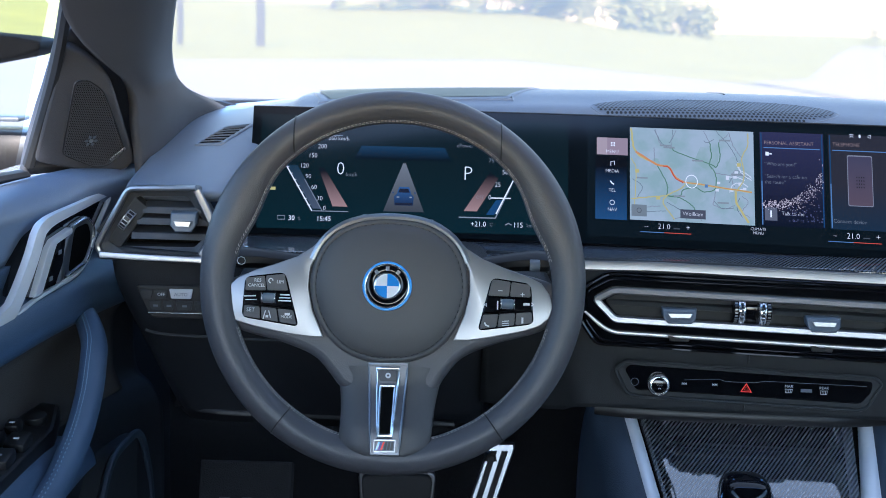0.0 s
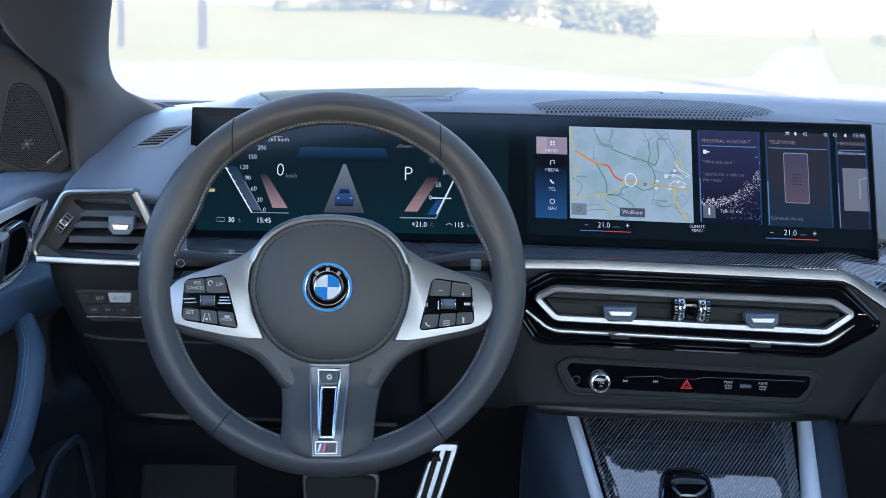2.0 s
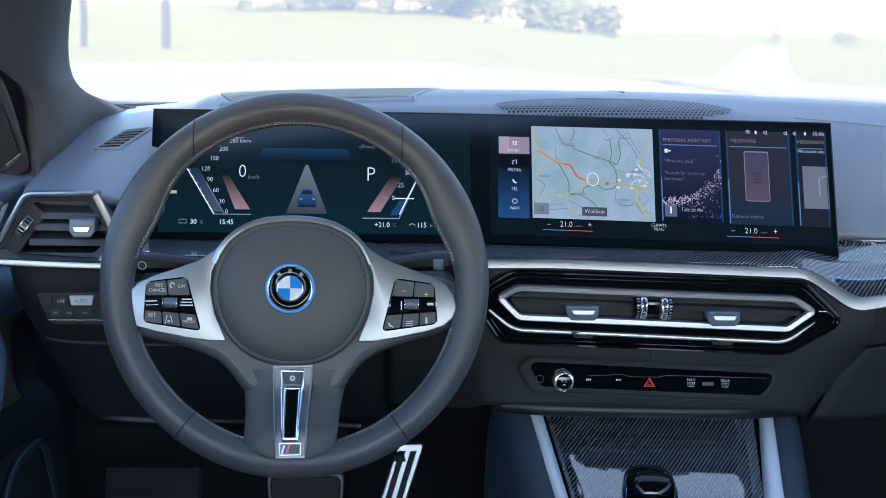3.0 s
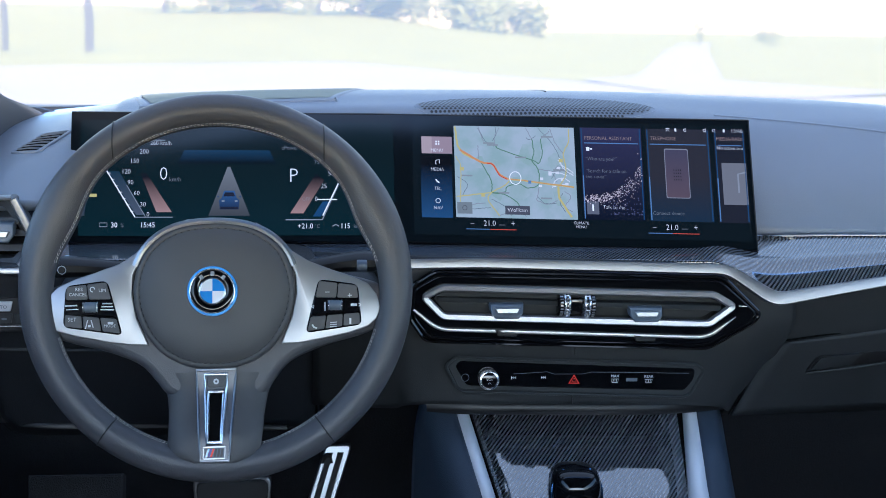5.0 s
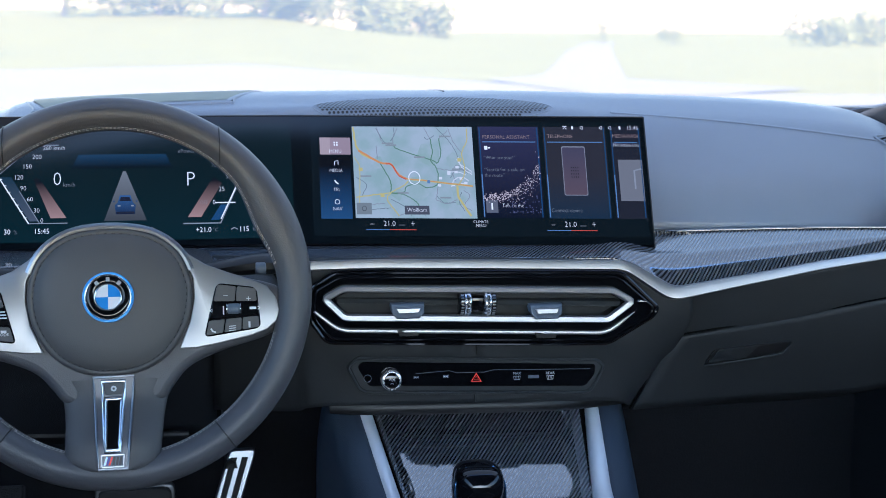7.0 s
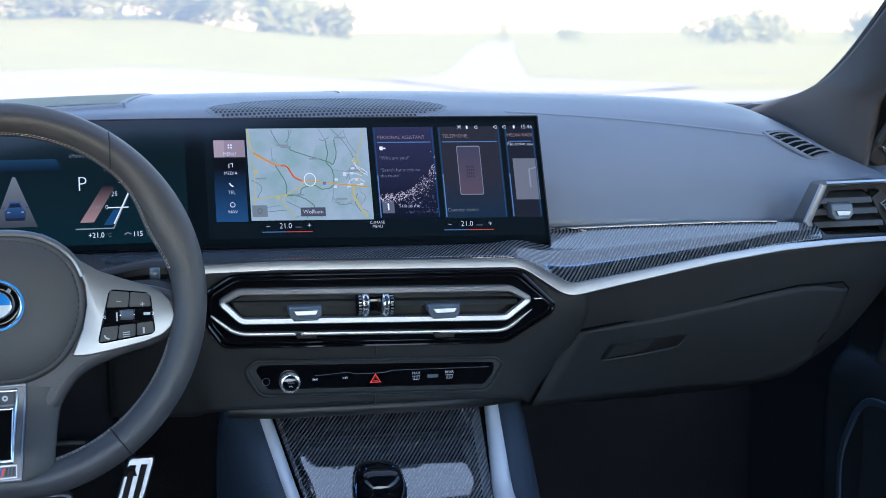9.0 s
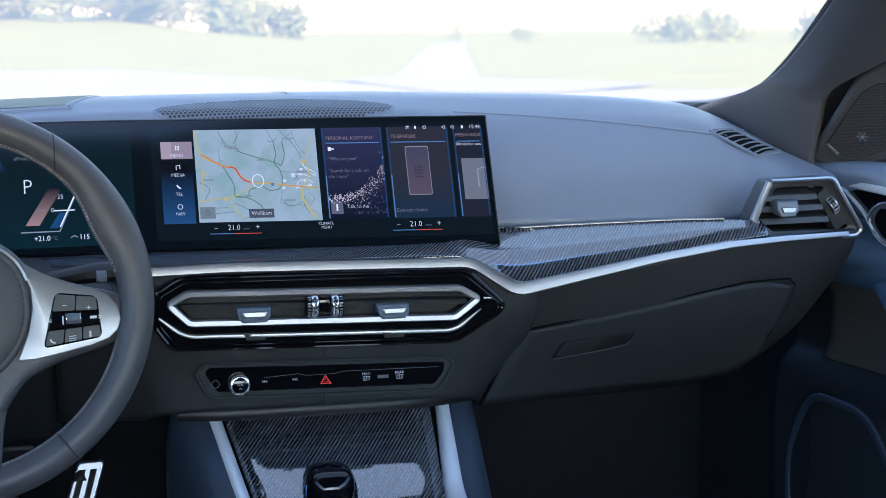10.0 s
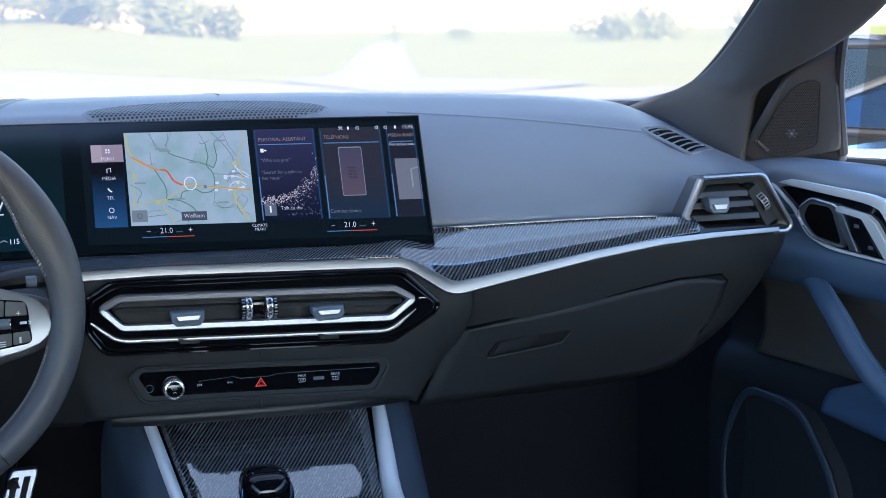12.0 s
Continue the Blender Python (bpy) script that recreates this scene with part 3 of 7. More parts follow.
def on_screen(s, h, off=0.0):
    """A point of the display: s along its width, h up its slope, off out of it."""
    i = (s + 0.01) / 0.002
    j = min(max(int(i), 0), len(_arc) - 2)
    (xa, ya), (xb, yb) = _arc[j], _arc[j + 1]
    f = i - j
    out = Vector((xb - xa, yb - ya, 0)).normalized().cross(RISE)
    return Vector((xa + (xb - xa) * f, ya + (yb - ya) * f, 0.868)) + RISE * h + out * off


S0, S1, H0, H1 = -0.006, 0.737, 0.001, 0.147
display = thing("curved_display", (0.0, 1.53, 0.868), "wide curved glossy black touch display standing on the dashboard", "display")
cols = [S0 + (S1 - S0) * i / 60 for i in range(61)]
bm = bmesh.new()
rows = [[on_screen(s, H0 + 0.004, -0.010) for s in cols], [on_screen(s, H0, -0.004) for s in cols], [on_screen(s, H0, -0.001) for s in cols], [on_screen(s, H0 + 0.001, 0) for s in cols],
        [on_screen(s, H1 - 0.001, 0) for s in cols], [on_screen(s, H1, -0.001) for s in cols], [on_screen(s, H1, -0.004) for s in cols], [on_screen(s, H1 - 0.004, -0.010) for s in cols], [on_screen(s, H0 + 0.004, -0.010) for s in cols]]
sheet(rows, bm=bm)
for k in (0, -1):
    bm.faces.new([bm.verts.new(r[k]) for r in rows[:-1]])
bmesh.ops.remove_doubles(bm, verts=bm.verts, dist=1e-5)
SCREENGLASS = material("display_glass", (0.004, 0.006, 0.008), 0.12, spec=0.12, vary=0.0)
part("glass", bm, SCREENGLASS, display, "glossy black curved glass")
frame_line = [on_screen(s, H1 + 0.0002, -0.002) for s in cols] + [on_screen(S1 + 0.0004, H1 - 0.147 * i / 10, -0.002) for i in range(11)]
part("bezel", sweep(frame_line, oval(0.0012, 0.0022, 6), (0, -1, 0.3)), BLACK, display)
part("bezel", sweep([on_screen(s, H0 - 0.0005, -0.002) for s in cols], oval(0.0014, 0.0022, 6), (0, -1, 0.3)), PIANO, display)
part("support", block((-0.14, 1.60, 0.905), (0.5, 0.03, 0.05), 0.01), BLACK, display)

L_WHITE, L_GREY, L_DIM = lit("lit_white", (0.95, 0.97, 1.0), 0.9), lit("lit_grey", (0.55, 0.6, 0.66), 0.45), lit("lit_dim", (0.4, 0.45, 0.5), 0.16)
L_BLUE, L_DEEP, L_NAVY = lit("lit_blue", (0.25, 0.5, 0.9), 0.4), lit("lit_deep_blue", (0.03, 0.12, 0.28), 0.5), lit("lit_navy", (0.03, 0.04, 0.08), 0.40)
L_ROSE, L_RED, L_ORANGE = lit_fade("lit_rose", (0.85, 0.52, 0.46), (0.008, 0.014, 0.024), 0.033, 0.074, 0.42), lit("lit_red", (0.9, 0.12, 0.08), 0.6), lit("lit_orange", (0.95, 0.42, 0.16), 0.62)
L_MAP, L_MAPG, L_YELLOW, L_GREEN = lit_mottled("lit_map", (0.56, 0.66, 0.70), (0.42, 0.58, 0.55), 42.0, 0.66), lit_mottled("lit_map_wood", (0.42, 0.58, 0.53), (0.54, 0.65, 0.67), 60.0, 0.66), lit("lit_yellow", (0.80, 0.70, 0.26), 0.62), lit("lit_green", (0.24, 0.46, 0.30), 0.46)
L_MAUVE, L_SMOKE = lit("lit_mauve", (0.62, 0.46, 0.50), 0.5), lit("lit_smoke", (0.16, 0.17, 0.21), 0.45)


def A(lift=1):
    return lambda x, y: on_screen(x, y, 0.0004 * lift)


def B(lift=1):
    return lambda x, y: on_screen(0.336 + x, y, 0.0004 * lift)


def text_on(board, text, x, y, size, mat, align="CENTER", name="lettering", parent=None, lift=3, bold=0.0):
    return part(name, lettering(text, size, lambda u, v: board(lift)(x + u * 0.90, y + v), align, bold - 0.018), mat, parent or display)


def field(x0, y0, x1, y1, at, n=40):
    return sheet([[at(x0 + (x1 - x0) * i / n, y) for i in range(n + 1)] for y in (y0, y1)])


# instrument cluster
cluster = part("driver_screen", field(0.004, 0.008, 0.345, 0.138, A()), lit_fade("lit_cluster_ground", (0.006, 0.040, 0.050), (0.004, 0.022, 0.026), 0.0, 0.10, 0.42), display, "lit digital instrument cluster")
part("glow_band", patch([(0.108, 0.088), (0.216, 0.088), (0.208, 0.104), (0.116, 0.104)], A(2)), lit_fade("lit_band", (0.002, 0.012, 0.02), (0.020, 0.085, 0.17), 0.090, 0.106, 0.5), cluster)
part("lane_cone", patch([(0.142, 0.030), (0.187, 0.030), (0.1655, 0.085), (0.1625, 0.085)], A(2)), lit_fade("lit_cone", (0.10, 0.11, 0.12), (0.32, 0.35, 0.37), 0.03, 0.085, 0.5), cluster)
part("car_symbol", patch([(0.1545, 0.037), (0.1745, 0.037), (0.1755, 0.047), (0.1725, 0.050), (0.1700, 0.058), (0.1590, 0.058), (0.1565, 0.050), (0.1535, 0.047)], A(3)), lit_fade("lit_car_blue", (0.02, 0.04, 0.10), (0.07, 0.18, 0.40), 0.037, 0.058, 0.55), cluster)
part("car_symbol", patch([(0.1582, 0.0515), (0.1708, 0.0515), (0.1690, 0.0560), (0.1600, 0.0560)], A(4)), L_NAVY, cluster)
part("car_symbol", tile(0.1550, 0.0372, 0.1740, 0.0398, A(4), 0.001), L_NAVY, cluster)
for x in (0.1515, 0.1755):
    part("car_symbol", tile(x, 0.0505, x + 0.0020, 0.0520, A(4)), lit("lit_wing_blue", (0.05, 0.12, 0.28), 0.5), cluster)
for x in (0.1565, 0.1705):
    part("car_symbol", tile(x, 0.0455, x + 0.0030, 0.0470, A(4)), L_GREY, cluster)
part("gauge_line", ribbon([(0.0950, 0.1150), (0.0700, 0.1150), (0.0320, 0.0815), (0.0635, 0.0285), (0.1040, 0.0285)], 0.0010, A(2)), L_GREY, cluster)
part("gauge_line", ribbon([(0.0325, 0.0810), (0.0640, 0.0285)], 0.0012, A(3)), L_WHITE, cluster)
part("gauge_fill", patch([(0.0345, 0.0800), (0.046, 0.080), (0.0745, 0.0310), (0.0650, 0.0310)], A(2)), lit_fade("lit_gauge_fade", (0.16, 0.20, 0.26), (0.01, 0.06, 0.10), 0.031, 0.085, 0.45), cluster)
part("gauge_line", ribbon([(0.0545, 0.0640), (0.0750, 0.0290)], 0.0007, A(3)), L_GREY, cluster)
part("gauge_glow", patch([(0.0690, 0.0775), (0.0755, 0.0775), (0.1030, 0.0340), (0.0865, 0.0340)], A(3)), L_ROSE, cluster)
part("gauge_line", ribbon([(0.2830, 0.0640), (0.2655, 0.0255), (0.2255, 0.0255)], 0.0014, A(2)), L_GREY, cluster)
part("gauge_line", ribbon([(0.2905, 0.0810), (0.2660, 0.0300)], 0.0013, A(3)), L_WHITE, cluster)
part("gauge_line", ribbon([(0.2600, 0.0480), (0.2820, 0.0480)], 0.0012, A(4)), L_WHITE, cluster)
part("gauge_fill", patch([(0.2550, 0.0290), (0.2640, 0.0290), (0.2750, 0.0460), (0.2660, 0.0460)], A(2)), L_DEEP, cluster)
part("gauge_glow", patch([(0.2590, 0.0775), (0.2680, 0.0700), (0.2450, 0.0325), (0.2305, 0.0325)], A(3)), L_ROSE, cluster)
for t, x, y in (("200", .0726, .1018), ("150", .0625, .0912), ("120", .0536, .0793), ("90", .0585, .0672), ("60", .0653, .0551), ("30", .0721, .0425), ("0", .0776, .0315)):
    text_on(A, t, x, y, 0.0074, L_WHITE, parent=cluster, name="number")
text_on(A, "260 km/h", 0.0905, 0.1115, 0.0068, L_WHITE, parent=cluster)
text_on(A, "0", 0.0937, 0.0765, 0.0215, L_WHITE, parent=cluster, name="number")
text_on(A, "km/h", 0.1060, 0.0705, 0.0072, L_GREY, parent=cluster)
text_on(A, "P", 0.2343, 0.0745, 0.0235, L_WHITE, parent=cluster)
for t, x, y in (("50", .2755, .0775), ("25", .2676, .0631), ("0", .2590, .0485)):
    text_on(A, t, x, y, 0.0076, L_WHITE, parent=cluster, name="number")
text_on(A, "75", 0.2600, 0.0905, 0.0070, L_GREY, parent=cluster, name="number")
text_on(A, "ePower", 0.2306, 0.1067, 0.0066, L_GREY, parent=cluster)
text_on(A, "OFF", 0.2480, 0.0485, 0.0058, L_GREY, parent=cluster)
text_on(A, "30", 0.0420, 0.0196, 0.0080, L_WHITE, parent=cluster, name="number", bold=0.02)
text_on(A, "%", 0.0505, 0.0192, 0.0062, L_GREY, parent=cluster)
part("battery_symbol", ribbon([(0.0265, 0.0180), (0.0345, 0.0180), (0.0345, 0.0222), (0.0265, 0.0222)], 0.0008, A(3), True), L_GREY, cluster)
text_on(A, "15:45", 0.0774, 0.0196, 0.0082, L_WHITE, parent=cluster, bold=0.015)
text_on(A, "+21.0", 0.2470, 0.0180, 0.0082, L_WHITE, parent=cluster, bold=0.015)
text_on(A, "°C", 0.2600, 0.0178, 0.0058, L_GREY, parent=cluster)
text_on(A, "115", 0.2905, 0.0180, 0.0082, L_WHITE, parent=cluster, bold=0.015)
text_on(A, "km", 0.3030, 0.0178, 0.0060, L_GREY, parent=cluster)
part("plug_symbol", ribbon([(0.2765, 0.0180), (0.2800, 0.0200), (0.2835, 0.0180)], 0.0012, A(3)), L_GREY, cluster)
part("ready_lamp", tile(0.0150, 0.0510, 0.0230, 0.0545, A(3)), L_YELLOW, cluster)
for i in range(7):
    x, y = 0.0335 + 0.0042 * i, 0.0775 - 0.0071 * i
    part("tick", ribbon([(x, y), (x + 0.0035, y)], 0.0008, A(4)), L_WHITE, cluster)

# centre screen
centre = part("centre_screen", field(0.030, 0.010, 0.397, 0.141, B()), lit("lit_screen_ground", (0.006, 0.018, 0.024), 0.35), display, "lit centre touch screen with map and tiles")
part("menu_column", tile(0.039, 0.029, 0.0735, 0.100, B(2)), lit_fade("lit_column_fade", (0.04, 0.14, 0.32), (0.004, 0.006, 0.010), 0.029, 0.090, 0.5), centre)
part("menu_key", tile(0.0405, 0.1020, 0.0745, 0.1215, B(2)), L_MAUVE, centre)
part("menu_key", tile(0.0405, 0.1020, 0.0520, 0.1215, B(2.4)), lit("lit_mauve_light", (0.72, 0.56, 0.56), 0.55), centre)
for t, y in (("MENU", 0.1055), ("MEDIA", 0.0835), ("TEL", 0.0618), ("NAV", 0.0400)):
    text_on(B, t, 0.0575, y, 0.0056, L_WHITE, parent=centre)
for dx in (-0.0021, 0.0007):
    for dy in (0, 0.0028):
        part("menu_symbol", tile(0.0582 + dx, 0.1118 + dy, 0.0598 + dx, 0.1136 + dy, B(4)), L_WHITE, centre)
part("note_symbol", ribbon([(0.0560, 0.0895), (0.0560, 0.0940), (0.0600, 0.0950), (0.0600, 0.0905)], 0.0008, B(3)), L_WHITE, centre)
part("phone_symbol", ribbon([(0.0555, 0.0725), (0.0570, 0.0700), (0.0595, 0.0685)], 0.0015, B(3)), L_WHITE, centre)
part("compass_symbol", ribbon([(0.0575 + 0.0026 * math.cos(k * 0.524), 0.0480 + 0.0026 * math.sin(k * 0.524)) for k in range(12)], 0.0006, B(3), True), L_WHITE, centre)

L_SLATE, L_PALE = lit("lit_slate_road", (0.30, 0.38, 0.42), 0.45), lit("lit_pale_road", (0.82, 0.86, 0.88), 0.72)
MX0, MX1, MY0, MY1 = 0.0768, 0.2100, 0.0300, 0.1345
chart = part("map", tile(MX0, MY0, MX1, MY1, B(2)), L_MAP, centre, "pale grey-green road map on the screen")
rnd = random.Random(5)


def on_map(lift):
    return lambda u, v: B(lift)(MX0 + u * (MX1 - MX0), MY0 + v * (MY1 - MY0))


for k in range(9):
    cx, cy = rnd.uniform(0.1, 0.9), rnd.uniform(0.12, 0.88)
    rr = rnd.uniform(0.05, 0.10)
    part("woodland", patch([(cx + rr * rnd.uniform(0.6, 1.2) * math.cos(a * 0.6283), min(0.99, cy + rr * 1.3 * rnd.uniform(0.6, 1.2) * math.sin(a * 0.6283))) for a in range(10)], on_map(3)), L_MAPG, chart)


def road(pts, width, mat, lift, wobble=0.0):
    pts = spline([(x, y, 0) for x, y in pts], 6 * len(pts))
    pts = [(min(0.995, max(0.005, p.x + rnd.uniform(-1, 1) * wobble)), min(0.995, max(0.005, p.y + rnd.uniform(-1, 1) * wobble))) for p in pts]
    at = lambda x, y: B(lift)(MX0 + x, MY0 + y)
    return part("road_line", ribbon([(x * (MX1 - MX0), y * (MY1 - MY0)) for x, y in pts], width, at), mat, chart)


for pts in (((0.21, 0.99), (0.25, 0.83), (0.34, 0.79)), ((0.38, 0.98), (0.34, 0.88), (0.34, 0.79)), ((0.60, 0.99), (0.65, 0.86)), ((0.80, 0.98), (0.84, 0.83), (0.905, 0.71)),
            ((0.72, 0.87), (0.80, 0.96)), ((0.20, 0.79), (0.20, 0.64)), ((0.69, 0.54), (0.80, 0.52), (0.97, 0.52)), ((0.67, 0.20), (0.70, 0.37)), ((0.67, 0.20), (0.76, 0.16), (0.84, 0.20)),
            ((0.01, 0.10), (0.14, 0.14), (0.25, 0.16)), ((0.84, 0.40), (0.82, 0.50), (0.86, 0.58), (0.92, 0.52)), ((0.90, 0.30), (0.95, 0.24), (0.90, 0.14), (0.96, 0.08)), ((0.35, 0.02), (0.52, 0.10), (0.58, 0.02))):
    road(pts, 0.0008, L_GREY, 4, 0.004)
for pts in (((0.20, 0.98), (0.26, 0.84), (0.33, 0.78)), ((0.35, 0.99), (0.35, 0.90), (0.32, 0.84)), ((0.70, 0.99), (0.79, 0.86), (0.85, 0.74), (0.875, 0.62)), ((0.68, 0.24), (0.73, 0.17), (0.83, 0.17)), ((0.14, 0.09), (0.29, 0.11)),
            ((0.80, 0.44), (0.83, 0.50), (0.875, 0.54), (0.94, 0.49)), ((0.60, 0.88), (0.63, 0.86), (0.68, 0.90)), ((0.02, 0.44), (0.10, 0.36), (0.06, 0.24)), ((0.88, 0.28), (0.86, 0.18), (0.90, 0.08)), ((0.46, 0.02), (0.44, 0.10), (0.30, 0.20))):
    road(pts, 0.0006, L_SLATE, 4, 0.003)
for pts in (((0.86, 0.64), (0.89, 0.58), (0.94, 0.54), (0.98, 0.50)), ((0.87, 0.66), (0.90, 0.55), (0.98, 0.47)), ((0.78, 0.50), (0.86, 0.50), (0.93, 0.47)), ((0.80, 0.34), (0.83, 0.42), (0.90, 0.44), (0.95, 0.40))):
    road(pts, 0.0011, L_PALE, 5, 0.004)
for pts in (((0.34, 0.79), (0.39, 0.74), (0.65, 0.63), (0.70, 0.60), (0.73, 0.72), (0.72, 0.87)), ((0.65, 0.86), (0.66, 0.72), (0.645, 0.62), (0.69, 0.54), (0.69, 0.37), (0.60, 0.33), (0.53, 0.37), (0.43, 0.34), (0.41, 0.28), (0.30, 0.27)),
            ((0.22, 0.60), (0.30, 0.40), (0.30, 0.27)), ((0.30, 0.27), (0.41, 0.25), (0.50, 0.18), (0.53, 0.12))):
    road(pts, 0.0011, L_GREEN, 5, 0.003)
for pts, w in ((((0.01, 0.99), (0.05, 0.73), (0.22, 0.60)), 0.0020), (((0.45, 0.40), (0.41, 0.35), (0.30, 0.27), (0.27, 0.19), (0.36, 0.02)), 0.0012), (((0.01, 0.22), (0.18, 0.25), (0.30, 0.27)), 0.0012),
               (((0.85, 0.35), (0.86, 0.22), (0.95, 0.02)), 0.0024), (((0.955, 0.98), (0.95, 0.84), (0.905, 0.71), (0.92, 0.50), (0.86, 0.35)), 0.0011), (((0.01, 0.66), (0.05, 0.55), (0.045, 0.30), (0.03, 0.05)), 0.0009)):
    road(pts, w, L_YELLOW, 6, 0.003)
road(((0.05, 0.73), (0.22, 0.60), (0.31, 0.58), (0.37, 0.47), (0.44, 0.42)), 0.0022, L_ORANGE, 7, 0.002)
road(((0.27, 0.585), (0.32, 0.57), (0.37, 0.46), (0.43, 0.415)), 0.0011, L_RED, 8, 0.002)
road(((0.44, 0.42), (0.58, 0.405), (0.70, 0.385), (0.98, 0.345)), 0.0020, L_YELLOW, 7, 0.002)
road(((0.44, 0.42), (0.58, 0.405), (0.70, 0.385), (0.98, 0.345)), 0.0009, L_ORANGE, 8, 0.002)
mx, my = MX0 + 0.50 * (MX1 - MX0), MY0 + 0.43 * (MY1 - MY0)
part("position_ring", ribbon([(mx + 0.0062 * math.cos(k * 0.2618), my + 0.0072 * math.sin(k * 0.2618)) for k in range(24)], 0.0008, B(9), True), L_WHITE, chart)
for u, v in ((0.06, 0.52), (0.23, 0.24), (0.88, 0.63)):
    x, y = MX0 + u * (MX1 - MX0), MY0 + v * (MY1 - MY0)
    part("road_shield", tile(x - 0.0022, y - 0.0020, x + 0.0022, y + 0.0020, B(9)), L_YELLOW, chart)
part("road_shield", tile(mx + 0.0140, my - 0.006, mx + 0.0172, my - 0.0025, B(9)), L_BLUE, chart)
for u, v in ((0.29, 0.81), (0.32, 0.79), (0.77, 0.89), (0.75, 0.22), (0.4, 0.27), (0.1, 0.45), (0.86, 0.53), (0.55, 0.66)):
    x, y = MX0 + u * (MX1 - MX0), MY0 + v * (MY1 - MY0)
    part("place_name_bar", tile(x - 0.006, y - 0.0009, x + 0.006, y + 0.0009, B(6)), lit("lit_place_bar", (0.40, 0.45, 0.46), 0.6), chart)
part("name_plate", tile(0.1310, 0.0335, 0.1580, 0.0435, B(9)), L_SMOKE, chart)
text_on(B, "Wollkam", 0.1445, 0.0385, 0.0066, L_WHITE, parent=chart, lift=10)
part("zoom_key", tile(0.0785, 0.0335, 0.0950, 0.0465, B(9)), lit("lit_key_grey", (0.36, 0.42, 0.43), 0.5), chart)
part("zoom_symbol", ribbon([(0.0868 + 0.0024 * math.cos(k * 0.524), 0.0400 + 0.0026 * math.sin(k * 0.524)) for k in range(12)], 0.0006, B(10), True), L_DIM, chart)
for k in range(40):
    u, v = 0.82 + rnd.gauss(0, 0.06), 0.45 + rnd.gauss(0, 0.06)
    x, y = MX0 + min(0.98, u) * (MX1 - MX0), MY0 + v * (MY1 - MY0)
    if k % 4 == 0:
        part("town_block", tile(x - 0.0018, y - 0.0014, x + 0.0018, y + 0.0014, B(5)), lit("lit_town", (0.80, 0.82, 0.84), 0.8), chart)

# tiles
for x0, x1, ground in ((0.2165, 0.2835, lit_fade("lit_tile_navy", (0.006, 0.012, 0.03), (0.06, 0.06, 0.14), 0.03, 0.135, 0.5)), (0.2885, 0.3575, lit_fade("lit_tile_smoke", (0.02, 0.05, 0.09), (0.05, 0.05, 0.065), 0.03, 0.08, 0.5)), (0.3625, 0.3960, lit("lit_tile_dark", (0.035, 0.04, 0.06), 0.4))):
    t = part("screen_tile", tile(x0, 0.0305, x1, 0.1350, B(2)), ground, centre)
    part("tile_edge", tile(x0 + 0.001, 0.0315, x0 + 0.0022, 0.1340, B(3)), L_DEEP, t)
    part("tile_edge", tile(x0 + 0.001, 0.0315, x0 + 0.0022, 0.0800, B(4)), L_BLUE, t)
    part("tile_edge", tile(x1 - 0.0022, 0.0315, x1 - 0.001, 0.1340, B(3)), L_DEEP, t)
    part("title_rule", tile(x0 + 0.004, 0.1168, x1 - 0.004, 0.1178, B(3)), L_BLUE, t)
L_COPPER = lit("lit_copper", (0.75, 0.55, 0.50), 0.5)
text_on(B, "PERSONAL ASSISTANT", 0.2210, 0.1228, 0.0058, L_COPPER, "LEFT", parent=centre)
text_on(B, "TELEPHONE", 0.2930, 0.1238, 0.0058, L_COPPER, "LEFT", parent=centre)
text_on(B, "MEDIA/RADI", 0.3650, 0.1245, 0.0058, L_COPPER, "LEFT", parent=centre)
text_on(B, "No active sou", 0.3650, 0.1142, 0.0056, L_WHITE, "LEFT", parent=centre)
text_on(B, "“Who are you?”", 0.2210, 0.0992, 0.0058, L_GREY, "LEFT", parent=centre)
text_on(B, "“Search for a cafe on", 0.2210, 0.0855, 0.0058, L_GREY, "LEFT", parent=centre)
text_on(B, "the route”", 0.2210, 0.0790, 0.0058, L_GREY, "LEFT", parent=centre)
part("voice_symbol", ribbon([(0.2225, 0.1105), (0.2260, 0.1105)], 0.0042, B(3)), L_WHITE, centre)
part("voice_symbol", ribbon([(0.2265, 0.1105), (0.2290, 0.1105)], 0.0015, B(3)), L_WHITE, centre)
part("microphone_key", tile(0.2205, 0.0365, 0.2335, 0.0510, B(3)), lit("lit_key_slate", (0.25, 0.27, 0.33), 0.45), centre)
part("microphone_symbol", ribbon([(0.2270, 0.0400), (0.2270, 0.0475)], 0.0017, B(4)), L_WHITE, centre)
text_on(B, "Talk to me", 0.2380, 0.0447, 0.0060, L_WHITE, "LEFT", parent=centre)
text_on(B, "Connect device", 0.2915, 0.0394, 0.0060, L_GREY, "LEFT", parent=centre)
bm = bmesh.new()
for k in range(420):
    u = rnd.random()
    x = 0.2175 + 0.0650 * u
    y = 0.053 + 0.006 * u + 0.028 * u ** 4 + rnd.gauss(0, 0.0022 + 0.006 * u * u)
    d = rnd.uniform(0.0002, 0.0005)
    if y < 0.11:
        tile(x - d, y - d, x + d, y + d, B(4), bm=bm)
tagged(part("spark_cloud", bm, lit("lit_spark", (0.85, 0.72, 0.74), 0.7), centre), kind="stuff")
bm = bmesh.new()
for k in range(70):
    x, y, d = rnd.uniform(0.245, 0.282), 0.036 + abs(rnd.gauss(0, 0.012)), rnd.uniform(0.0003, 0.0007)
    tile(x - d, y - d, x + d, y + d, B(4), bm=bm)
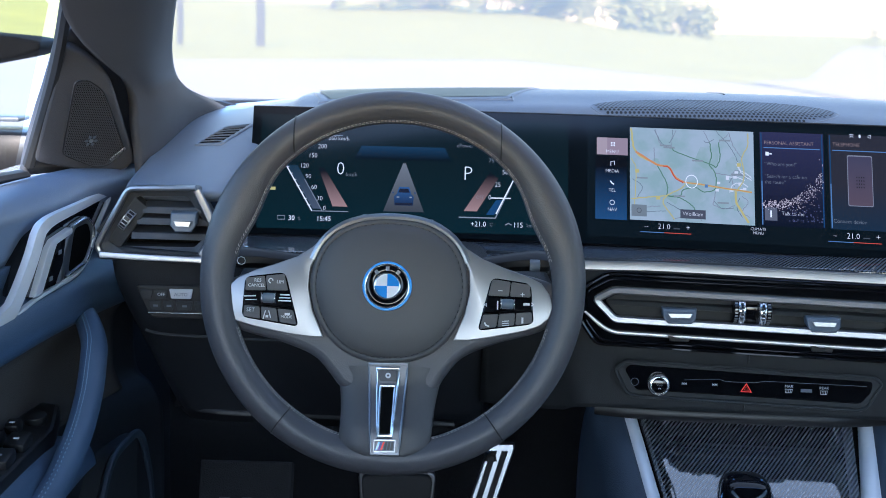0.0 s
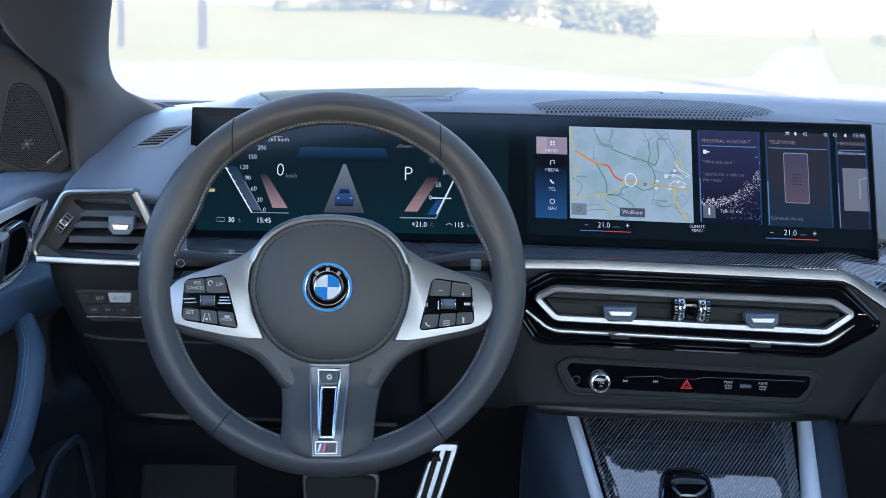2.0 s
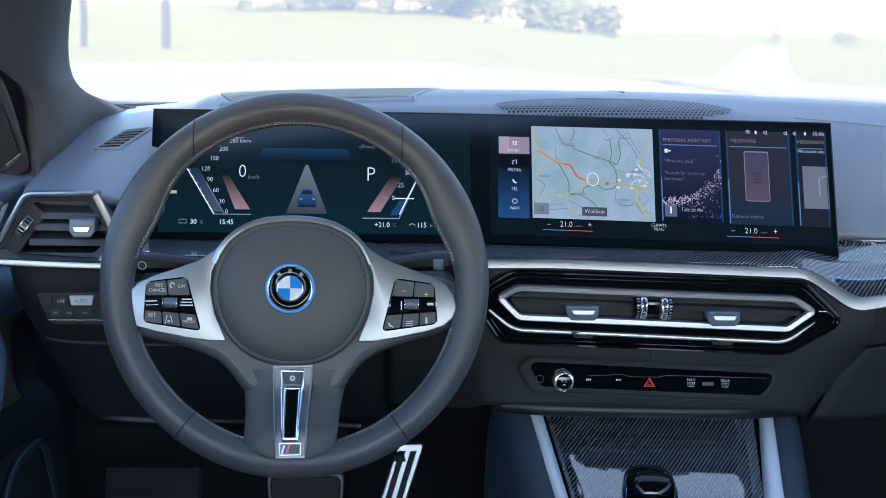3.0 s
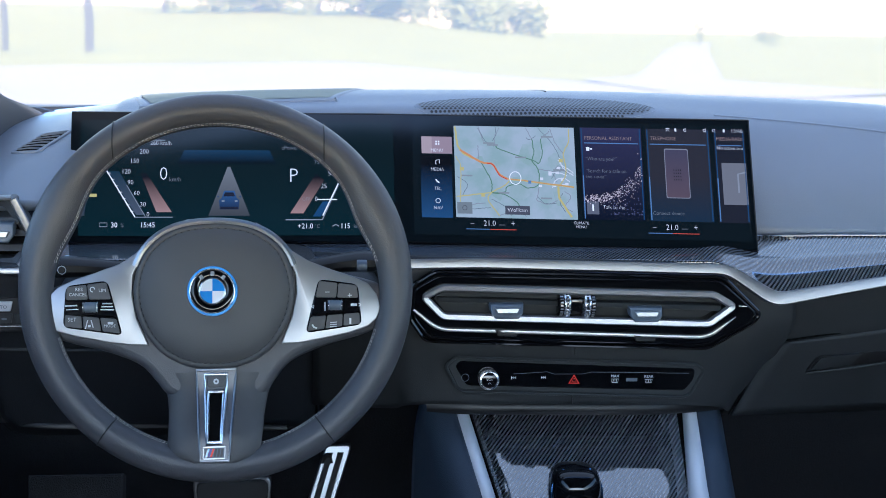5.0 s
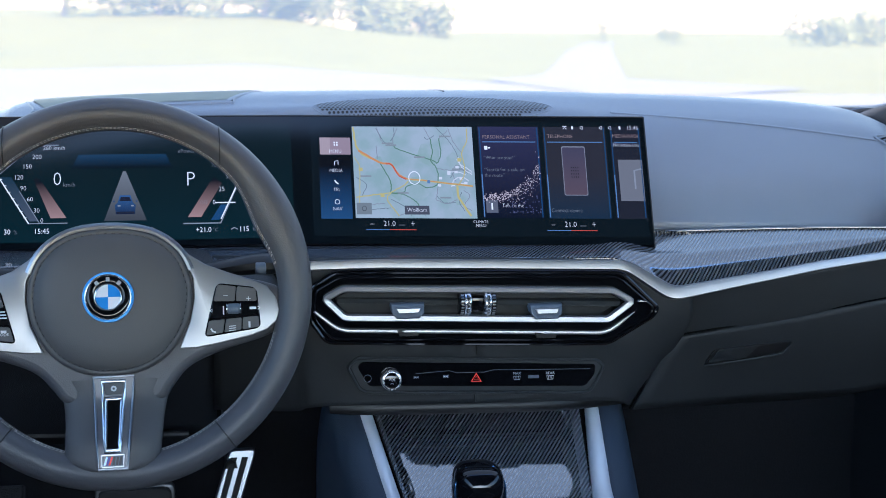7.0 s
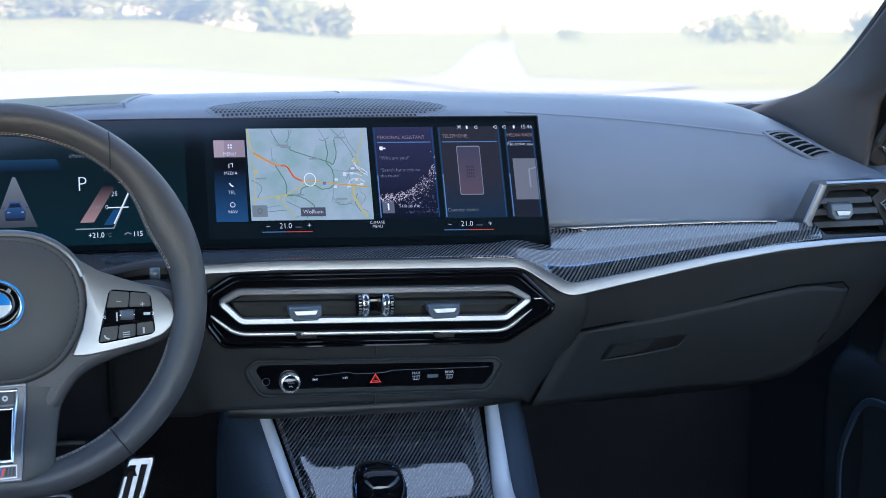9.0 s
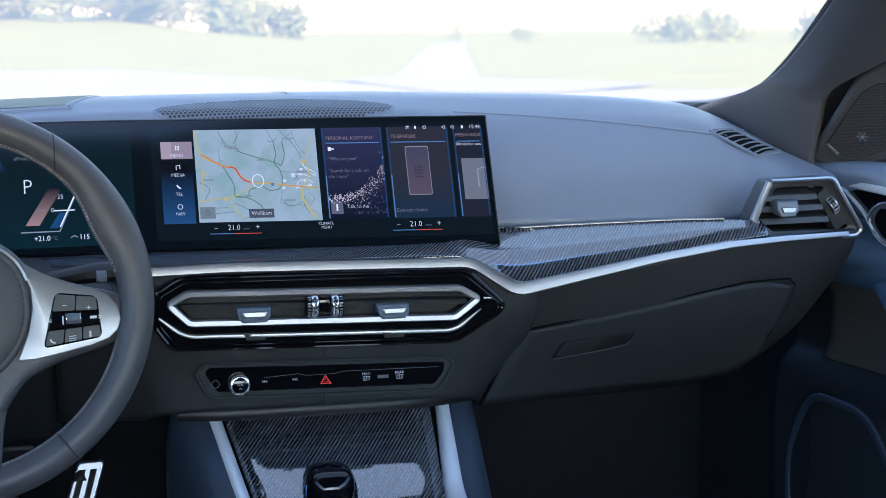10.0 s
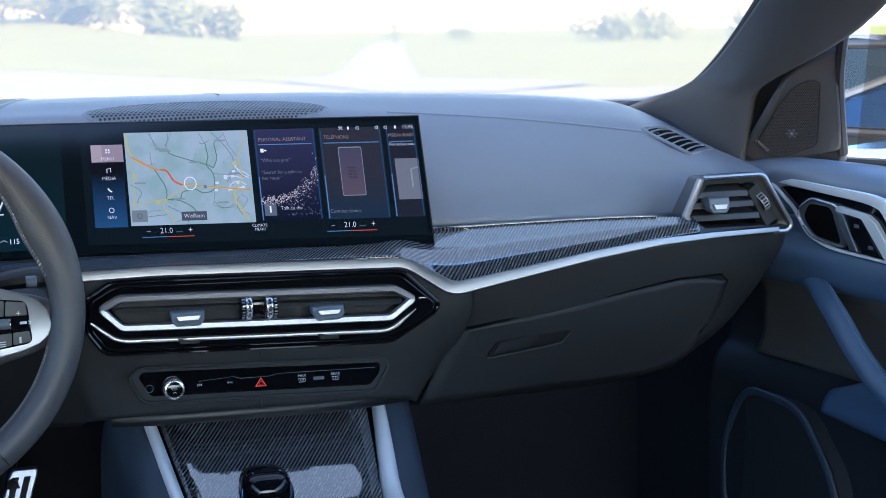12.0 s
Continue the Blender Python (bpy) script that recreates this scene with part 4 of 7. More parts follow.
tagged(part("spark_cloud", bm, lit("lit_spark_blue", (0.3, 0.33, 0.6), 0.3), centre), kind="stuff")
part("phone_picture", tile(0.3075, 0.0565, 0.3335, 0.1125, B(3), 0.002), lit("lit_phone_rim", (0.45, 0.46, 0.52), 0.5), centre)
part("phone_picture", tile(0.3082, 0.0572, 0.3328, 0.1112, B(4), 0.002), lit_fade("lit_phone_face", (0.20, 0.14, 0.17), (0.12, 0.11, 0.17), 0.057, 0.111, 0.5), centre)
for i in range(4):
    for j in range(4):
        part("dot", tile(0.3165 + 0.0024 * i, 0.0765 + 0.0036 * j, 0.3175 + 0.0024 * i, 0.0780 + 0.0036 * j, B(5)), L_ROSE, centre)
part("cover_picture", tile(0.3690, 0.0505, 0.3955, 0.0975, B(3)), lit("lit_cover", (0.32, 0.33, 0.36), 0.5), centre)
part("note_symbol", ribbon([(0.3860, 0.0640), (0.3860, 0.0850), (0.3940, 0.0870)], 0.0018, B(4)), L_GREY, centre)
for x in (0.1135, 0.3115):
    text_on(B, "21.0", x, 0.0236, 0.0088, L_WHITE, parent=centre, name="number")
    text_on(B, "–", x - 0.0190, 0.0236, 0.0090, L_WHITE, parent=centre)
    text_on(B, "+", x + 0.0255, 0.0236, 0.0100, L_WHITE, parent=centre)
    part("unit_bar", tile(x + 0.0100, 0.0215, x + 0.0170, 0.0228, B(3)), L_DIM, centre)
    part("heat_line", tile(x - 0.0260, 0.0166, x, 0.0174, B(3)), L_BLUE, centre)
    part("heat_line", tile(x, 0.0166, x + 0.0290, 0.0174, B(3)), L_RED, centre)
text_on(B, "CLIMATE", 0.2134, 0.0262, 0.0046, L_WHITE, parent=centre)
text_on(B, "MENU", 0.2134, 0.0218, 0.0046, L_WHITE, parent=centre)
text_on(B, "15:46", 0.3880, 0.1340, 0.0066, L_WHITE, parent=centre)
for x in (0.3130, 0.3215, 0.3315, 0.3530, 0.3630, 0.3740):
    if x in (0.3215, 0.3740):
        part("status_symbol", tile(x - 0.0010, 0.1322, x + 0.0010, 0.1358, B(3), 0.0006), L_WHITE, centre)
    elif x == 0.3130:
        part("status_symbol", ribbon([(x - 0.0020, 0.1324), (x, 0.1342), (x + 0.0020, 0.1324)], 0.0006, B(3)), L_WHITE, centre)
        part("status_symbol", ribbon([(x - 0.0022, 0.1354), (x + 0.0022, 0.1354)], 0.0008, B(3)), L_WHITE, centre)
    else:
        part("status_symbol", ribbon([(x - 0.0014, 0.1332), (x + 0.0014, 0.1322), (x + 0.0014, 0.1358), (x - 0.0014, 0.1348)], 0.0006, B(3), True), L_WHITE, centre)

# ---- steering wheel ----
TIP = radians(14.6)
WC, WU, WN = Vector((-0.3635, 1.315, 0.8600)), Vector((0, math.sin(TIP), math.cos(TIP))), Vector((0, -math.cos(TIP), math.sin(TIP)))


def on_wheel(x, y, off=0.0):
    return WC + Vector((x, 0, 0)) + WU * y + WN * off


wheel = thing("steering_wheel", tuple(WC), "charcoal leather sports steering wheel with silver spokes, straight ahead", "steering wheel")


def rim_at(a, k=1.0):
    """Centre, radial and depth half-widths of the rim at an angle."""
    grip = sum(math.exp(-((math.degrees(a) - c + 180) % 360 - 180) ** 2 / 180.0) for c in (24, 156))
    return 0.1665 - 0.0042 * grip, 0.0158 + 0.0046 * grip, 0.0175 + 0.002 * grip


rows = []
for i in range(121):
    a = 2 * math.pi * i / 120
    r, w, d = rim_at(a)
    rows.append([on_wheel((r + w * math.cos(b)) * math.cos(a), (r + w * math.cos(b)) * math.sin(a), d * math.sin(b)) for b in [2 * math.pi * j / 22 for j in range(22)]])
bm = sheet(rows, True)
bmesh.ops.remove_doubles(bm, verts=bm.verts, dist=1e-6)
rim_part = part("rim", bm, WHEEL_LEATHER, wheel, "thick charcoal leather rim")
for deg in (53.5, 125.5, 233, 306):
    a = radians(deg)
    r, w, d = rim_at(a)
    ring = []
    for b in [2 * math.pi * j / 24 for j in range(24)]:
        rad = r + (w + 0.0002) * math.cos(b)
        q = math.acos(r * math.cos(a) / rad) if deg < 180 else a
        ring.append(on_wheel(rad * math.cos(q), rad * math.sin(q), (d + 0.0002) * math.sin(b)))
    part("seam", sweep(ring, oval(0.0007, 0.0007, 6), tuple(Vector((-math.sin(a), 0, 0)) + WU * math.cos(a)), True), BLACK, rim_part)
bm = bmesh.new()
spans = [(8, 172), (198, 256), (284, 344)]
for lo, hi in spans:
    n = int((hi - lo) * 0.74)
    for i in range(n):
        a = radians(lo + (hi - lo) * (i + 0.5) / n)
        r, w, d = rim_at(a)
        b = radians(152)
        for turn_, rr_ in ((0.5, 0.0), (-0.5, 0.0012)):
            c = on_wheel((r + (w + 0.0003) * math.cos(b) - rr_) * math.cos(a), (r + (w + 0.0003) * math.cos(b) - rr_) * math.sin(a), (d + 0.0003) * math.sin(b) - rr_ * 0.8)
            m = Matrix((Vector((1, 0, 0)), WN, WU)).transposed().to_4x4() @ Matrix.Rotation(-(a + math.pi / 2 + turn_ * 0.22), 4, "Y")
            block(c, (0.0025, 0.00045, 0.00045), 0, m, bm)
tagged(part("stitching", bm, THREAD, rim_part, "light grey cross stitching inside the rim"), kind="stuff")

def lift(y):
    """The lower spoke rises towards the viewer to lie over the rim."""
    q = min(1.0, max(0.0, (-0.095 - y) / 0.050))
    return 0.0170 * q * q * (3 - 2 * q)


body = [(-.157, -.004), (-.12, .010), (-.078, .028), (-.052, .052), (0, .062), (.045, .053), (.066, .034), (.098, .016), (.153, .000), (.155, -.030), (.140, -.044), (.100, -.056), (.068, -.070), (.052, -.088),
        (.0440, -.100), (.030, -.106), (.0, -.107), (-.032, -.106), (-.0470, -.100), (-.057, -.088), (-.073, -.072), (-.103, -.060), (-.146, -.048), (-.160, -.030)]
part("spokes", slab([on_wheel(p.x, p.y, 0.001) for p in spline([(x, y, 0) for x, y in body], 110, True)], -WN * 0.022, 0.008, 4), WHEEL_LEATHER, wheel, "dark grey three-spoke body")
rows = []
for y, xl, xr in ((-.080, -.053, .0515), (-.095, -.0475, .0465), (-.115, -.0450, .0425), (-.135, -.0448, .0405), (-.150, -.0452, .0385), (-.157, -.0400, .0340), (-.1622, -.0260, .0210)):
    ends = [on_wheel(x, y, -0.012 + lift(y)) for x in (xl, xr)]
    rows.append([ends[0]] + [on_wheel((xl + xr) / 2 + (xr - xl) / 2 * u, y - 0.002 * u * u, 0.0030 + lift(y) - 0.009 * abs(u) ** 5) for u in [-1 + k / 7 for k in range(15)]] + [ends[1]])
part("lower_spoke", loft(rows, 30, 40), COVER, wheel, "satin grey lower spoke", angle=70)
pad = spline([(x, y, 0) for x, y in ((-.003, .058), (.034, .0525), (.060, .033), (.071, .002), (.067, -.030), (.050, -.058), (.026, -.0735), (-.003, -.078), (-.032, -.0735), (-.056, -.058), (-.073, -.030), (-.077, .002), (-.066, .033), (-.040, .0525))], 72, True)
mid = Vector((-.003, -.008, 0))


def pad_ring(k, off):
    return [on_wheel(*((mid + (p - mid) * k).xy), off) for p in pad]


bm = sheet([pad_ring(1.0, -0.004), pad_ring(1.0, 0.006), pad_ring(0.985, 0.009), pad_ring(0.955, 0.0105), pad_ring(0.935, 0.0103), pad_ring(0.925, 0.0098), pad_ring(0.915, 0.0105), pad_ring(0.8, 0.0145), pad_ring(0.6, 0.0175), pad_ring(0.3, 0.019), pad_ring(0.02, 0.0192)], True)
cover = part("airbag_cover", bm, COVER, wheel, "grey airbag cover with a stitched edge", angle=60)
bm = bmesh.new()
ring = pad_ring(0.925, 0.0103)
for i in range(0, 72):
    c = (ring[i] + ring[(i + 1) % 72]) / 2
    t = (ring[(i + 1) % 72] - ring[i]).normalized()
    block(c, (0.0030, 0.0006, 0.0006), 0, t.to_track_quat("X", "Z").to_matrix().to_4x4(), bm)
tagged(part("stitching", bm, BLACK, cover), kind="stuff")
part("cover_joint", sweep([on_wheel(-.003, -.079, 0.003), on_wheel(-.003, -.086, 0.002)], oval(0.0005, 0.0005, 6), tuple(WN)), BLACK, cover)


def wheel_plate(name, outline, off, depth, bevel, mat, parent, label="", r=0.0, n=5):
    pts = rounded([Vector((x, y, 0)) for x, y in outline], r, n) if r else [Vector((x, y, 0)) for x, y in outline]
    return part(name, slab([on_wheel(p.x, p.y, off) for p in pts], -WN * depth, bevel), mat, parent, label)


left_trim = [(-.1585, -.022), (-.1545, -.010), (-.1459, -.001), (-.130, .0065), (-.1130, .012), (-.090, .0205), (-.0760, .0300), (-.0665, .0400), (-.0560, .0500), (-.042, .0580), (-.045, .0545), (-.058, .0455), (-.0700, .0290), (-.0780, .0100), (-.0790, -.0080), (-.0745, -.0300), (-.0640, -.0545), (-.0800, -.0545), (-.1000, -.0520), (-.1300, -.0460), (-.1469, -.0412), (-.1550, -.0330)]
part("spoke_trim", slab([on_wheel(x, y, 0.0065) for x, y in left_trim], -WN * 0.010, 0.0022, 3, soft=True), SPOKE, wheel, "satin silver spoke trim")
right_trim = [(.1510, -.0220), (.1475, -.0090), (.1397, .0010), (.1230, .0085), (.1060, .0140), (.0840, .0225), (.0690, .0320), (.0605, .0410), (.0490, .0510), (.0350, .0590), (.0380, .0555), (.0510, .0465), (.0640, .0300), (.0720, .0100), (.0730, -.0080), (.0685, -.0300), (.0585, -.0545), (.0740, -.0545), (.0940, -.0510), (.1230, -.0450), (.1390, -.0395), (.1475, -.0320)]
part("spoke_trim", slab([on_wheel(x, y, 0.0065) for x, y in right_trim], -WN * 0.010, 0.0022, 3, soft=True), SPOKE, wheel, "satin silver spoke trim")
part("top_trim", sweep([on_wheel(*((mid + (p - mid) * 1.035).xy), 0.004) for p in pad[-13:] + pad[:14]], crown(0.0034, 0.0035), tuple(WN)), SATIN, wheel)

for s, keys in ((-1, ((-.1385, .0000, -.1010, .0050, -.0866, -.0460, -.1406, -.0380),)), (1, ((.0930, .0050, .1300, .0000, .1335, -.0380, .0805, -.0455),))):
    for xa, ya, xb, yb, xc, yc, xd, yd in keys:
        pod = wheel_plate("switch_pod", [(xa, ya), (xb, yb), (xc, yc), (xd, yd)], 0.0080, 0.004, 0.0005, PIANO, wheel, "black multifunction switch pod", 0.006)

        def cell(u0, u1, v0, v1, mat=BLACK, off=0.0092):
            def q(u, v):
                top = Vector((xa + (xb - xa) * u, ya + (yb - ya) * u))
                low = Vector((xd + (xc - xd) * u, yd + (yc - yd) * u))
                return tuple(top + (low - top) * v)
            return wheel_plate("switch", [q(u0, v0), q(u1, v0), q(u1, v1), q(u0, v1)], off, 0.002, 0.0005, mat, pod, "", 0.0015, 3)

        for box_ in ((0.03, 0.49, 0.03, 0.34), (0.51, 0.97, 0.03, 0.34), (0.03, 0.33, 0.70, 0.97), (0.35, 0.65, 0.70, 0.97), (0.67, 0.97, 0.70, 0.97)):
            cell(*box_, mat=COVER)
        cell(0.02, 0.98, 0.37, 0.67, PIANO, 0.0095)
        cx, cy = (xa + xb + xc + xd) / 4 + s * -0.001, (ya + yb + yc + yd) / 4
        part("roller", drum(on_wheel(cx, cy, 0.0095), (1, 0, 0), 0.0048, 0.011, 20, 0.0012), GREYTAB, pod, "knurled grey roller")
        for dx in (-0.0063, 0.0063):
            part("roller_ring", drum(on_wheel(cx + dx, cy, 0.0095), (1, 0, 0), 0.0051, 0.0008, 20), CHROME, pod)


def wheel_text(t, x, y, size):
    return part("lettering", lettering(t, size, lambda u, v: on_wheel(x + u, y + v, 0.0100)), WHITE, wheel)


for t, x, y, z in (("RES", -.1262, -.0035, .0044), ("CANCEL", -.1272, -.0082, .0042), ("LIM", -.1052, -.0045, .0044), ("SET", -.1320, -.0312, .0050), ("MODE", -.0982, -.0372, .0038), ("–", .1012, -.0070, .008), ("+", .1222, -.0110, .008)):
    wheel_text(t, x, y, z)


def wheel_mark(pts, w=0.0009, closed=False, off=0.0101):
    return part("switch_mark", ribbon(pts, w, lambda x, y: on_wheel(x, y, off), closed), WHITE, wheel)


wheel_mark([(-.1140 + .0020 * math.cos(k * .6), -.0035 + .0022 * math.sin(k * .6)) for k in range(9)])
wheel_mark([(-.1385, -.0185), (-.1275, -.0180)], .0012)
wheel_mark([(-.1375, -.0220), (-.1265, -.0215)], .0008)
for k in range(3):
    wheel_mark([(-.1050 - .0008 * k, -.0165 - .0028 * k), (-.0960 + .0008 * k, -.0165 - .0028 * k)], .0012)
wheel_mark([(-.1200, -.0395), (-.1180, -.0315)])
wheel_mark([(-.1130, -.0385), (-.1150, -.0315)])
wheel_mark([(-.1177, -.0370), (-.1153, -.0370)], .0022)
wheel_mark([(-.1000, -.0345), (-.0950, -.0345)], .0022)
wheel_mark([(.0885, -.0195), (.0865, -.0210), (.0885, -.0225)], .0008, True)
wheel_mark([(.0990, -.0170), (.0990, -.0250)], .0012)
wheel_mark([(.1230, -.0195), (.1290, -.0195)], .0024)
wheel_mark([(.1305, -.0180), (.1325, -.0195), (.1305, -.0210)], .0008)
wheel_mark([(.0870, -.0375), (.0885, -.0400), (.0915, -.0412)], .0015)
for k in range(3):
    wheel_mark([(.1035, -.0360 - .0020 * k), (.1100, -.0355 - .0020 * k)], .0007)
wheel_mark([(.1225, -.0320), (.1225, -.0375)], .0018)

# round badge: ring and quarters in plain colours
bc = (-.0045, -.0065)
badge = part("badge", drum(on_wheel(*bc, 0.0195), tuple(WN), 0.0232, 0.003, 48, 0.0006), BLUE, cover, "round badge with blue and white quarters")


def badge_ring(name, r, w, off, mat):
    return part(name, sweep([on_wheel(bc[0] + r * math.cos(k * 0.1309), bc[1] + r * math.sin(k * 0.1309), off) for k in range(48)], crown(w, 0.0008), tuple(WN), True), mat, wheel)


badge_ring("badge_ring", 0.0218, 0.0012, 0.0212, material("badge_edge_blue", (0.05, 0.32, 0.80), 0.3, vary=0.0))
badge_ring("badge_ring", 0.0203, 0.0008, 0.0216, CHROME)
badge_ring("badge_band", 0.0160, 0.0038, 0.0212, PIANO)
badge_ring("badge_ring", 0.0118, 0.0007, 0.0217, CHROME)
for k in range(4):
    pts = [bc] + [(bc[0] + 0.0116 * math.cos(radians(90 * k + 9 * j)), bc[1] + 0.0116 * math.sin(radians(90 * k + 9 * j))) for j in range(11)]
    part("badge_quarter", slab([on_wheel(x, y, 0.0220) for x, y in pts], -WN * 0.001, 0.0001), ENAMEL if k % 2 else BLUE, wheel)
for ang in (128, 90, 52):
    x, y = bc[0] + 0.0161 * math.cos(radians(ang)), bc[1] + 0.0161 * math.sin(radians(ang))
    d = (math.cos(radians(ang)), math.sin(radians(ang)))
    part("badge_mark", ribbon([(x - d[0] * .0020, y - d[1] * .0020), (x + d[0] * .0020, y + d[1] * .0020)], 0.0034, lambda u, v: on_wheel(u, v, 0.0226)), material("badge_mark_grey", (0.25, 0.25, 0.27), 0.4), wheel)

# lower spoke plaque
def plaque_path(corners, off, r=0.003):
    """A closed outline on the lower spoke, with its long sides divided so that they follow the rise."""
    (ax, ay), (bx, by), (cx, cy), (dx, dy) = corners
    pts = [(ax, ay), (bx, by)] + [(bx + (cx - bx) * k / 10, by + (cy - by) * k / 10) for k in range(1, 11)] + [(dx + (ax - dx) * k / 10, dy + (ay - dy) * k / 10) for k in range(0, 10)]
    return [on_wheel(x, y, off + lift(y)) for x, y in pts]


def plaque_sheet(corners, off):
    (ax, ay), (bx, by), (cx, cy), (dx, dy) = corners
    return sheet([[on_wheel((ax + (dx - ax) * f) * (1 - u) + (bx + (cx - bx) * f) * u, (ay + (dy - ay) * f) * (1 - u) + (by + (cy - by) * f) * u, off + lift(ay + (dy - ay) * f)) for u in (0, 0.5, 1)] for f in [k / 12 for k in range(13)]])


plaque = part("spoke_plaque", sweep(plaque_path(((-.0199, -.0787), (.0166, -.0777), (.0105, -.1610), (-.0152, -.1614)), 0.0060), crown(0.0010, 0.0012), tuple(WN), True), SPOKE, wheel, "chrome framed plaque on the lower spoke")
part("plaque_field", plaque_sheet(((-.0199, -.0787), (.0166, -.0777), (.0105, -.1610), (-.0152, -.1614)), 0.0052), material("brushed_grey", (0.16, 0.16, 0.17), 0.4, metal=0.5), plaque)
wheel_plate("mode_key", [(-.0110, -.0838), (.0070, -.0835), (.0066, -.0945), (-.0092, -.0948)], 0.0085, 0.004, 0.0008, COVER, plaque, "dark push key", 0.002, 4)
part("mode_mark", ribbon([(-.0016 + .0019 * math.cos(k * 0.785), -.0892 + .0019 * math.sin(k * 0.785)) for k in range(8)], 0.0016, lambda u, v: on_wheel(u, v, 0.0089), True), WHITE, plaque)
part("slot_frame", sweep(plaque_path(((-.0123, -.0828), (.0088, -.0823), (.0038, -.1457), (-.0094, -.1460)), 0.0068), crown(0.0012, 0.0016), tuple(WN), True), CHROME, plaque)
part("slot_frame", sweep(plaque_path(((-.0085, -.0985), (.0052, -.0982), (.0034, -.1443), (-.0086, -.1446)), 0.0068), crown(0.0014, 0.0016), tuple(WN), True), CHROME, plaque)
# the slot's depth is a flat black sheet, its shade painted
part("slot", plaque_sheet(((-.0071, -.0999), (.0040, -.0996), (.0027, -.1436), (-.0079, -.1439)), 0.0062), VOID, plaque)
part("emblem", plaque_sheet(((-.0119, -.1490), (.0070, -.1487), (.0066, -.1586), (-.0118, -.1590)), 0.0075), GREYTAB, plaque, "small silver emblem with coloured slants")
part("emblem_rim", sweep(plaque_path(((-.0122, -.1487), (.0073, -.1484), (.0069, -.1589), (-.0121, -.1593)), 0.0078), oval(0.0007, 0.0007, 6), tuple(WN), True), SATIN, plaque)
slanted = lambda u, v: on_wheel(u, v, 0.0082 + lift(v))
for x, mt in ((-.0092, BLUE), (-.0070, material("emblem_violet", (0.06, 0.05, 0.3), 0.4)), (-.0048, RED)):
    part("emblem_slant", patch([(x - .0016, -.1576), (x, -.1576), (x + .0026, -.1502), (x + .0010, -.1502)], slanted), mt, plaque)
for x in (-.0022, .0008, .0036):
    part("emblem_slant", patch([(x - .0010, -.1576), (x + .0012, -.1576), (x + .0022, -.1502), (x + .0004, -.1502)], slanted), COVER, plaque)

# column cover and stalks behind the wheel
column = thing("steering_column", (-0.3635, 1.42, 0.80), "black steering column cover with two stalks", "steering column")
part("shroud", loft([[(-0.43, y, z - 0.045), (-0.445, y, z), (-0.42, y, z + 0.040), (-0.3635, y, z + 0.055), (-0.307, y, z + 0.040), (-0.282, y, z), (-0.297, y, z - 0.045), (-0.3635, y, z - 0.06)] for y, z in ((1.345, 0.842), (1.40, 0.845), (1.47, 0.83), (1.54, 0.81))], 14, 30, True), BLACK, column)
part("upper_cover", loft([[(-0.53, y, z - 0.012), (-0.50, y, z + 0.012), (-0.3635, y, z + 0.022), (-0.23, y, z + 0.012), (-0.20, y, z - 0.012)] for y, z in ((1.405, 0.836), (1.43, 0.846), (1.50, 0.848), (1.55, 0.846))], 10, 24), PLASTIC, column, thick=0.006)
part("stalk", sweep(spline([(-0.41, 1.40, .855), (-0.46, 1.395, .862), (-0.505, 1.39, .866), (-0.535, 1.385, .866)], 10), oval(0.008, 0.010, 10), (0, -1, 0), size=[1.0, 1.0, 1.0, 1.05, 1.1, 1.2, 1.3, 1.35, 1.3, 0.9]), BLACK, column, "black light stalk")
part("stalk", sweep(spline([(-0.315, 1.40, .855), (-0.27, 1.395, .864), (-0.232, 1.39, .870), (-0.205, 1.385, .870)], 10), oval(0.008, 0.010, 10), (0, -1, 0), size=[1.0, 1.0, 1.0, 1.05, 1.1, 1.2, 1.3, 1.35, 1.3, 0.9]), BLACK, column, "black wiper stalk")
part("stalk_roller", drum((-0.226, 1.376, .868), (1, 0, 0), 0.006, 0.010, 18, 0.001), GREYTAB, column)
part("stalk_mark", ribbon([(-.515 + .004 * math.cos(k * .8), .866 + .004 * math.sin(k * .8)) for k in range(8)], 0.0008, lambda x, z: Vector((x, 1.3715, z)), True), WHITE, column)
part("sensor", drum((-0.396, 1.41, .888), (0, -0.1, 1), 0.006, 0.044, 20, 0.004), SATIN, column, "small grey driver camera dome")

# ---- things set into the dashboard's top ----
pad_bm = loft([[(x, y, z) for y, z in p] for x, p in prof], 90, 40)
PADTREE = BVHTree.FromBMesh(pad_bm)
pad_bm.free()


def on_pad(x, y, lift=0.0):
    hit = PADTREE.ray_cast(Vector((x, y, 1.3)), Vector((0, 0, -1)))[0]
    return Vector((x, y, (hit.z if hit else 1.0) + lift))


part("crease", sweep([on_pad(0.20 + 0.012 * k, 1.617 - 0.00003 * k * k, 0.0002) for k in range(30)], oval(0.0022, 0.0008, 8), (0, -0.4, 1)), PAD, dash)

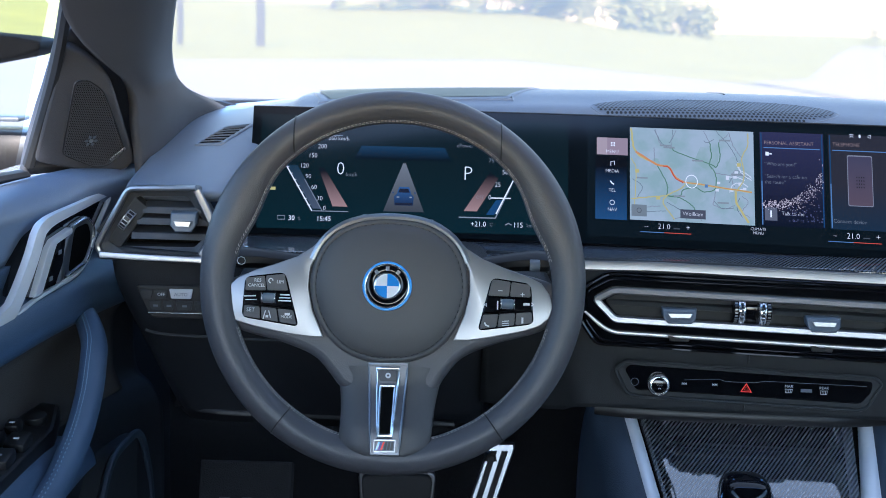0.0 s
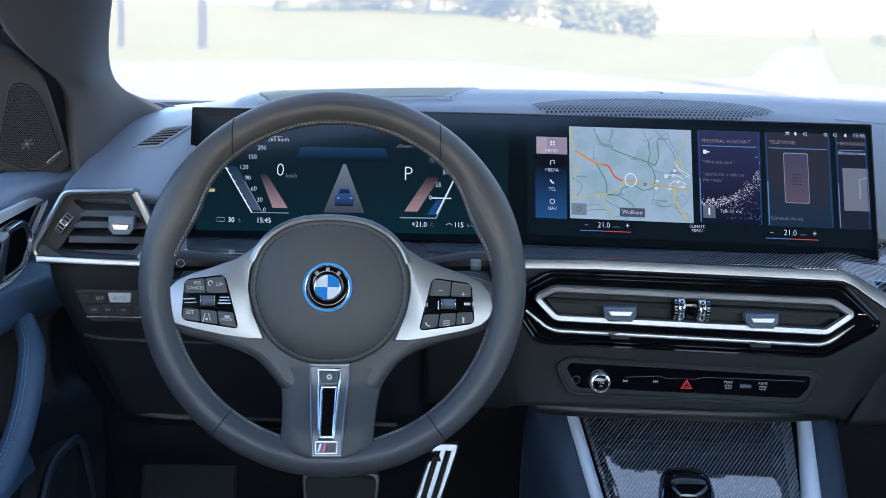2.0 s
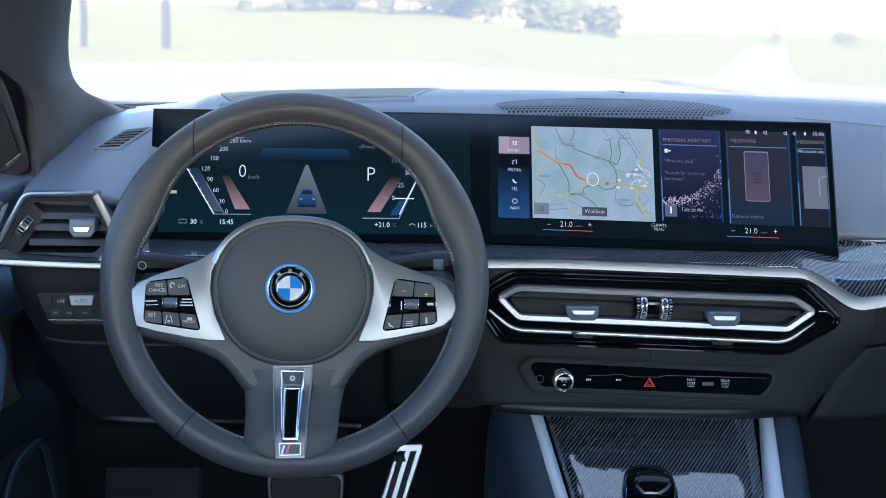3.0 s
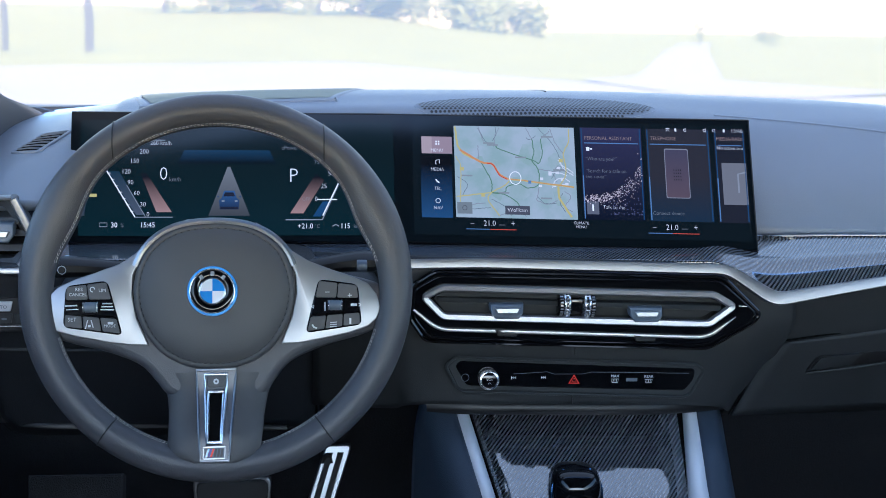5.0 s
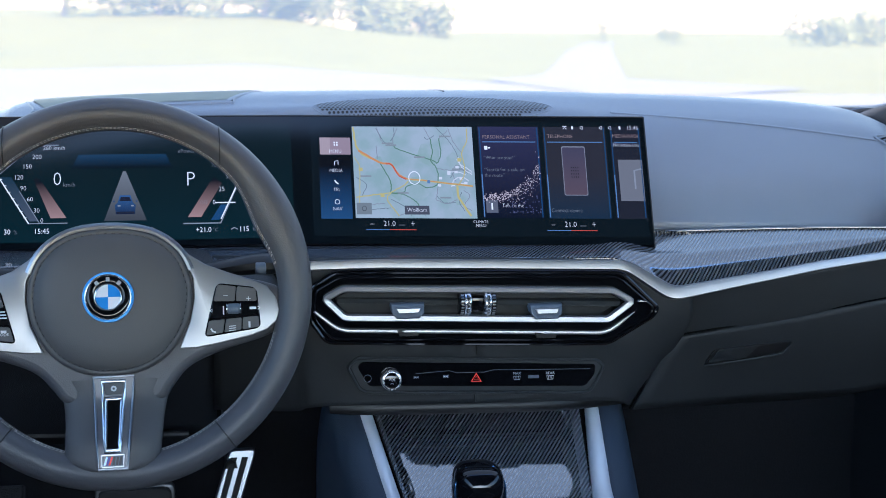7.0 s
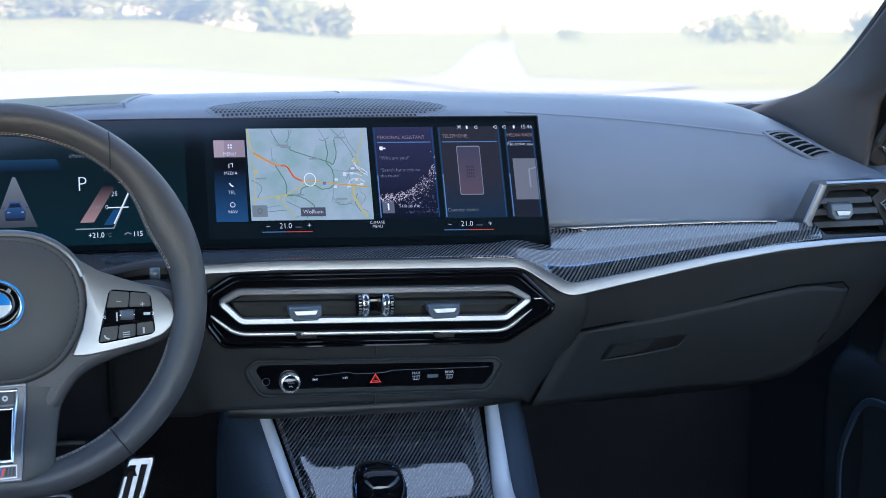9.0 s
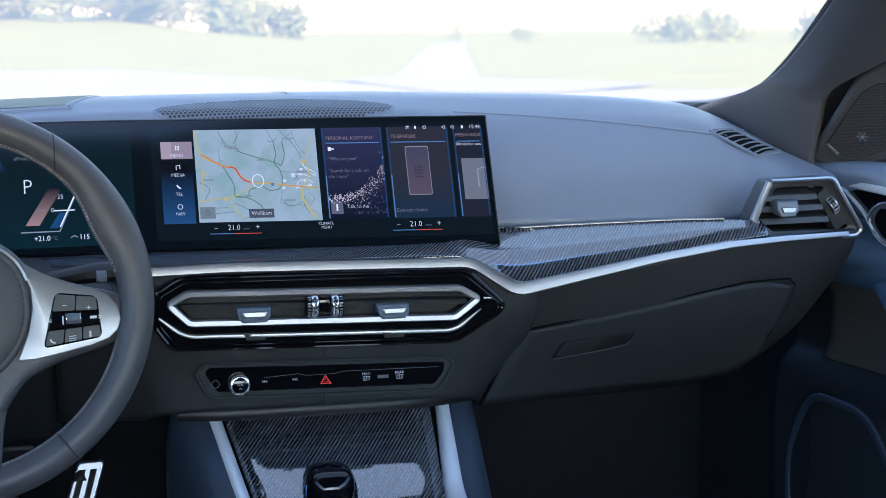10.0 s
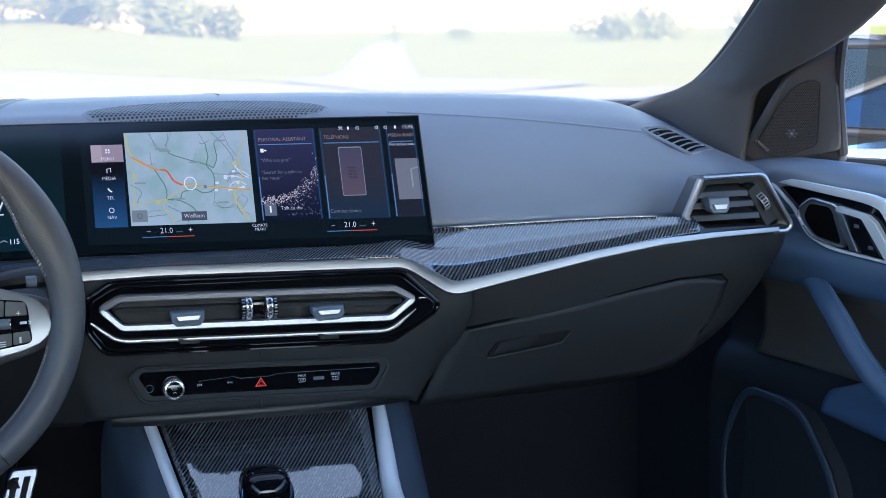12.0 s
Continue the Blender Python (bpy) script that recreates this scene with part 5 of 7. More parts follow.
hud = thing("head_up_display", (-0.35, 1.80, 1.0), "sunken head-up display with a dark glass cover behind the wheel", "head-up display")
hud_edge = [Vector((x, y, 0)) for x, y in ((-0.48, 1.725), (-0.462, 1.655), (-0.445, 1.645), (-0.26, 1.645), (-0.242, 1.655), (-0.205, 1.735))]
part("frame", sweep([on_pad(p.x, p.y, 0.001) for p in spline(hud_edge, 26)], [(-0.010, -0.004), (-0.007, 0.0004), (-0.002, 0.0016), (0.003, 0.0008), (0.006, -0.003)], (0, -0.2, 1), size=[min(1.0, 0.12 + 0.11 * min(i, 25 - i)) for i in range(26)]), PAD, hud)
part("glass_cover", sheet([[on_pad(-0.475 + k * 0.0300, 1.75, 0.002) for k in range(10)], [on_pad(-0.468 + k * 0.0275, 1.70, 0.002) for k in range(10)], [on_pad(-0.452 + k * 0.0225, 1.650, 0.002) for k in range(10)]]), material("smoked_cover_glass", (0.15, 0.16, 0.13), 0.5, spec=0.15), hud, "greenish dark cover")

grille = thing("defroster_grille", (0, 1.74, 1.0), "long lens-shaped perforated loudspeaker grille on the dash top", "grille")
lens = [(-0.012 + 0.141 * math.copysign(abs(math.cos(a)) ** 0.8, math.cos(a)), 1.650 + 0.043 * math.copysign(abs(math.sin(a)) ** 1.1, math.sin(a))) for a in [2 * math.pi * k / 56 for k in range(56)]]
part("rim_line", sweep([on_pad(x, 1.618 + (y - 1.650) * 0.72, -0.0004) for x, y in lens], oval(0.0012, 0.0010, 6), (0, 0, 1), True), PAD, grille)
bm = bmesh.new()
for i in range(-30, 31):
    for j in range(-12, 13):
        x, y = i * 0.0050 + (j % 2) * 0.0025, j * 0.0040
        if (abs(x) / 0.139) ** 2.2 + (abs(y) / 0.029) ** 1.7 < 1:
            bm.faces.new([bm.verts.new(on_pad(x - 0.012 + 0.00175 * math.cos(k * 1.0472), y + 1.618 + 0.00165 * math.sin(k * 1.0472), 0.0012)) for k in range(6)])
tagged(part("perforation", bm, BLACK, grille), kind="stuff")

for s, cx in ((-1, -0.575), (1, 0.566)):
    slot = thing("demister_slot", (cx, 1.59, 0.96), "small slanted louvred side window demister in the dash top", "air vent", "side window demisters")
    e = [Vector((cx + s * x, y, 0)) for x, y in ((-0.038, 1.600), (0.004, 1.622), (0.038, 1.556), (0.0, 1.536))]
    e = [Vector((cx + 0.008 + (p.x - cx) * 0.8, 1.598 + (p.y - 1.58) * 0.8, 0)) for p in e] if s < 0 else e
    edge = rounded(e, 0.005, 4)
    part("frame", sweep([on_pad(p.x, p.y, 0.0004) for p in edge], crown(0.0022, 0.0014), (0, -0.3, 1), True), PAD, slot)
    mid_e = sum(e, Vector()) / 4
    inner_e = [mid_e + (p - mid_e) * 0.84 for p in e]
    # black sheet laid on the pad, painted shade in place of depth
    part("hollow_shade", sheet([[on_pad(*inner_e[0].lerp(inner_e[3], k / 6).lerp(inner_e[1].lerp(inner_e[2], k / 6), q / 6).xy, 0.0010) for q in range(7)] for k in range(7)]), VOID, slot)
    for k in range(6):
        f = (k + 0.5) / 6
        bar = [inner_e[0].lerp(inner_e[3], f), inner_e[1].lerp(inner_e[2], f)]
        part("louvre", sweep([on_pad(*bar[0].lerp(bar[1], q).xy, 0.0012) for q in (0.0, 0.5, 1.0)], [(-0.0012, -0.002), (-0.0008, 0.0014), (0.0006, 0.0010), (0.0012, -0.002)], (0, -0.3, 1)), PAD, slot)

# ---- air vents ----
OUT = (0, -1, 0.08)


def side_vent(s, outer, inner, slats, tab, wheel_at):
    """A six-sided vent: outlines (x, z) from the upper outer corner round by the top; three slats; a tab; a thumbwheel."""
    y0 = 1.436
    v = thing("air_vent", (outer[0][0], y0, 0.86), "dark outer air vent with silver surround, slats, grey tab and thumbwheel", "air vent", "outer air vents")
    rim_ = rounded([Vector((x, y0 - 0.002, z)) for x, z in outer], 0.004, 4)
    mouth = rounded([Vector((x, y0 + 0.004, z)) for x, z in inner], 0.003, 4)
    part("frame", holed(rim_, mouth, (0, 0.030, 0)), SLAT, v, "dark grey moulded frame")
    c = sum(mouth, Vector()) / len(mouth)
    # black backing paints the shade deep inside the mouth
    part("hollow_shade", slab([c + (p - c) * 1.02 + Vector((0, 0.026, 0)) for p in mouth], (0, 0.006, 0)), VOID, v)
    (ax, az), (bx, bz), (cx, cz), (dx, dz), (ex, ez), (fx, fz) = outer
    open_ring = [Vector((x, y0 - 0.004, z)) for x, z in ((bx, bz), (ax, az), (fx, fz), (ex, ez), (dx, dz))]
    bent = [open_ring[0]] + [q for k in (1, 2, 3) for q in rounded([open_ring[k - 1], open_ring[k], open_ring[k + 1]], 0.007, 5)[5:10]] + [open_ring[4]]
    part("surround", sweep(bent, crown(0.0030, 0.0030), OUT), SATIN, v, "satin silver surround")
    part("inner_bar", sweep([Vector((bx - s * 0.001, y0 - 0.003, bz - 0.002)), Vector((cx + s * 0.003, y0 - 0.003, cz)), Vector((dx - s * 0.001, y0 - 0.003, dz + 0.003))], crown(0.0042, 0.0022), OUT), SPOKE, v, "grey satin bar")
    for a, b, z in slats:
        part("slat", slab([(a, y0 + 0.001, z - 0.0042), (b, y0 + 0.001, z - 0.0042), (b, y0 + 0.004, z + 0.0028), (a, y0 + 0.004, z + 0.0028)], (0, 0.022, 0.004), 0.001), SLAT, v)
    # cheek that carries the thumbwheel
    (wx0, wz0), (wx1, wz1) = wheel_at
    d = Vector((wx1 - wx0, 0, wz1 - wz0)).normalized()
    side_d = Vector((-d.z, 0, d.x)) * s
    m0, m1 = Vector((wx0, y0 + 0.003, wz0)), Vector((wx1, y0 + 0.003, wz1))
    part("cheek", slab([m0 - d * 0.012 - side_d * 0.010, m0 - d * 0.014 + side_d * 0.018, m1 + d * 0.018 + side_d * 0.018, m1 + d * 0.018 - side_d * 0.012], (0, 0.02, 0), 0.001), PLASTIC, v, "dark cheek beside the slats")
    wc = (m0 + m1) / 2 + Vector((0, 0.006, 0))
    axis = d.cross(Vector((0, 1, 0)))
    t = part("thumbwheel", drum(wc, tuple(axis), 0.0125, 0.0085, 40, 0.001), BLACK, v, "ribbed silver and black thumbwheel")
    for k in (-1, 1):
        part("band", drum(wc + axis * (0.0036 * k), tuple(axis), 0.0128, 0.0012, 40), SATIN, t)
    for k in range(7):
        a = radians(-57 + 19 * k)
        c_ = wc + Vector((0, -1, 0)) * (0.0126 * math.cos(a)) + d * (0.0126 * math.sin(a))
        m = Matrix((axis, d, Vector((0, -1, 0)))).transposed().to_4x4() @ Matrix.Rotation(a, 4, "X")
        part("rib", block(c_, (0.0062, 0.0012, 0.0010), 0.0002, m), SATIN, t)
    (x0, x1, z1, z0) = tab
    part("tab", slab([(x0, y0 - 0.008, z1), (x1, y0 - 0.008, z1), (x1, y0 - 0.012, z0 + 0.007), (x1 - 0.005, y0 - 0.012, z0), (x0 + 0.005, y0 - 0.012, z0), (x0, y0 - 0.012, z0 + 0.007)], (0, 0.02, 0.002), 0.002, 3), GREYTAB, v, "grey adjusting tab")
    zc = (z0 + z1) / 2 - 0.001
    part("tab_chrome", slab([(x0 + 0.004, y0 - 0.0130, zc + 0.0030), (x1 - 0.004, y0 - 0.0130, zc + 0.0030), (x1 - 0.0065, y0 - 0.0138, zc - 0.0028), (x0 + 0.0065, y0 - 0.0138, zc - 0.0028)], (0, 0.003, 0), 0.0005), SATIN, v)
    return v


side_vent(-1, [(-0.6395, 0.9272), (-0.5708, 0.9290), (-0.5460, 0.8845), (-0.5660, 0.8570), (-0.6652, 0.8563), (-0.6726, 0.8667)],
          [(-0.6310, 0.9190), (-0.5800, 0.9195), (-0.5570, 0.8840), (-0.5730, 0.8670), (-0.6550, 0.8665), (-0.6610, 0.8700)],
          ((-0.626, -0.566, 0.9055), (-0.632, -0.557, 0.8938), (-0.638, -0.558, 0.8785)), (-0.5957, -0.5693, 0.9040, 0.8843), ((-0.6357, 0.9028), (-0.6492, 0.8849)))
side_vent(1, [(0.6010, 0.9285), (0.5223, 0.9274), (0.4996, 0.8840), (0.5197, 0.8598), (0.6344, 0.8598), (0.6412, 0.8670)],
          [(0.5930, 0.9192), (0.5327, 0.9184), (0.5098, 0.8835), (0.5306, 0.8678), (0.6220, 0.8665), (0.6290, 0.8700)],
          ((0.519, 0.586, 0.9075), (0.513, 0.594, 0.8950), (0.512, 0.602, 0.8805)), (0.5285, 0.5555, 0.9045, 0.8860), ((0.6007, 0.9039), (0.6124, 0.8866)))

cv = thing("centre_vents", (0.0, 1.43, 0.77), "wide piano black centre air vents with a chrome ring", "air vent")


def facet(corners, y_of, r=0.004, n=4):
    return rounded([Vector((x, y_of(x), z)) for x, z in corners], r, n)


front = lambda x: 1.434 - 0.0495 * (x + 0.17)
bez = [(-0.1735, 0.8368), (-0.1475, 0.8535), (0.1560, 0.8478), (0.1968, 0.8085), (0.1916, 0.7990), (0.1428, 0.7699), (-0.1569, 0.7780), (-0.1745, 0.8032)]
ring_out = [(-0.1669, 0.8254), (-0.1439, 0.8385), (0.1496, 0.8318), (0.1718, 0.8165), (0.1445, 0.7939), (-0.1407, 0.8014)]
ring_in = [(-0.1495, 0.8250), (-0.1355, 0.8318), (0.1430, 0.8245), (0.1612, 0.8160), (0.1385, 0.8008), (-0.1355, 0.8090)]
mouth = facet(ring_in, lambda x: front(x) - 0.001, 0.005)
part("bezel", holed(facet(bez, lambda x: front(x) - 0.001, 0.008), mouth, (0, 0.034, 0)), PIANO, cv, "gloss black bezel")
mid_b = Vector((0.008, 0, 0.811))
for k, off, rad in ((0.995, 0.000, 0.0022), (0.945, 0.002, 0.0009)):
    part("bezel_lip", sweep([Vector((mid_b.x + (p.x - mid_b.x) * (1 - (1 - k) * 0.55), p.y - off, mid_b.z + (p.z - mid_b.z) * (1 - (1 - k) * 2.4))) for p in facet(bez, lambda x: front(x) - 0.001, 0.008)], oval(rad, rad, 8), OUT, True), PIANO, cv)
mids = [((a + c) / 2, (b + d) / 2) for (a, b), (c, d) in zip(ring_out, ring_in)]
part("chrome_ring", sweep(facet(mids, lambda x: front(x) - 0.003, 0.004), [(-0.0038, -0.003), (-0.0038, 0.0014), (-0.0026, 0.0030), (0.0020, 0.0024), (0.0036, 0.0), (0.0036, -0.003)], OUT, True), RING, cv, "bright chrome ring")
# shade behind the centre vents, painted as a black plate
part("hollow_shade", slab([p + Vector((0, 0.030, 0)) for p in facet(ring_out, front, 0.004)], (0, 0.006, 0)), VOID, cv)
mid_z = lambda x: 0.8172 - 0.030 * x
for x0, x1 in ((-0.1450, -0.0180), (0.0220, 0.1560)):
    part("slat", slab([(x0, front(x0) + 0.004, mid_z(x0) + 0.0030), (x1, front(x1) + 0.004, mid_z(x1) + 0.0030), (x1, front(x1) + 0.001, mid_z(x1) - 0.0026), (x0, front(x0) + 0.001, mid_z(x0) - 0.0026)], (0, 0.020, 0.003), 0.0012), PLASTIC, cv, "dark grey slat")
    for dz in (0.0105, -0.0105):
        # rear slats are coloured black, as if in shade
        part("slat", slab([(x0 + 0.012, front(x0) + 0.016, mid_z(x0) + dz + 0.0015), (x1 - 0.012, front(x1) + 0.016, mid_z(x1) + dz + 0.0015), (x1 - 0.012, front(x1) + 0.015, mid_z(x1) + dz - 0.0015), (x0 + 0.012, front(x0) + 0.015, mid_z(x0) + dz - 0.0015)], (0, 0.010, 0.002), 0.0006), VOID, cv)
for x, z in ((-0.0728, 0.8148), (0.0732, 0.8112)):
    y = front(x) - 0.012
    part("tab", slab([(x - 0.0178, y + 0.006, z + 0.0040), (x + 0.0178, y + 0.006, z + 0.0040), (x + 0.0168, y, z - 0.0050), (x + 0.0120, y, z - 0.0110), (x - 0.0120, y, z - 0.0110), (x - 0.0168, y, z - 0.0050)], (0, 0.016, 0.001), 0.0022, 3), GREYTAB, cv, "grey adjusting tab")
    part("tab_chrome", slab([(x - 0.0128, y - 0.0002, z + 0.0004), (x + 0.0128, y - 0.0002, z + 0.0004), (x + 0.0100, y - 0.0012, z - 0.0042), (x - 0.0100, y - 0.0012, z - 0.0042)], (0, 0.002, 0), 0.0004), SATIN, cv)
for x, s in ((-0.0115, 1), (0.0139, -1)):
    y = front(x) + 0.004
    z = mid_z(x)
    d = part("dial", drum((x - s * 0.0040, y, z), (1, 0, 0), 0.0130, 0.0050, 40, 0.001), PIANO, cv, "upright ribbed chrome and black dial")
    part("dial_band", drum((x + s * 0.0020, y, z), (1, 0, 0), 0.0138, 0.0072, 40, 0.0014), CHROME, d)
    part("dial_track", drum((x + s * 0.0020, y, z), (1, 0, 0), 0.0140, 0.0030, 40, 0.0004), BLACK, d)
    for k in range(9):
        a = radians(120 + 15 * k)
        part("rib", block((x + s * 0.0020, y + 0.0141 * math.cos(a), z + 0.0141 * math.sin(a)), (0.0026, 0.0012, 0.0013), 0, Matrix.Rotation(a, 4, "X")), CHROME, d)
        part("rib", block((x - s * 0.0040, y + 0.0131 * math.cos(a), z + 0.0131 * math.sin(a)), (0.0030, 0.0010, 0.0012), 0, Matrix.Rotation(a, 4, "X")), SATIN, d)
part("dial_bridge", block((0.0012, front(0) + 0.002, mid_z(0) - 0.001), (0.013, 0.010, 0.016), 0.0015), PIANO, cv)
low = facet([(-0.1692, 0.8122), (-0.1440, 0.7912), (0.1412, 0.7826), (0.1697, 0.8045)], lambda x: front(x) - 0.003, 0.012, 6)[6:-6]
low = [Vector((-0.1692, front(-0.1692) - 0.003, 0.8122))] + low + [Vector((0.1697, front(0.1697) - 0.003, 0.8045))]
part("lower_line", sweep(low, crown(0.0021, 0.0014), OUT, size=[0.6] + [1.0] * (len(low) - 2) + [0.2]), SATIN, cv, "silver line under the vents")
for x0, x1, z in ((-0.0839, -0.0586, 0.7878), (0.0614, 0.0875, 0.7824)):
    y = front(x0) - 0.0050
    part("notch", slab([(x0, y, z + 0.0030), (x1, y, z + 0.0022), (x1 - 0.003, y, z - 0.0040), (x0 + 0.003, y, z - 0.0034)], (0, 0.005, 0), 0.0005), BLACK, cv)
part("side_pin", sweep([Vector((0.1730, front(0.173) - 0.003, 0.8163)), Vector((0.1830, front(0.183) - 0.003, 0.8160))], oval(0.0008, 0.0008, 6), OUT), CHROME, cv)

# ---- climate and audio panel ----
cp = thing("control_panel", (0.005, 1.44, 0.715), "gloss black audio and climate panel with chrome knob", "control panel")
rim_pts = facet([(-0.1340, 0.7495), (-0.1230, 0.7590), (0.1365, 0.7490), (0.1445, 0.7417), (0.1310, 0.7165), (0.1231, 0.7128), (-0.1150, 0.7212), (-0.1220, 0.7254)], lambda x: 1.4385 - 0.02 * x, 0.004)
part("bezel", slab(rim_pts, (0, 0.02, 0), 0.003, 3), PLASTIC, cp, "dark raised bezel")
part("bezel_edge", sweep(rim_pts, oval(0.0016, 0.0014, 8), OUT, True), PLASTIC, cp)
face_pts = facet([(-0.1232, 0.7495), (-0.1192, 0.7544), (0.1340, 0.7440), (0.1328, 0.7330), (0.1226, 0.7209), (-0.1112, 0.7288)], lambda x: 1.4378 - 0.02 * x, 0.004)
part("panel", slab(face_pts, (0, 0.01, 0), 0.0006), PIANO, cp, "gloss black panel")
part("panel_line", sweep(face_pts, oval(0.0005, 0.0005, 6), OUT, True), PIANO, cp)
kx, kz, ky = -0.0885, 0.7355, 1.4385
knob = part("knob", drum((kx, ky - 0.004, kz), (0, -1, 0.1), 0.0105, 0.010, 40, 0.0012), CHROME, cp, "chrome ringed volume knob")
part("knob_face", drum((kx, ky - 0.0086, kz + 0.0006), (0, -1, 0.1), 0.0082, 0.002, 36, 0.0005), PIANO, knob)
for k in range(40):
    a = 2 * math.pi * k / 40
    part("rib", block((kx + 0.0105 * math.cos(a), ky - 0.003, kz + 0.0105 * math.sin(a)), (0.0008, 0.006, 0.0008), 0, Matrix.Rotation(-a, 4, "Y")), SATIN, knob)
on_panel = lambda x, z: Vector((x, 1.4370 - 0.02 * x, z))
part("lettering", lettering("VOL", 0.0038, lambda u, v: Vector((kx + u, ky - 0.0100, kz + 0.0015 + v))), WHITE, cp)
part("power_mark", ribbon([(kx + 0.0014 * math.cos(k * 0.7), kz - 0.0032 + 0.0014 * math.sin(k * 0.7)) for k in range(9)], 0.0005, lambda x, z: Vector((x, ky - 0.0100, z)), True), WHITE, cp)
part("hazard_key", ribbon([(-0.0020, 0.7300), (0.0085, 0.7298), (0.0032, 0.7385)], 0.0019, on_panel, True), RED, cp, "red warning triangle key")
part("hazard_key", ribbon([(0.0008, 0.7318), (0.0057, 0.7316), (0.0032, 0.7355)], 0.0006, lambda x, z: on_panel(x, z) + Vector((0, -0.0004, 0)), True), RED, cp)
part("lettering", lettering("MAX", 0.0042, lambda u, v: on_panel(0.0475 + u, 0.7370 + v)), WHITE, cp)
part("lettering", lettering("REAR", 0.0042, lambda u, v: on_panel(0.0840 + u, 0.7362 + v)), WHITE, cp)
for x, z in ((0.0475, 0.7322), (0.0840, 0.7315)):
    part("defrost_mark", ribbon([(x - 0.0040, z + 0.0018), (x + 0.0040, z + 0.0018), (x + 0.0030, z - 0.0020), (x - 0.0030, z - 0.0020)], 0.0006, on_panel, True), WHITE, cp)
    for k in (-1, 0, 1):
        part("defrost_mark", ribbon([(x + 0.0018 * k, z - 0.0012), (x + 0.0018 * k, z + 0.0014)], 0.0004, on_panel), WHITE, cp)
for x, d in ((-0.0590, -1), (-0.0320, 1)):
    for k in (0, 1):
        part("skip_mark", patch([(x + d * (0.0022 * k + 0.0020), 0.7365), (x + d * 0.0022 * k, 0.7379), (x + d * 0.0022 * k, 0.7351)], on_panel), WHITE, cp)
    part("skip_mark", ribbon([(x + d * 0.0046, 0.7351), (x + d * 0.0046, 0.7379)], 0.0006, on_panel), WHITE, cp)
part("flap_line", ribbon([(-0.062, 0.7405), (-0.026, 0.7425), (-0.018, 0.7400), (0.012, 0.7398), (0.022, 0.7418), (0.128, 0.7395)], 0.0005, on_panel), GREYTAB, cp)
part("ring_mark", ribbon([(-0.1130 + 0.0040 * math.cos(k * 0.5236), 0.7370 + 0.0040 * math.sin(k * 0.5236)) for k in range(12)], 0.0005, on_panel, True), GREYTAB, cp)
part("slider", slab([Vector((x, 1.4362, z)) for x, z in ((0.060, 0.7310), (0.072, 0.7308), (0.072, 0.7345), (0.060, 0.7347))], (0, 0.002, 0), 0.0004), GREYTAB, cp)

# ---- light switches beside the wheel ----
ls = thing("light_switch_panel", (-0.60, 1.44, 0.80), "small black light switch panel with an auto key painted white as if lit", "switch panel")
lp = lambda x, z: Vector((x, 1.4362, z))
part("plate", slab([lp(p.x, p.z) for p in rounded([Vector((x, 0, z)) for x, z in ((-0.634, 0.8260), (-0.545, 0.8270), (-0.540, 0.7925), (-0.618, 0.7925))], 0.005, 4)], (0, 0.02, 0), 0.001), BLACK, ls)
# the auto key's lit look is put into its white colour
for k, (x0, x1, z0, z1, mt) in enumerate(((-0.6290, -0.6150, 0.8130, 0.8225, PLASTIC), (-0.6140, -0.5995, 0.8130, 0.8225, PLASTIC), (-0.5985, -0.5740, 0.8135, 0.8235, WHITE), (-0.6200, -0.6060, 0.8010, 0.8110, PLASTIC), (-0.6050, -0.5930, 0.8010, 0.8110, PLASTIC), (-0.5920, -0.5740, 0.8010, 0.8110, PLASTIC), (-0.5730, -0.5560, 0.8010, 0.8110, PLASTIC))):
    part("key", slab([Vector((p.x, 1.4340, p.z)) for p in rounded([Vector((x, 0, z)) for x, z in ((x0, z1), (x1, z1), (x1 - 0.002, z0), (x0 + 0.002, z0))], 0.001, 3)], (0, 0.006, 0), 0.0006), mt, ls)
part("key_line", sweep([(-0.620, 1.4336, 0.7985), (-0.556, 1.4336, 0.7985)], oval(0.0006, 0.0006, 6), OUT), CHROME, ls)
lt = lambda x, z: Vector((x, 1.4332, z))
part("lettering", lettering("OFF", 0.0046, lambda u, v: lt(-0.6065 + u, 0.8178 + v)), WHITE, ls)
part("lettering", lettering("AUTO", 0.0050, lambda u, v: lt(-0.5862 + u, 0.8180 + v)), GREYTAB, ls)
for x in (-0.613, -0.599, -0.583):
    part("key_mark", ribbon([(x - 0.002, 0.806), (x + 0.003, 0.806)], 0.0022, lt), GREYTAB, ls)

# ---- glovebox ----
gb = thing("glovebox", (0.37, 1.46, 0.70), "closed dark glovebox lid with a recessed pull handle", "glovebox")
gp = [(0.1853, 1.4739, 0.6831), (0.2130, 1.4520, 0.7500), (0.2202, 1.4443, 0.7676), (0.2296, 1.4427, 0.7723), (0.3528, 1.4366, 0.7896), (0.4907, 1.4284, 0.8132), (0.5454, 1.4278, 0.8148), (0.5545, 1.4305, 0.8071), (0.5502, 1.4417, 0.7751), (0.5312, 1.4539, 0.7402)]
gp = [Vector(p) for p in gp]
part("lid_gap", sweep([p + Vector((0, -0.0030, 0)) for p in gp], oval(0.0010, 0.0010, 6), (0, -1, 0.4)), VOID, gb)
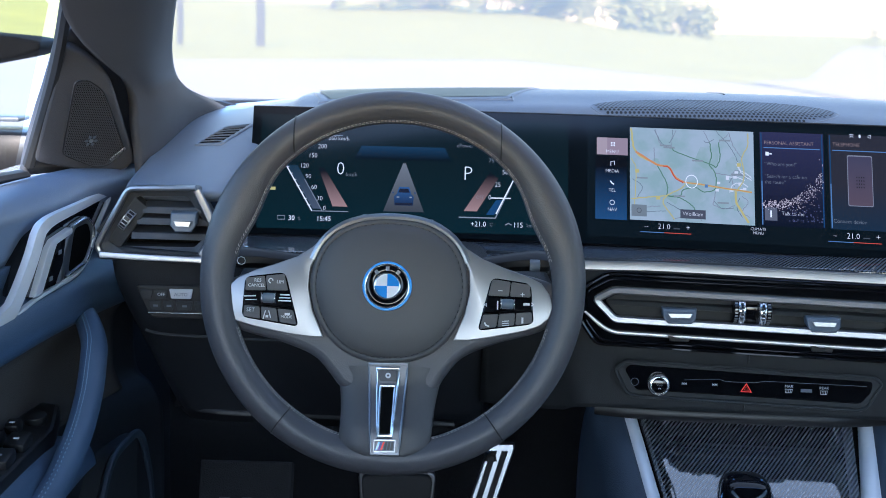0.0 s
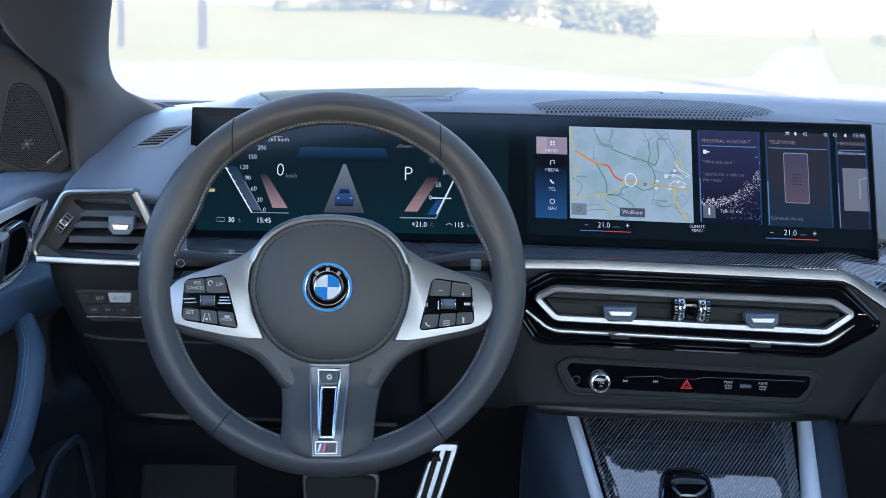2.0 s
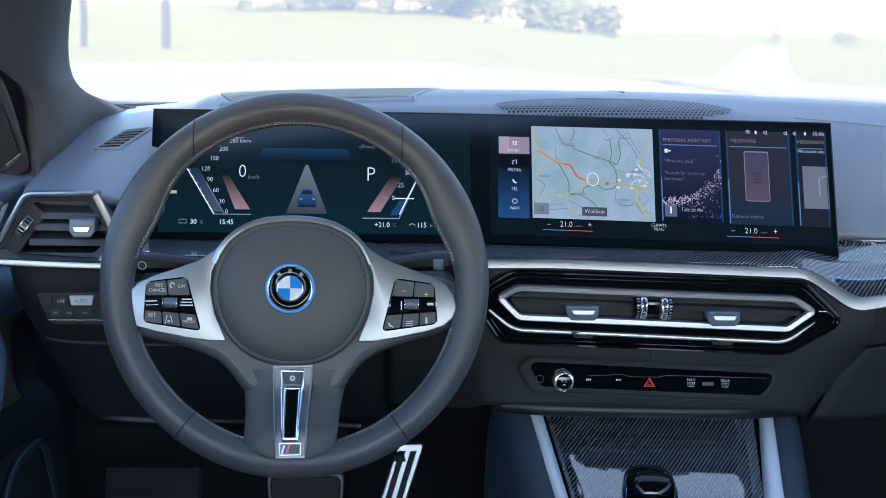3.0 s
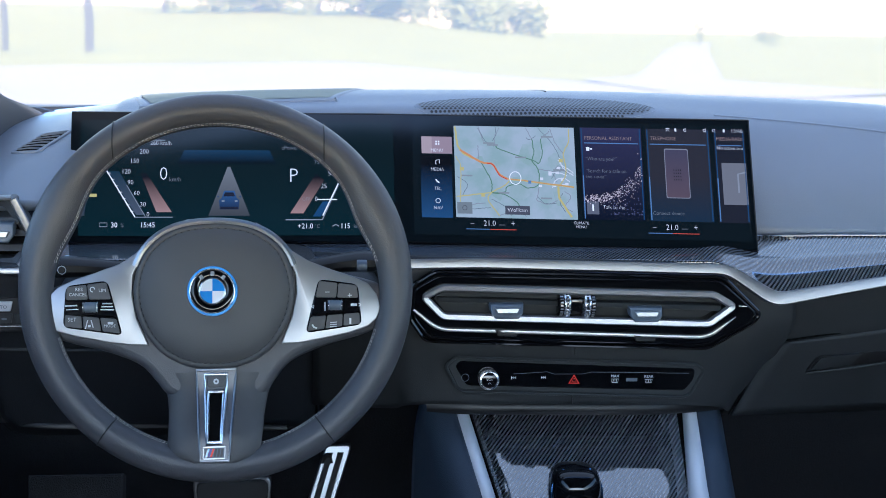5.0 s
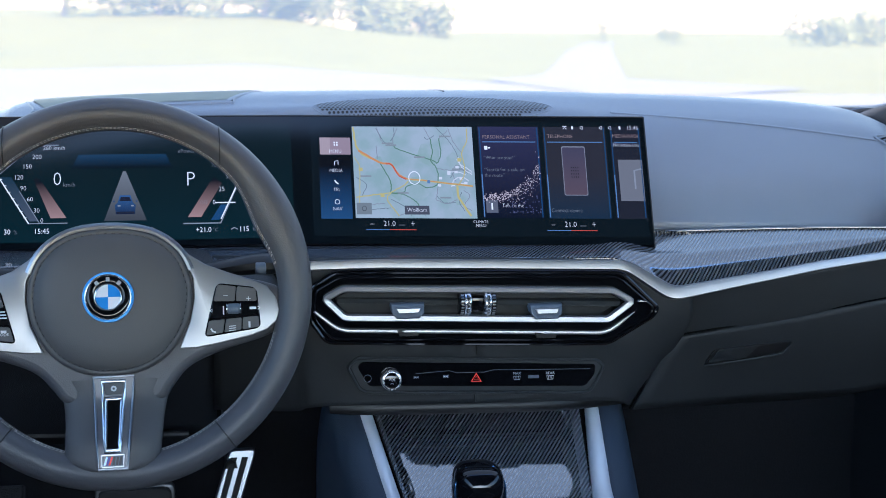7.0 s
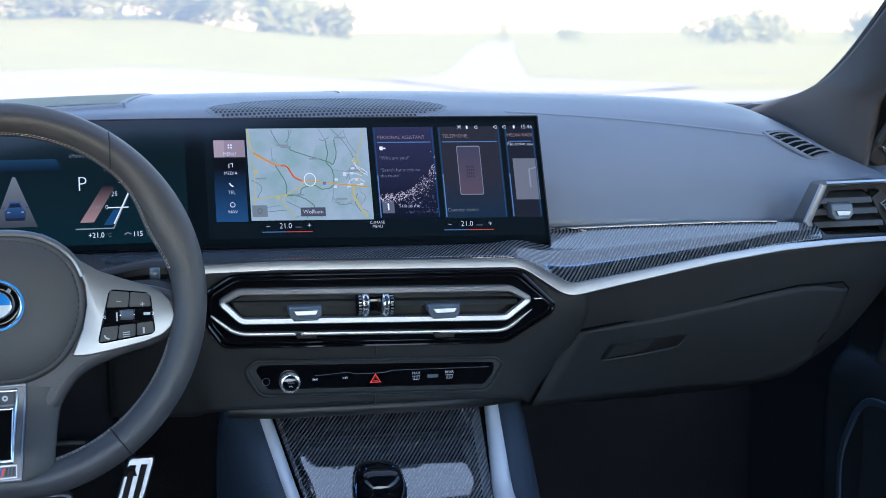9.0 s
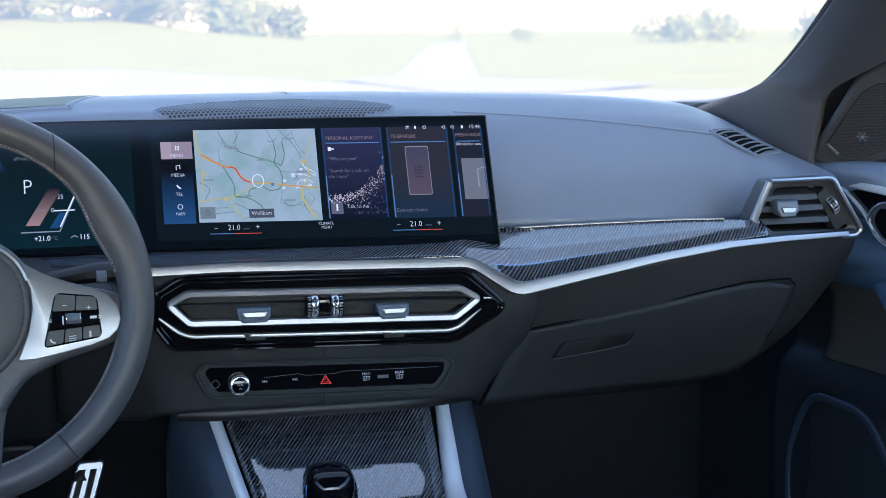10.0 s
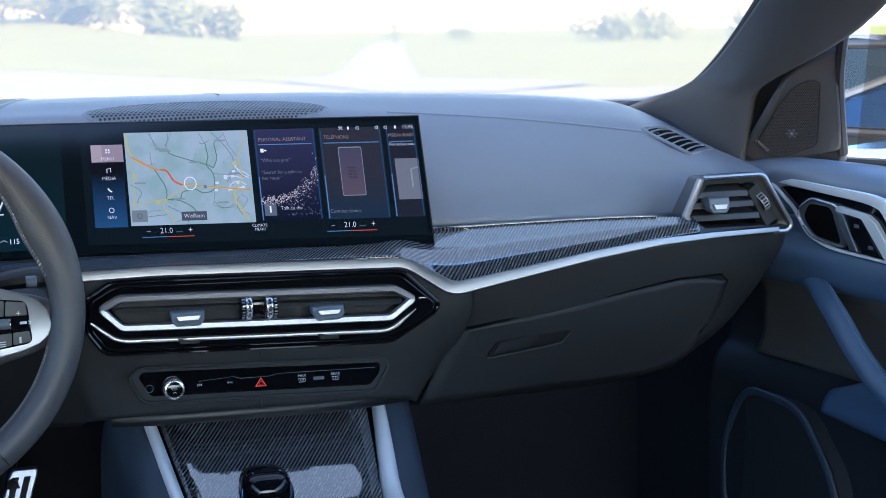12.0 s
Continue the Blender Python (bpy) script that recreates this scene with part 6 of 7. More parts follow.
part("lid", loft([[gp[3] + Vector((0.002, -0.001, -0.001)), gp[1] + Vector((0.003, -0.001, 0)), gp[0] + Vector((0.003, -0.001, 0))], [(0.3528, 1.4356, 0.7886), (0.345, 1.4560, 0.7400), (0.335, 1.4880, 0.6860)], [(0.4907, 1.4274, 0.8122), (0.485, 1.4460, 0.7600), (0.475, 1.4860, 0.6900)], [gp[7] + Vector((-0.002, -0.001, 0)), gp[8] + Vector((-0.002, -0.001, 0)), gp[9] + Vector((-0.002, 0.010, -0.02))]], 24, 14), PLASTIC, gb, thick=0.004)
hp = [(0.2630, 0.7345), (0.2733, 0.7540), (0.3606, 0.7607), (0.3530, 0.7466)]
gy = lambda z: 1.4430 + (0.765 - z) * 0.50
part("handle_recess", slab([Vector((p.x, gy(p.z) - 0.006, p.z)) for p in rounded([Vector((x, 0, z)) for x, z in hp], 0.005, 4)], (0, 0.006, 0), 0.001), BLACK, gb)
part("handle", slab([Vector((p.x, gy(p.z) - 0.009, p.z)) for p in rounded([Vector((x, 0, z)) for x, z in ((0.2760, 0.7530), (0.3225, 0.7585), (0.3100, 0.7420), (0.2680, 0.7370))], 0.003, 4)], (0, 0.006, 0), 0.0016), PLASTIC, gb, "flat dark pull handle")
part("handle_lip", sweep([Vector((x, gy(z) - 0.007, z)) for x, z in ((0.2640, 0.7335), (0.3191, 0.7400), (0.3530, 0.7456), (0.3610, 0.7600))], oval(0.0014, 0.0014, 6), (0, -1, 0.3)), PLASTIC, gb)

# ---- centre console ----
con = thing("centre_console", (0.01, 1.2, 0.30), "centre console with lacquered carbon tray, silver rails and leather sides", "centre console")
tray = lambda y: 0.688 + (y - 1.5) * 0.80 if y > 1.39 else 0.600 + (y - 1.39) * 0.30
ys = (1.515, 1.49, 1.46, 1.43, 1.40, 1.375, 1.33, 1.28, 1.15, 0.95, 0.70)
part("tray", woven(loft([[(-0.100 + min(1.5 - y, 0.11) * 0.22, y, tray(y)), (0.012, y, tray(y)), (0.132 - min(1.5 - y, 0.11) * 0.10, y, tray(y))] for y in ys], 50, 9), 50, False), TRAY_CARBON, con, "glossy carbon fibre tray cover", thick=0.004)
part("tray_edge", sweep([(-0.09, 1.512, 0.6905), (0.12, 1.512, 0.6905)], oval(0.0008, 0.0008, 6), OUT), SATIN, con)
for s, x0, x1, k0, k1 in ((-1, -0.119, -0.106, 0.21, 0.22), (1, 0.160, 0.132, -0.03, -0.10)):
    rows = []
    for y in ys:
        d = min(1.5 - y, 0.11)
        a, b, z = x1 + k1 * d, x0 + k0 * d, tray(y)
        if s > 0:
            a, b = a + 0.011 - 0.08 * d, a + 0.021 + 0.01 * d
        rows.append([(a, y, z - 0.004), (a + (b - a) * 0.2, y, z + 0.008), (a + (b - a) * 0.7, y, z + 0.011), (b, y, z + 0.004)])
    part("rail_gap", loft([[(x1 + k1 * min(1.5 - y, 0.11) - s * 0.006, y, tray(y) - 0.005), (x1 + k1 * min(1.5 - y, 0.11) + s * 0.014, y, tray(y) - 0.003)] for y in ys], 30, 3), VOID, con, thick=0.002)
    part("rail", loft(rows, 30, 10), RAIL, con, "satin silver side rail", thick=0.003)
    rows = []
    for y in ys:
        d = min(1.5 - y, 0.11)
        b, z = (x0 + k0 * d if s < 0 else x1 + k1 * d + 0.021 + 0.01 * d), tray(y)
        rows.append([(b, y, z + 0.003), (b + s * 0.006, y, z + 0.009), (b + s * 0.022, y, z + 0.002), (b + s * 0.032, y, z - 0.03), (b + s * 0.036, y, z - 0.12), (b + s * 0.036, y, 0.26)])
    part("side_pad", loft(rows, 26, 22), DARK_LEATHER, con, "blue-grey leather side with a double seam", thick=0.004)
    bm = bmesh.new()
    for off in (0.0145, 0.0185):
        for k in range(70):
            y = 1.49 - 0.006 * k
            d = min(1.5 - y, 0.11)
            block(((x0 + k0 * d if s < 0 else x1 + k1 * d + 0.021 + 0.01 * d) + s * off, y, tray(y) + (0.0098 if off < 0.016 else 0.0085)), (0.0007, 0.0036, 0.0007), 0, Matrix.Rotation(0.4, 4, "X"), bm)
    tagged(part("stitching", bm, BLUETHREAD, con), kind="stuff")
part("front_well", block((0.01, 1.56, 0.60), (0.28, 0.06, 0.26), 0.01), BLACK, con)

gear = thing("gear_selector", (-0.02, 1.30, 0.59), "gloss black gear selector knob with blue-tinted chrome edges", "gear selector")
gx, gy0 = -0.0215, 1.305
rows = []
for z, w, d, c in ((0.585, 0.020, 0.026, 0.004), (0.62, 0.021, 0.028, 0.004), (0.645, 0.0245, 0.031, 0.002), (0.662, 0.0250, 0.030, 0.0), (0.674, 0.0225, 0.026, 0.0), (0.680, 0.016, 0.018, 0.001), (0.682, 0.002, 0.002, 0.002)):
    rows.append([(gx + w * math.copysign(abs(math.cos(a)) ** 0.7, math.cos(a)), gy0 + c + d * math.copysign(abs(math.sin(a)) ** 0.8, math.sin(a)), z) for a in [2 * math.pi * k / 16 for k in range(16)]])
part("knob", loft(rows, 28, 40, True), PIANO, gear, "gloss black faceted knob", angle=70)
for s in (-1, 1):
    part("edge", sweep(spline([(gx + s * 0.0205, gy0 - 0.012, 0.590), (gx + s * 0.0235, gy0 - 0.013, 0.640), (gx + s * 0.0232, gy0 - 0.010, 0.664), (gx + s * 0.012, gy0 - 0.008, 0.680)], 12), oval(0.0022, 0.0022, 8), (0, -1, 0.3)), material("blue_chrome", (0.12, 0.24, 0.42), 0.2, metal=1.0), gear)
part("face", slab([Vector((gx + x, gy0 - 0.0275 + (z - 0.62) * 0.12, z)) for x, z in ((-0.012, 0.662), (0.012, 0.662), (0.014, 0.625), (-0.014, 0.625))], (0, 0.006, 0), 0.001), PIANO, gear)
part("collar", drum((gx, gy0, 0.592), (0, 0.3, 1), 0.034, 0.012, 32, 0.003), CHROME, gear)

# ---- pedals and footwell ----
ap = thing("accelerator_pedal", (-0.255, 1.72, 0.50), "steel accelerator pedal with black rubber strips", "pedal", "pedals")
q = lambda u, v, off=0.0: Vector((-0.267 + 0.026 * v + u * 0.042, 1.70 + 0.02 * v - off, 0.490 + 0.092 * v))
part("plate", slab([q(p.x, p.y) for p in rounded([Vector((x, y, 0)) for x, y in ((-0.35, 0.0), (0.45, 0.0), (0.55, 1.0), (-0.25, 1.0))], 0.12, 4)], (0, 0.008, 0), 0.002), STEEL, ap)
for u in (-0.1, 0.22):
    part("rubber_strip", slab([q(u - 0.09, 0.0, 0.003), q(u + 0.09, 0.0, 0.003), q(u + 0.13, 0.9, 0.003), q(u - 0.05, 0.9, 0.003)], (0, 0.004, 0), 0.001), RUBBER, ap)
part("arm", sweep([(-0.25, 1.715, 0.56), (-0.25, 1.80, 0.58), (-0.25, 1.96, 0.60)], oval(0.012, 0.008, 8), (1, 0, 0)), BLACK, ap)
bp = thing("brake_pedal", (-0.367, 1.70, 0.50), "black brake pedal with a rubber pad", "pedal", "pedals")
part("pad", slab([Vector((p.x, 1.695, p.z)) for p in rounded([Vector((x, 0, z)) for x, z in ((-0.412, 0.545), (-0.322, 0.545), (-0.328, 0.475), (-0.406, 0.475))], 0.012, 4)], (0, 0.01, 0.002), 0.002), RUBBER, bp)
part("frame", slab([Vector((p.x, 1.700, p.z)) for p in rounded([Vector((x, 0, z)) for x, z in ((-0.416, 0.549), (-0.318, 0.549), (-0.324, 0.471), (-0.410, 0.471))], 0.012, 4)], (0, 0.008, 0.002), 0.002), STEEL, bp)
part("arm", sweep([(-0.367, 1.71, 0.54), (-0.367, 1.80, 0.62), (-0.367, 1.96, 0.72)], oval(0.012, 0.008, 8), (0, -1, 0)), BLACK, bp)
fr = thing("footrest", (-0.54, 1.65, 0.45), "dark footrest with metal strips painted dim grey as in shade", "footrest")
part("plate", slab([(-0.60, 1.63, 0.58), (-0.49, 1.63, 0.58), (-0.49, 1.57, 0.42), (-0.60, 1.57, 0.42)], (0, 0.02, -0.01), 0.004), CARPET, fr)
# metal strips in dull grey: the footwell's shade is in their colour
for x in (-0.569, -0.542, -0.513):
    part("strip", slab([(x - 0.006, 1.611, 0.540), (x + 0.006, 1.611, 0.540), (x + 0.006, 1.566, 0.42), (x - 0.006, 1.566, 0.42)], (0, 0.006, -0.002), 0.002), COVER, fr)

# ---- doors ----
def door(s):
    d = thing("car_door", (s * 0.74, 1.0, 0.30), "closed car door lined in blue-grey leather with silver trim", "car door", "front doors")
    xo = ((1.63, 0.664), (1.57, 0.680), (1.50, 0.694), (1.42, 0.706), (1.30, 0.718), (1.05, 0.732), (0.5, 0.742), (-0.83, 0.742))
    side_prof = ((0.070, 0.935), (0.040, 0.944), (0.012, 0.941), (-0.002, 0.930), (-0.003, 0.912), (0.006, 0.893), (0.012, 0.865), (0.008, 0.838), (-0.012, 0.822), (-0.016, 0.805), (-0.006, 0.790), (0.012, 0.782), (0.020, 0.74), (0.016, 0.69), (-0.004, 0.665), (-0.014, 0.630), (-0.014, 0.50), (-0.006, 0.30))
    part("panel", loft([[(s * (x + dx + (0.022 * max(0.0, z - 0.905) / 0.036 if y < 1.45 and dx < 0.03 else 0)), y, z - 0.010 * max(0.0, z - 0.90) / 0.044) for dx, z in side_prof[:7]] for y, x in xo], 60, 28), LEATHER, d, "blue-grey leather door lining", thick=0.006)
    part("shoulder_roll", loft([[(s * (x + dx + (0.022 * max(0.0, z - 0.905) / 0.036 if y < 1.45 and dx < 0.03 else 0)), y, z - 0.010 * max(0.0, z - 0.90) / 0.044) for dx, z in side_prof[6:12]] for y, x in xo], 60, 28), NAVY_LEATHER, d, "deep blue leather roll under the trim", thick=0.006)
    part("lower_lining", loft([[(s * (x + dx), y, z) for dx, z in side_prof[11:]] for y, x in xo], 60, 26), LINING, d, "dark lower door lining", thick=0.006)
    part("fabric_insert", loft([[(s * (x + dx - 0.007), y, z) for dx, z in ((0.004, 0.786), (0.0175, 0.768), (0.0195, 0.74), (0.0185, 0.705), (0.008, 0.680))] for y, x in xo[1:]], 40, 14), FABRIC, d, "brown-grey knitted insert", thick=0.003)
    on = lambda y, z, off=0.0: Vector((s * (0.690 + (1.54 - y) * 0.075 - off), y, z))
    top = [on(y, z, 0.002) for y, z in ((1.585, 0.911), (1.563, 0.9100), (1.457, 0.9050), (1.380, 0.9020), (1.350, 0.8985), (1.334, 0.8920), (1.312, 0.8700), (1.271, 0.8390), (1.244, 0.8300), (1.15, 0.8180))]
    part("silver_trim", sweep(spline(top, 60), crown(0.0068, 0.003, 0.15), (-s, -0.35, 0.05), size=[0.45 + 0.75 * min(1, i / 34) for i in range(60)]), RAIL, d, "bent satin silver trim strip")
    low = [on(y, z, 0.003) for y, z in ((1.548, 0.9020), (1.524, 0.8880), (1.502, 0.8740), (1.477, 0.8500), (1.455, 0.8410), (1.420, 0.8350), (1.325, 0.8320), (1.24, 0.8230))]
    part("lower_trim", sweep(spline(low, 40), crown(0.0020, 0.002), (-s, -0.35, 0.05)), RAIL, d)
    well = [on(y, z, 0.000) for y, z in ((1.548, 0.902), (1.457, 0.900), (1.370, 0.896), (1.340, 0.888), (1.312, 0.866), (1.280, 0.842), (1.325, 0.832), (1.420, 0.835), (1.477, 0.850), (1.502, 0.874))]
    part("handle_surround", slab(rounded(well, 0.006, 3), (s * 0.030, 0, 0)), PIANO, d, "gloss black opener surround")
    cup = [on(p.y, p.z, 0.0035) for p in rounded([Vector((0, y, z)) for y, z in ((1.432, 0.8845), (1.474, 0.8850), (1.484, 0.8670), (1.460, 0.8470), (1.410, 0.8420))], 0.009, 6)]
    # flat black plate, the recess's shade put into its colour
    part("handle_cup", slab(cup, (s * 0.006, 0, 0)), VOID, d, "flat hand recess with its shade painted black")
    ring_ = [on(p.y, p.z, 0.003) for p in rounded([Vector((0, y, z)) for y, z in ((1.419, 0.8880), (1.470, 0.8920), (1.492, 0.8790), (1.494, 0.8640), (1.466, 0.8435), (1.403, 0.8385))], 0.009, 5)]
    part("handle_ring", holed(ring_, cup, (s * 0.006, 0, 0)), SATIN, d, "satin chrome cup of the door opener")
    part("ring_edge", sweep(ring_[2:26], crown(0.0015, 0.0018), (-s, -0.3, 0)), CHROME, d)
    lever = [on(p.y, p.z, 0.006) for p in rounded([Vector((0, y, z)) for y, z in ((1.419, 0.8880), (1.364, 0.8830), (1.350, 0.8760), (1.311, 0.8350), (1.332, 0.8350), (1.374, 0.8770), (1.421, 0.8815))], 0.003, 3)]
    part("lever", slab(lever, (s * 0.010, 0, 0), 0.0015), RAIL, d, "satin silver opener lever")
    part("lever_bar", slab([on(y, z, 0.005) for y, z in ((1.424, 0.882), (1.408, 0.880), (1.378, 0.837), (1.395, 0.838))], (s * 0.008, 0, 0), 0.002), SATIN, d)
    keys = part("lock_keys", slab([on(y, z, 0.0055) for y, z in ((1.400, 0.879), (1.376, 0.877), (1.338, 0.838), (1.368, 0.837), (1.390, 0.855))], (s * 0.006, 0, 0), 0.0008), PIANO, d, "black locking key strip")
    for y, z in ((1.382, 0.868), (1.356, 0.846)):
        part("key_mark", slab([on(y + a, z + b, 0.0062) for a, b in ((0.004, 0.002), (-0.004, 0.002), (-0.005, -0.002), (0.003, -0.002))], (s * 0.0008, 0, 0)), GREYTAB, keys)
    pull = [(s * x, y, z) for x, y, z in ((0.722, 1.505, 0.776), (0.7103, 1.4934, 0.7858), (0.691, 1.453, 0.7905), (0.666, 1.389, 0.779), (0.657, 1.352, 0.765), (0.652, 1.308, 0.737), (0.653, 1.256, 0.706), (0.662, 1.18, 0.674), (0.69, 1.08, 0.660))]
    part("pull_handle", sweep(spline(pull, 40), oval(0.0135, 0.011, 14), (-s * 0.6, -1, 0.4), size=[0.7 + 0.3 * min(1, i / 8) for i in range(40)]), NAVY_LEATHER, d, "padded leather pull handle with a seam")
    bm = bmesh.new()
    pp = spline(pull, 110)
    for i in range(6, 100):
        t = (pp[i + 1] - pp[i - 1]).normalized()
        f = Vector((-s * 0.6, -1, 0.4))
        f = (f - t * f.dot(t)).normalized()
        side_v = t.cross(f)
        for k in (0.55, 0.75):
            c = pp[i] + f * (0.0112 * math.sqrt(1 - k * k)) + side_v * (0.0137 * k * -s) * (0.7 + 0.3 * min(1, i / 22))
            block(c, (0.0024, 0.0007, 0.0007), 0, t.to_track_quat("X", "Z").to_matrix().to_4x4(), bm)
    tagged(part("stitching", bm, BLUETHREAD, d), kind="stuff")
    rest = [[(s * 0.745, y, 0.700), (s * 0.715, y, 0.705 + k), (s * 0.680, y, 0.700 + k), (s * 0.668, y, 0.680 + k), (s * 0.675, y, 0.640), (s * 0.72, y, 0.62)] for y, k in ((1.40, -0.03), (1.33, -0.01), (1.20, 0.0), (0.9, 0.0), (0.3, 0.0))]
    part("armrest", loft(rest, 24, 20), NAVY_LEATHER, d, "leather armrest", thick=0.004)
    if s < 0:
        pod = part("switch_plate", slab([Vector((x, y, 0.712)) for x, y in ((-0.735, 1.40), (-0.700, 1.385), (-0.682, 1.30), (-0.682, 1.12), (-0.735, 1.12))], (0, 0, -0.02), 0.004), BLACK, d, "black window switch plate")
        for x, y, w, l in ((-0.721, 1.235, 0.020, 0.030), (-0.697, 1.235, 0.020, 0.030), (-0.721, 1.185, 0.020, 0.030), (-0.697, 1.185, 0.020, 0.030), (-0.716, 1.285, 0.014, 0.018)):
            part("window_switch", block((x, y, 0.716), (w, l, 0.012), 0.003, Matrix.Rotation(0.15, 4, "X")), BLACK, pod)
            part("switch_mark", block((x, y - 0.004, 0.7224), (0.005, 0.003, 0.0006), 0, Matrix.Rotation(0.15, 4, "X")), WHITE, pod)
        part("mirror_knob", drum((-0.704, 1.315, 0.716), (0, -0.2, 1), 0.011, 0.010, 24, 0.002), BLACK, pod)
    pocket = rounded([Vector((s * (0.652 + (1.62 - y) * 0.05), y, z)) for y, z in ((1.555, 0.640), (1.435, 0.640), (1.36, 0.56), (1.36, 0.46), (1.60, 0.46), (1.60, 0.56))], 0.035, 6)
    part("pocket", slab([p + Vector((s * 0.006, 0, 0)) for p in pocket], (s * 0.02, 0, 0)), PLASTIC, d, "dark door pocket")
    part("pocket_rim", sweep(pocket, oval(0.005, 0.004, 8), (-s, -0.2, 0), True), DARK_LEATHER, d)
    # mirror triangle with loudspeaker grille
    tri = [Vector((s * x, y, z)) for x, y, z in ((0.705, 1.441, 1.071), (0.690, 1.465, 1.060), (0.674, 1.495, 1.042), (0.671, 1.515, 1.022), (0.666, 1.591, 0.939), (0.678, 1.590, 0.928), (0.705, 1.567, 0.926), (0.756, 1.503, 0.944))]
    nrm = Vector((-s * 0.5811, -0.6164, -0.5314)).normalized()
    front_edge = spline([(s * x, y, z) for x, y, z in ((0.668, 1.69, 0.930), (0.664, 1.66, 0.965), (0.664, 1.64, 1.000), (0.664, 1.59, 1.040), (0.645, 1.44, 1.114))], 12)
    rear_edge = spline([(s * x, y, z) for x, y, z in ((0.770, 1.515, 0.930), (0.762, 1.508, 0.960), (0.745, 1.488, 1.000), (0.728, 1.468, 1.035), (0.706, 1.442, 1.085))], 12)
    part("corner_backing", sheet([[p.lerp(q, f) + Vector((s * b, b, 0)) for p, q in zip(front_edge, rear_edge)] for f, b in ((0.0, 0.0), (0.3, 0.012), (0.65, 0.015), (1.0, 0.008))]), PILLAR, d, thick=0.008)
    cover_ = part("mirror_triangle", slab(rounded(tri, 0.010, 4), -nrm * 0.02, 0.004, 3), PILLAR, d, "dark triangular window corner cover")
    g = [Vector((s * x, y, z)) for x, y, z in ((0.704, 1.475, 1.034), (0.693, 1.485, 1.035), (0.683, 1.504, 1.024), (0.680, 1.521, 1.007), (0.675, 1.571, 0.954), (0.695, 1.567, 0.937), (0.706, 1.557, 0.936), (0.731, 1.519, 0.953))]
    gr = rounded(g, 0.008, 5)
    gc = sum(gr, Vector()) / len(gr)
    gr = [p - nrm * (p - gc).dot(nrm) for p in gr]
    field = part("speaker_grille", slab([p + nrm * 0.003 for p in gr], nrm * -0.012, 0.0002), PILLAR, d, "fine perforated loudspeaker grille")
    part("grille_edge", sweep([p + nrm * 0.003 for p in gr], oval(0.0008, 0.0008, 6), tuple(nrm), True), BLACK, d)
    ux = Vector((0, 0, 1)).cross(nrm).normalized()
    uz = nrm.cross(ux)
    poly = [((p - gc).dot(ux), (p - gc).dot(uz)) for p in gr]

    def within(a, b):
        c = False
        for (x1, y1), (x2, y2) in zip(poly, poly[1:] + poly[:1]):
            if (y1 > b) != (y2 > b) and a < (x2 - x1) * (b - y1) / (y2 - y1) + x1:
                c = not c
        return c

    bm = bmesh.new()
    base = gc + nrm * 0.0036
    for i in range(-24, 25):
        for j in range(-28, 29):
            a, b = i * 0.0026 + (j % 2) * 0.0013, j * 0.0022
            if within(a * 1.05, b * 1.05):
                c = base + ux * a + uz * b
                bm.faces.new([bm.verts.new(c + (ux * math.cos(k * 1.0472) + uz * math.sin(k * 1.0472)) * 0.00075) for k in range(6)])
    tagged(part("perforation", bm, VOID, field), kind="stuff")
    for k in range(6):
        a = k * 1.0472
        part("tweeter_petal", slab([base + nrm * 0.0006 + uz * -0.020 + (ux * math.cos(a + e) + uz * math.sin(a + e)) * r for e, r in ((0, 0.0025), (-0.35, 0.0055), (0, 0.0085), (0.35, 0.0055))], -nrm * 0.0008, 0.0002), GREYTAB, field)
    part("tweeter_hub", drum(base + uz * -0.020, tuple(nrm), 0.0024, 0.002, 16, 0.0005), SATIN, field)
    p0, p1 = (q - nrm * ((q - gc).dot(nrm) - 0.0055) + Vector((0, 0, 0.006)) for q in (g[4], g[5]))
    part("name_bar", sweep([p0.lerp(p1, 0.05), p0.lerp(p1, 0.85)], crown(0.0024, 0.0010), tuple(nrm)), SATIN, d, "plain grey name bar")
    part("window_seal", sweep(spline([(s * 0.688, 1.398, 1.125), (s * 0.709, 1.440, 1.070), (s * 0.730, 1.474, 1.02), (s * 0.764, 1.512, 0.940)], 14), oval(0.0065, 0.007, 8), (-s, -0.5, 0)), RUBBER, d)
    part("sill_seal", sweep([(s * 0.770, 1.50, 0.930), (s * 0.772, 1.42, 0.934), (s * 0.772, 1.2, 0.940), (s * 0.78, 0.5, 0.942), (s * 0.78, -0.8, 0.942)], oval(0.012, 0.006, 8), (0, 0, 1)), RUBBER, d)
    w = part("window_pane", sheet([[(s * 0.775, 1.50, 0.94), (s * 0.785, 0.9, 0.94), (s * 0.785, -0.8, 0.94)], [(s * 0.70, 1.37, 1.11), (s * 0.67, 0.9, 1.225), (s * 0.66, -0.8, 1.225)]]), SIDE_GLASS, d, "clear side window")
    w.visible_shadow = False
    part("outer_skin", sheet([[(s * 0.80, 1.75, 0.93), (s * 0.80, -0.85, 0.95)], [(s * 0.84, 1.75, 0.6), (s * 0.84, -0.85, 0.6)], [(s * 0.80, 1.75, 0.2), (s * 0.80, -0.85, 0.2)]]), PAINT, d, thick=0.01)
    part("roof_rail", sweep([(s * 0.695, 1.32, 1.150), (s * 0.675, 1.10, 1.235), (s * 0.675, 0.6, 1.265), (s * 0.67, 0.0, 1.265), (s * 0.66, -0.85, 1.24)], oval(0.075, 0.022, 10), (0, 0, 1)), PILLAR, d)
    return d


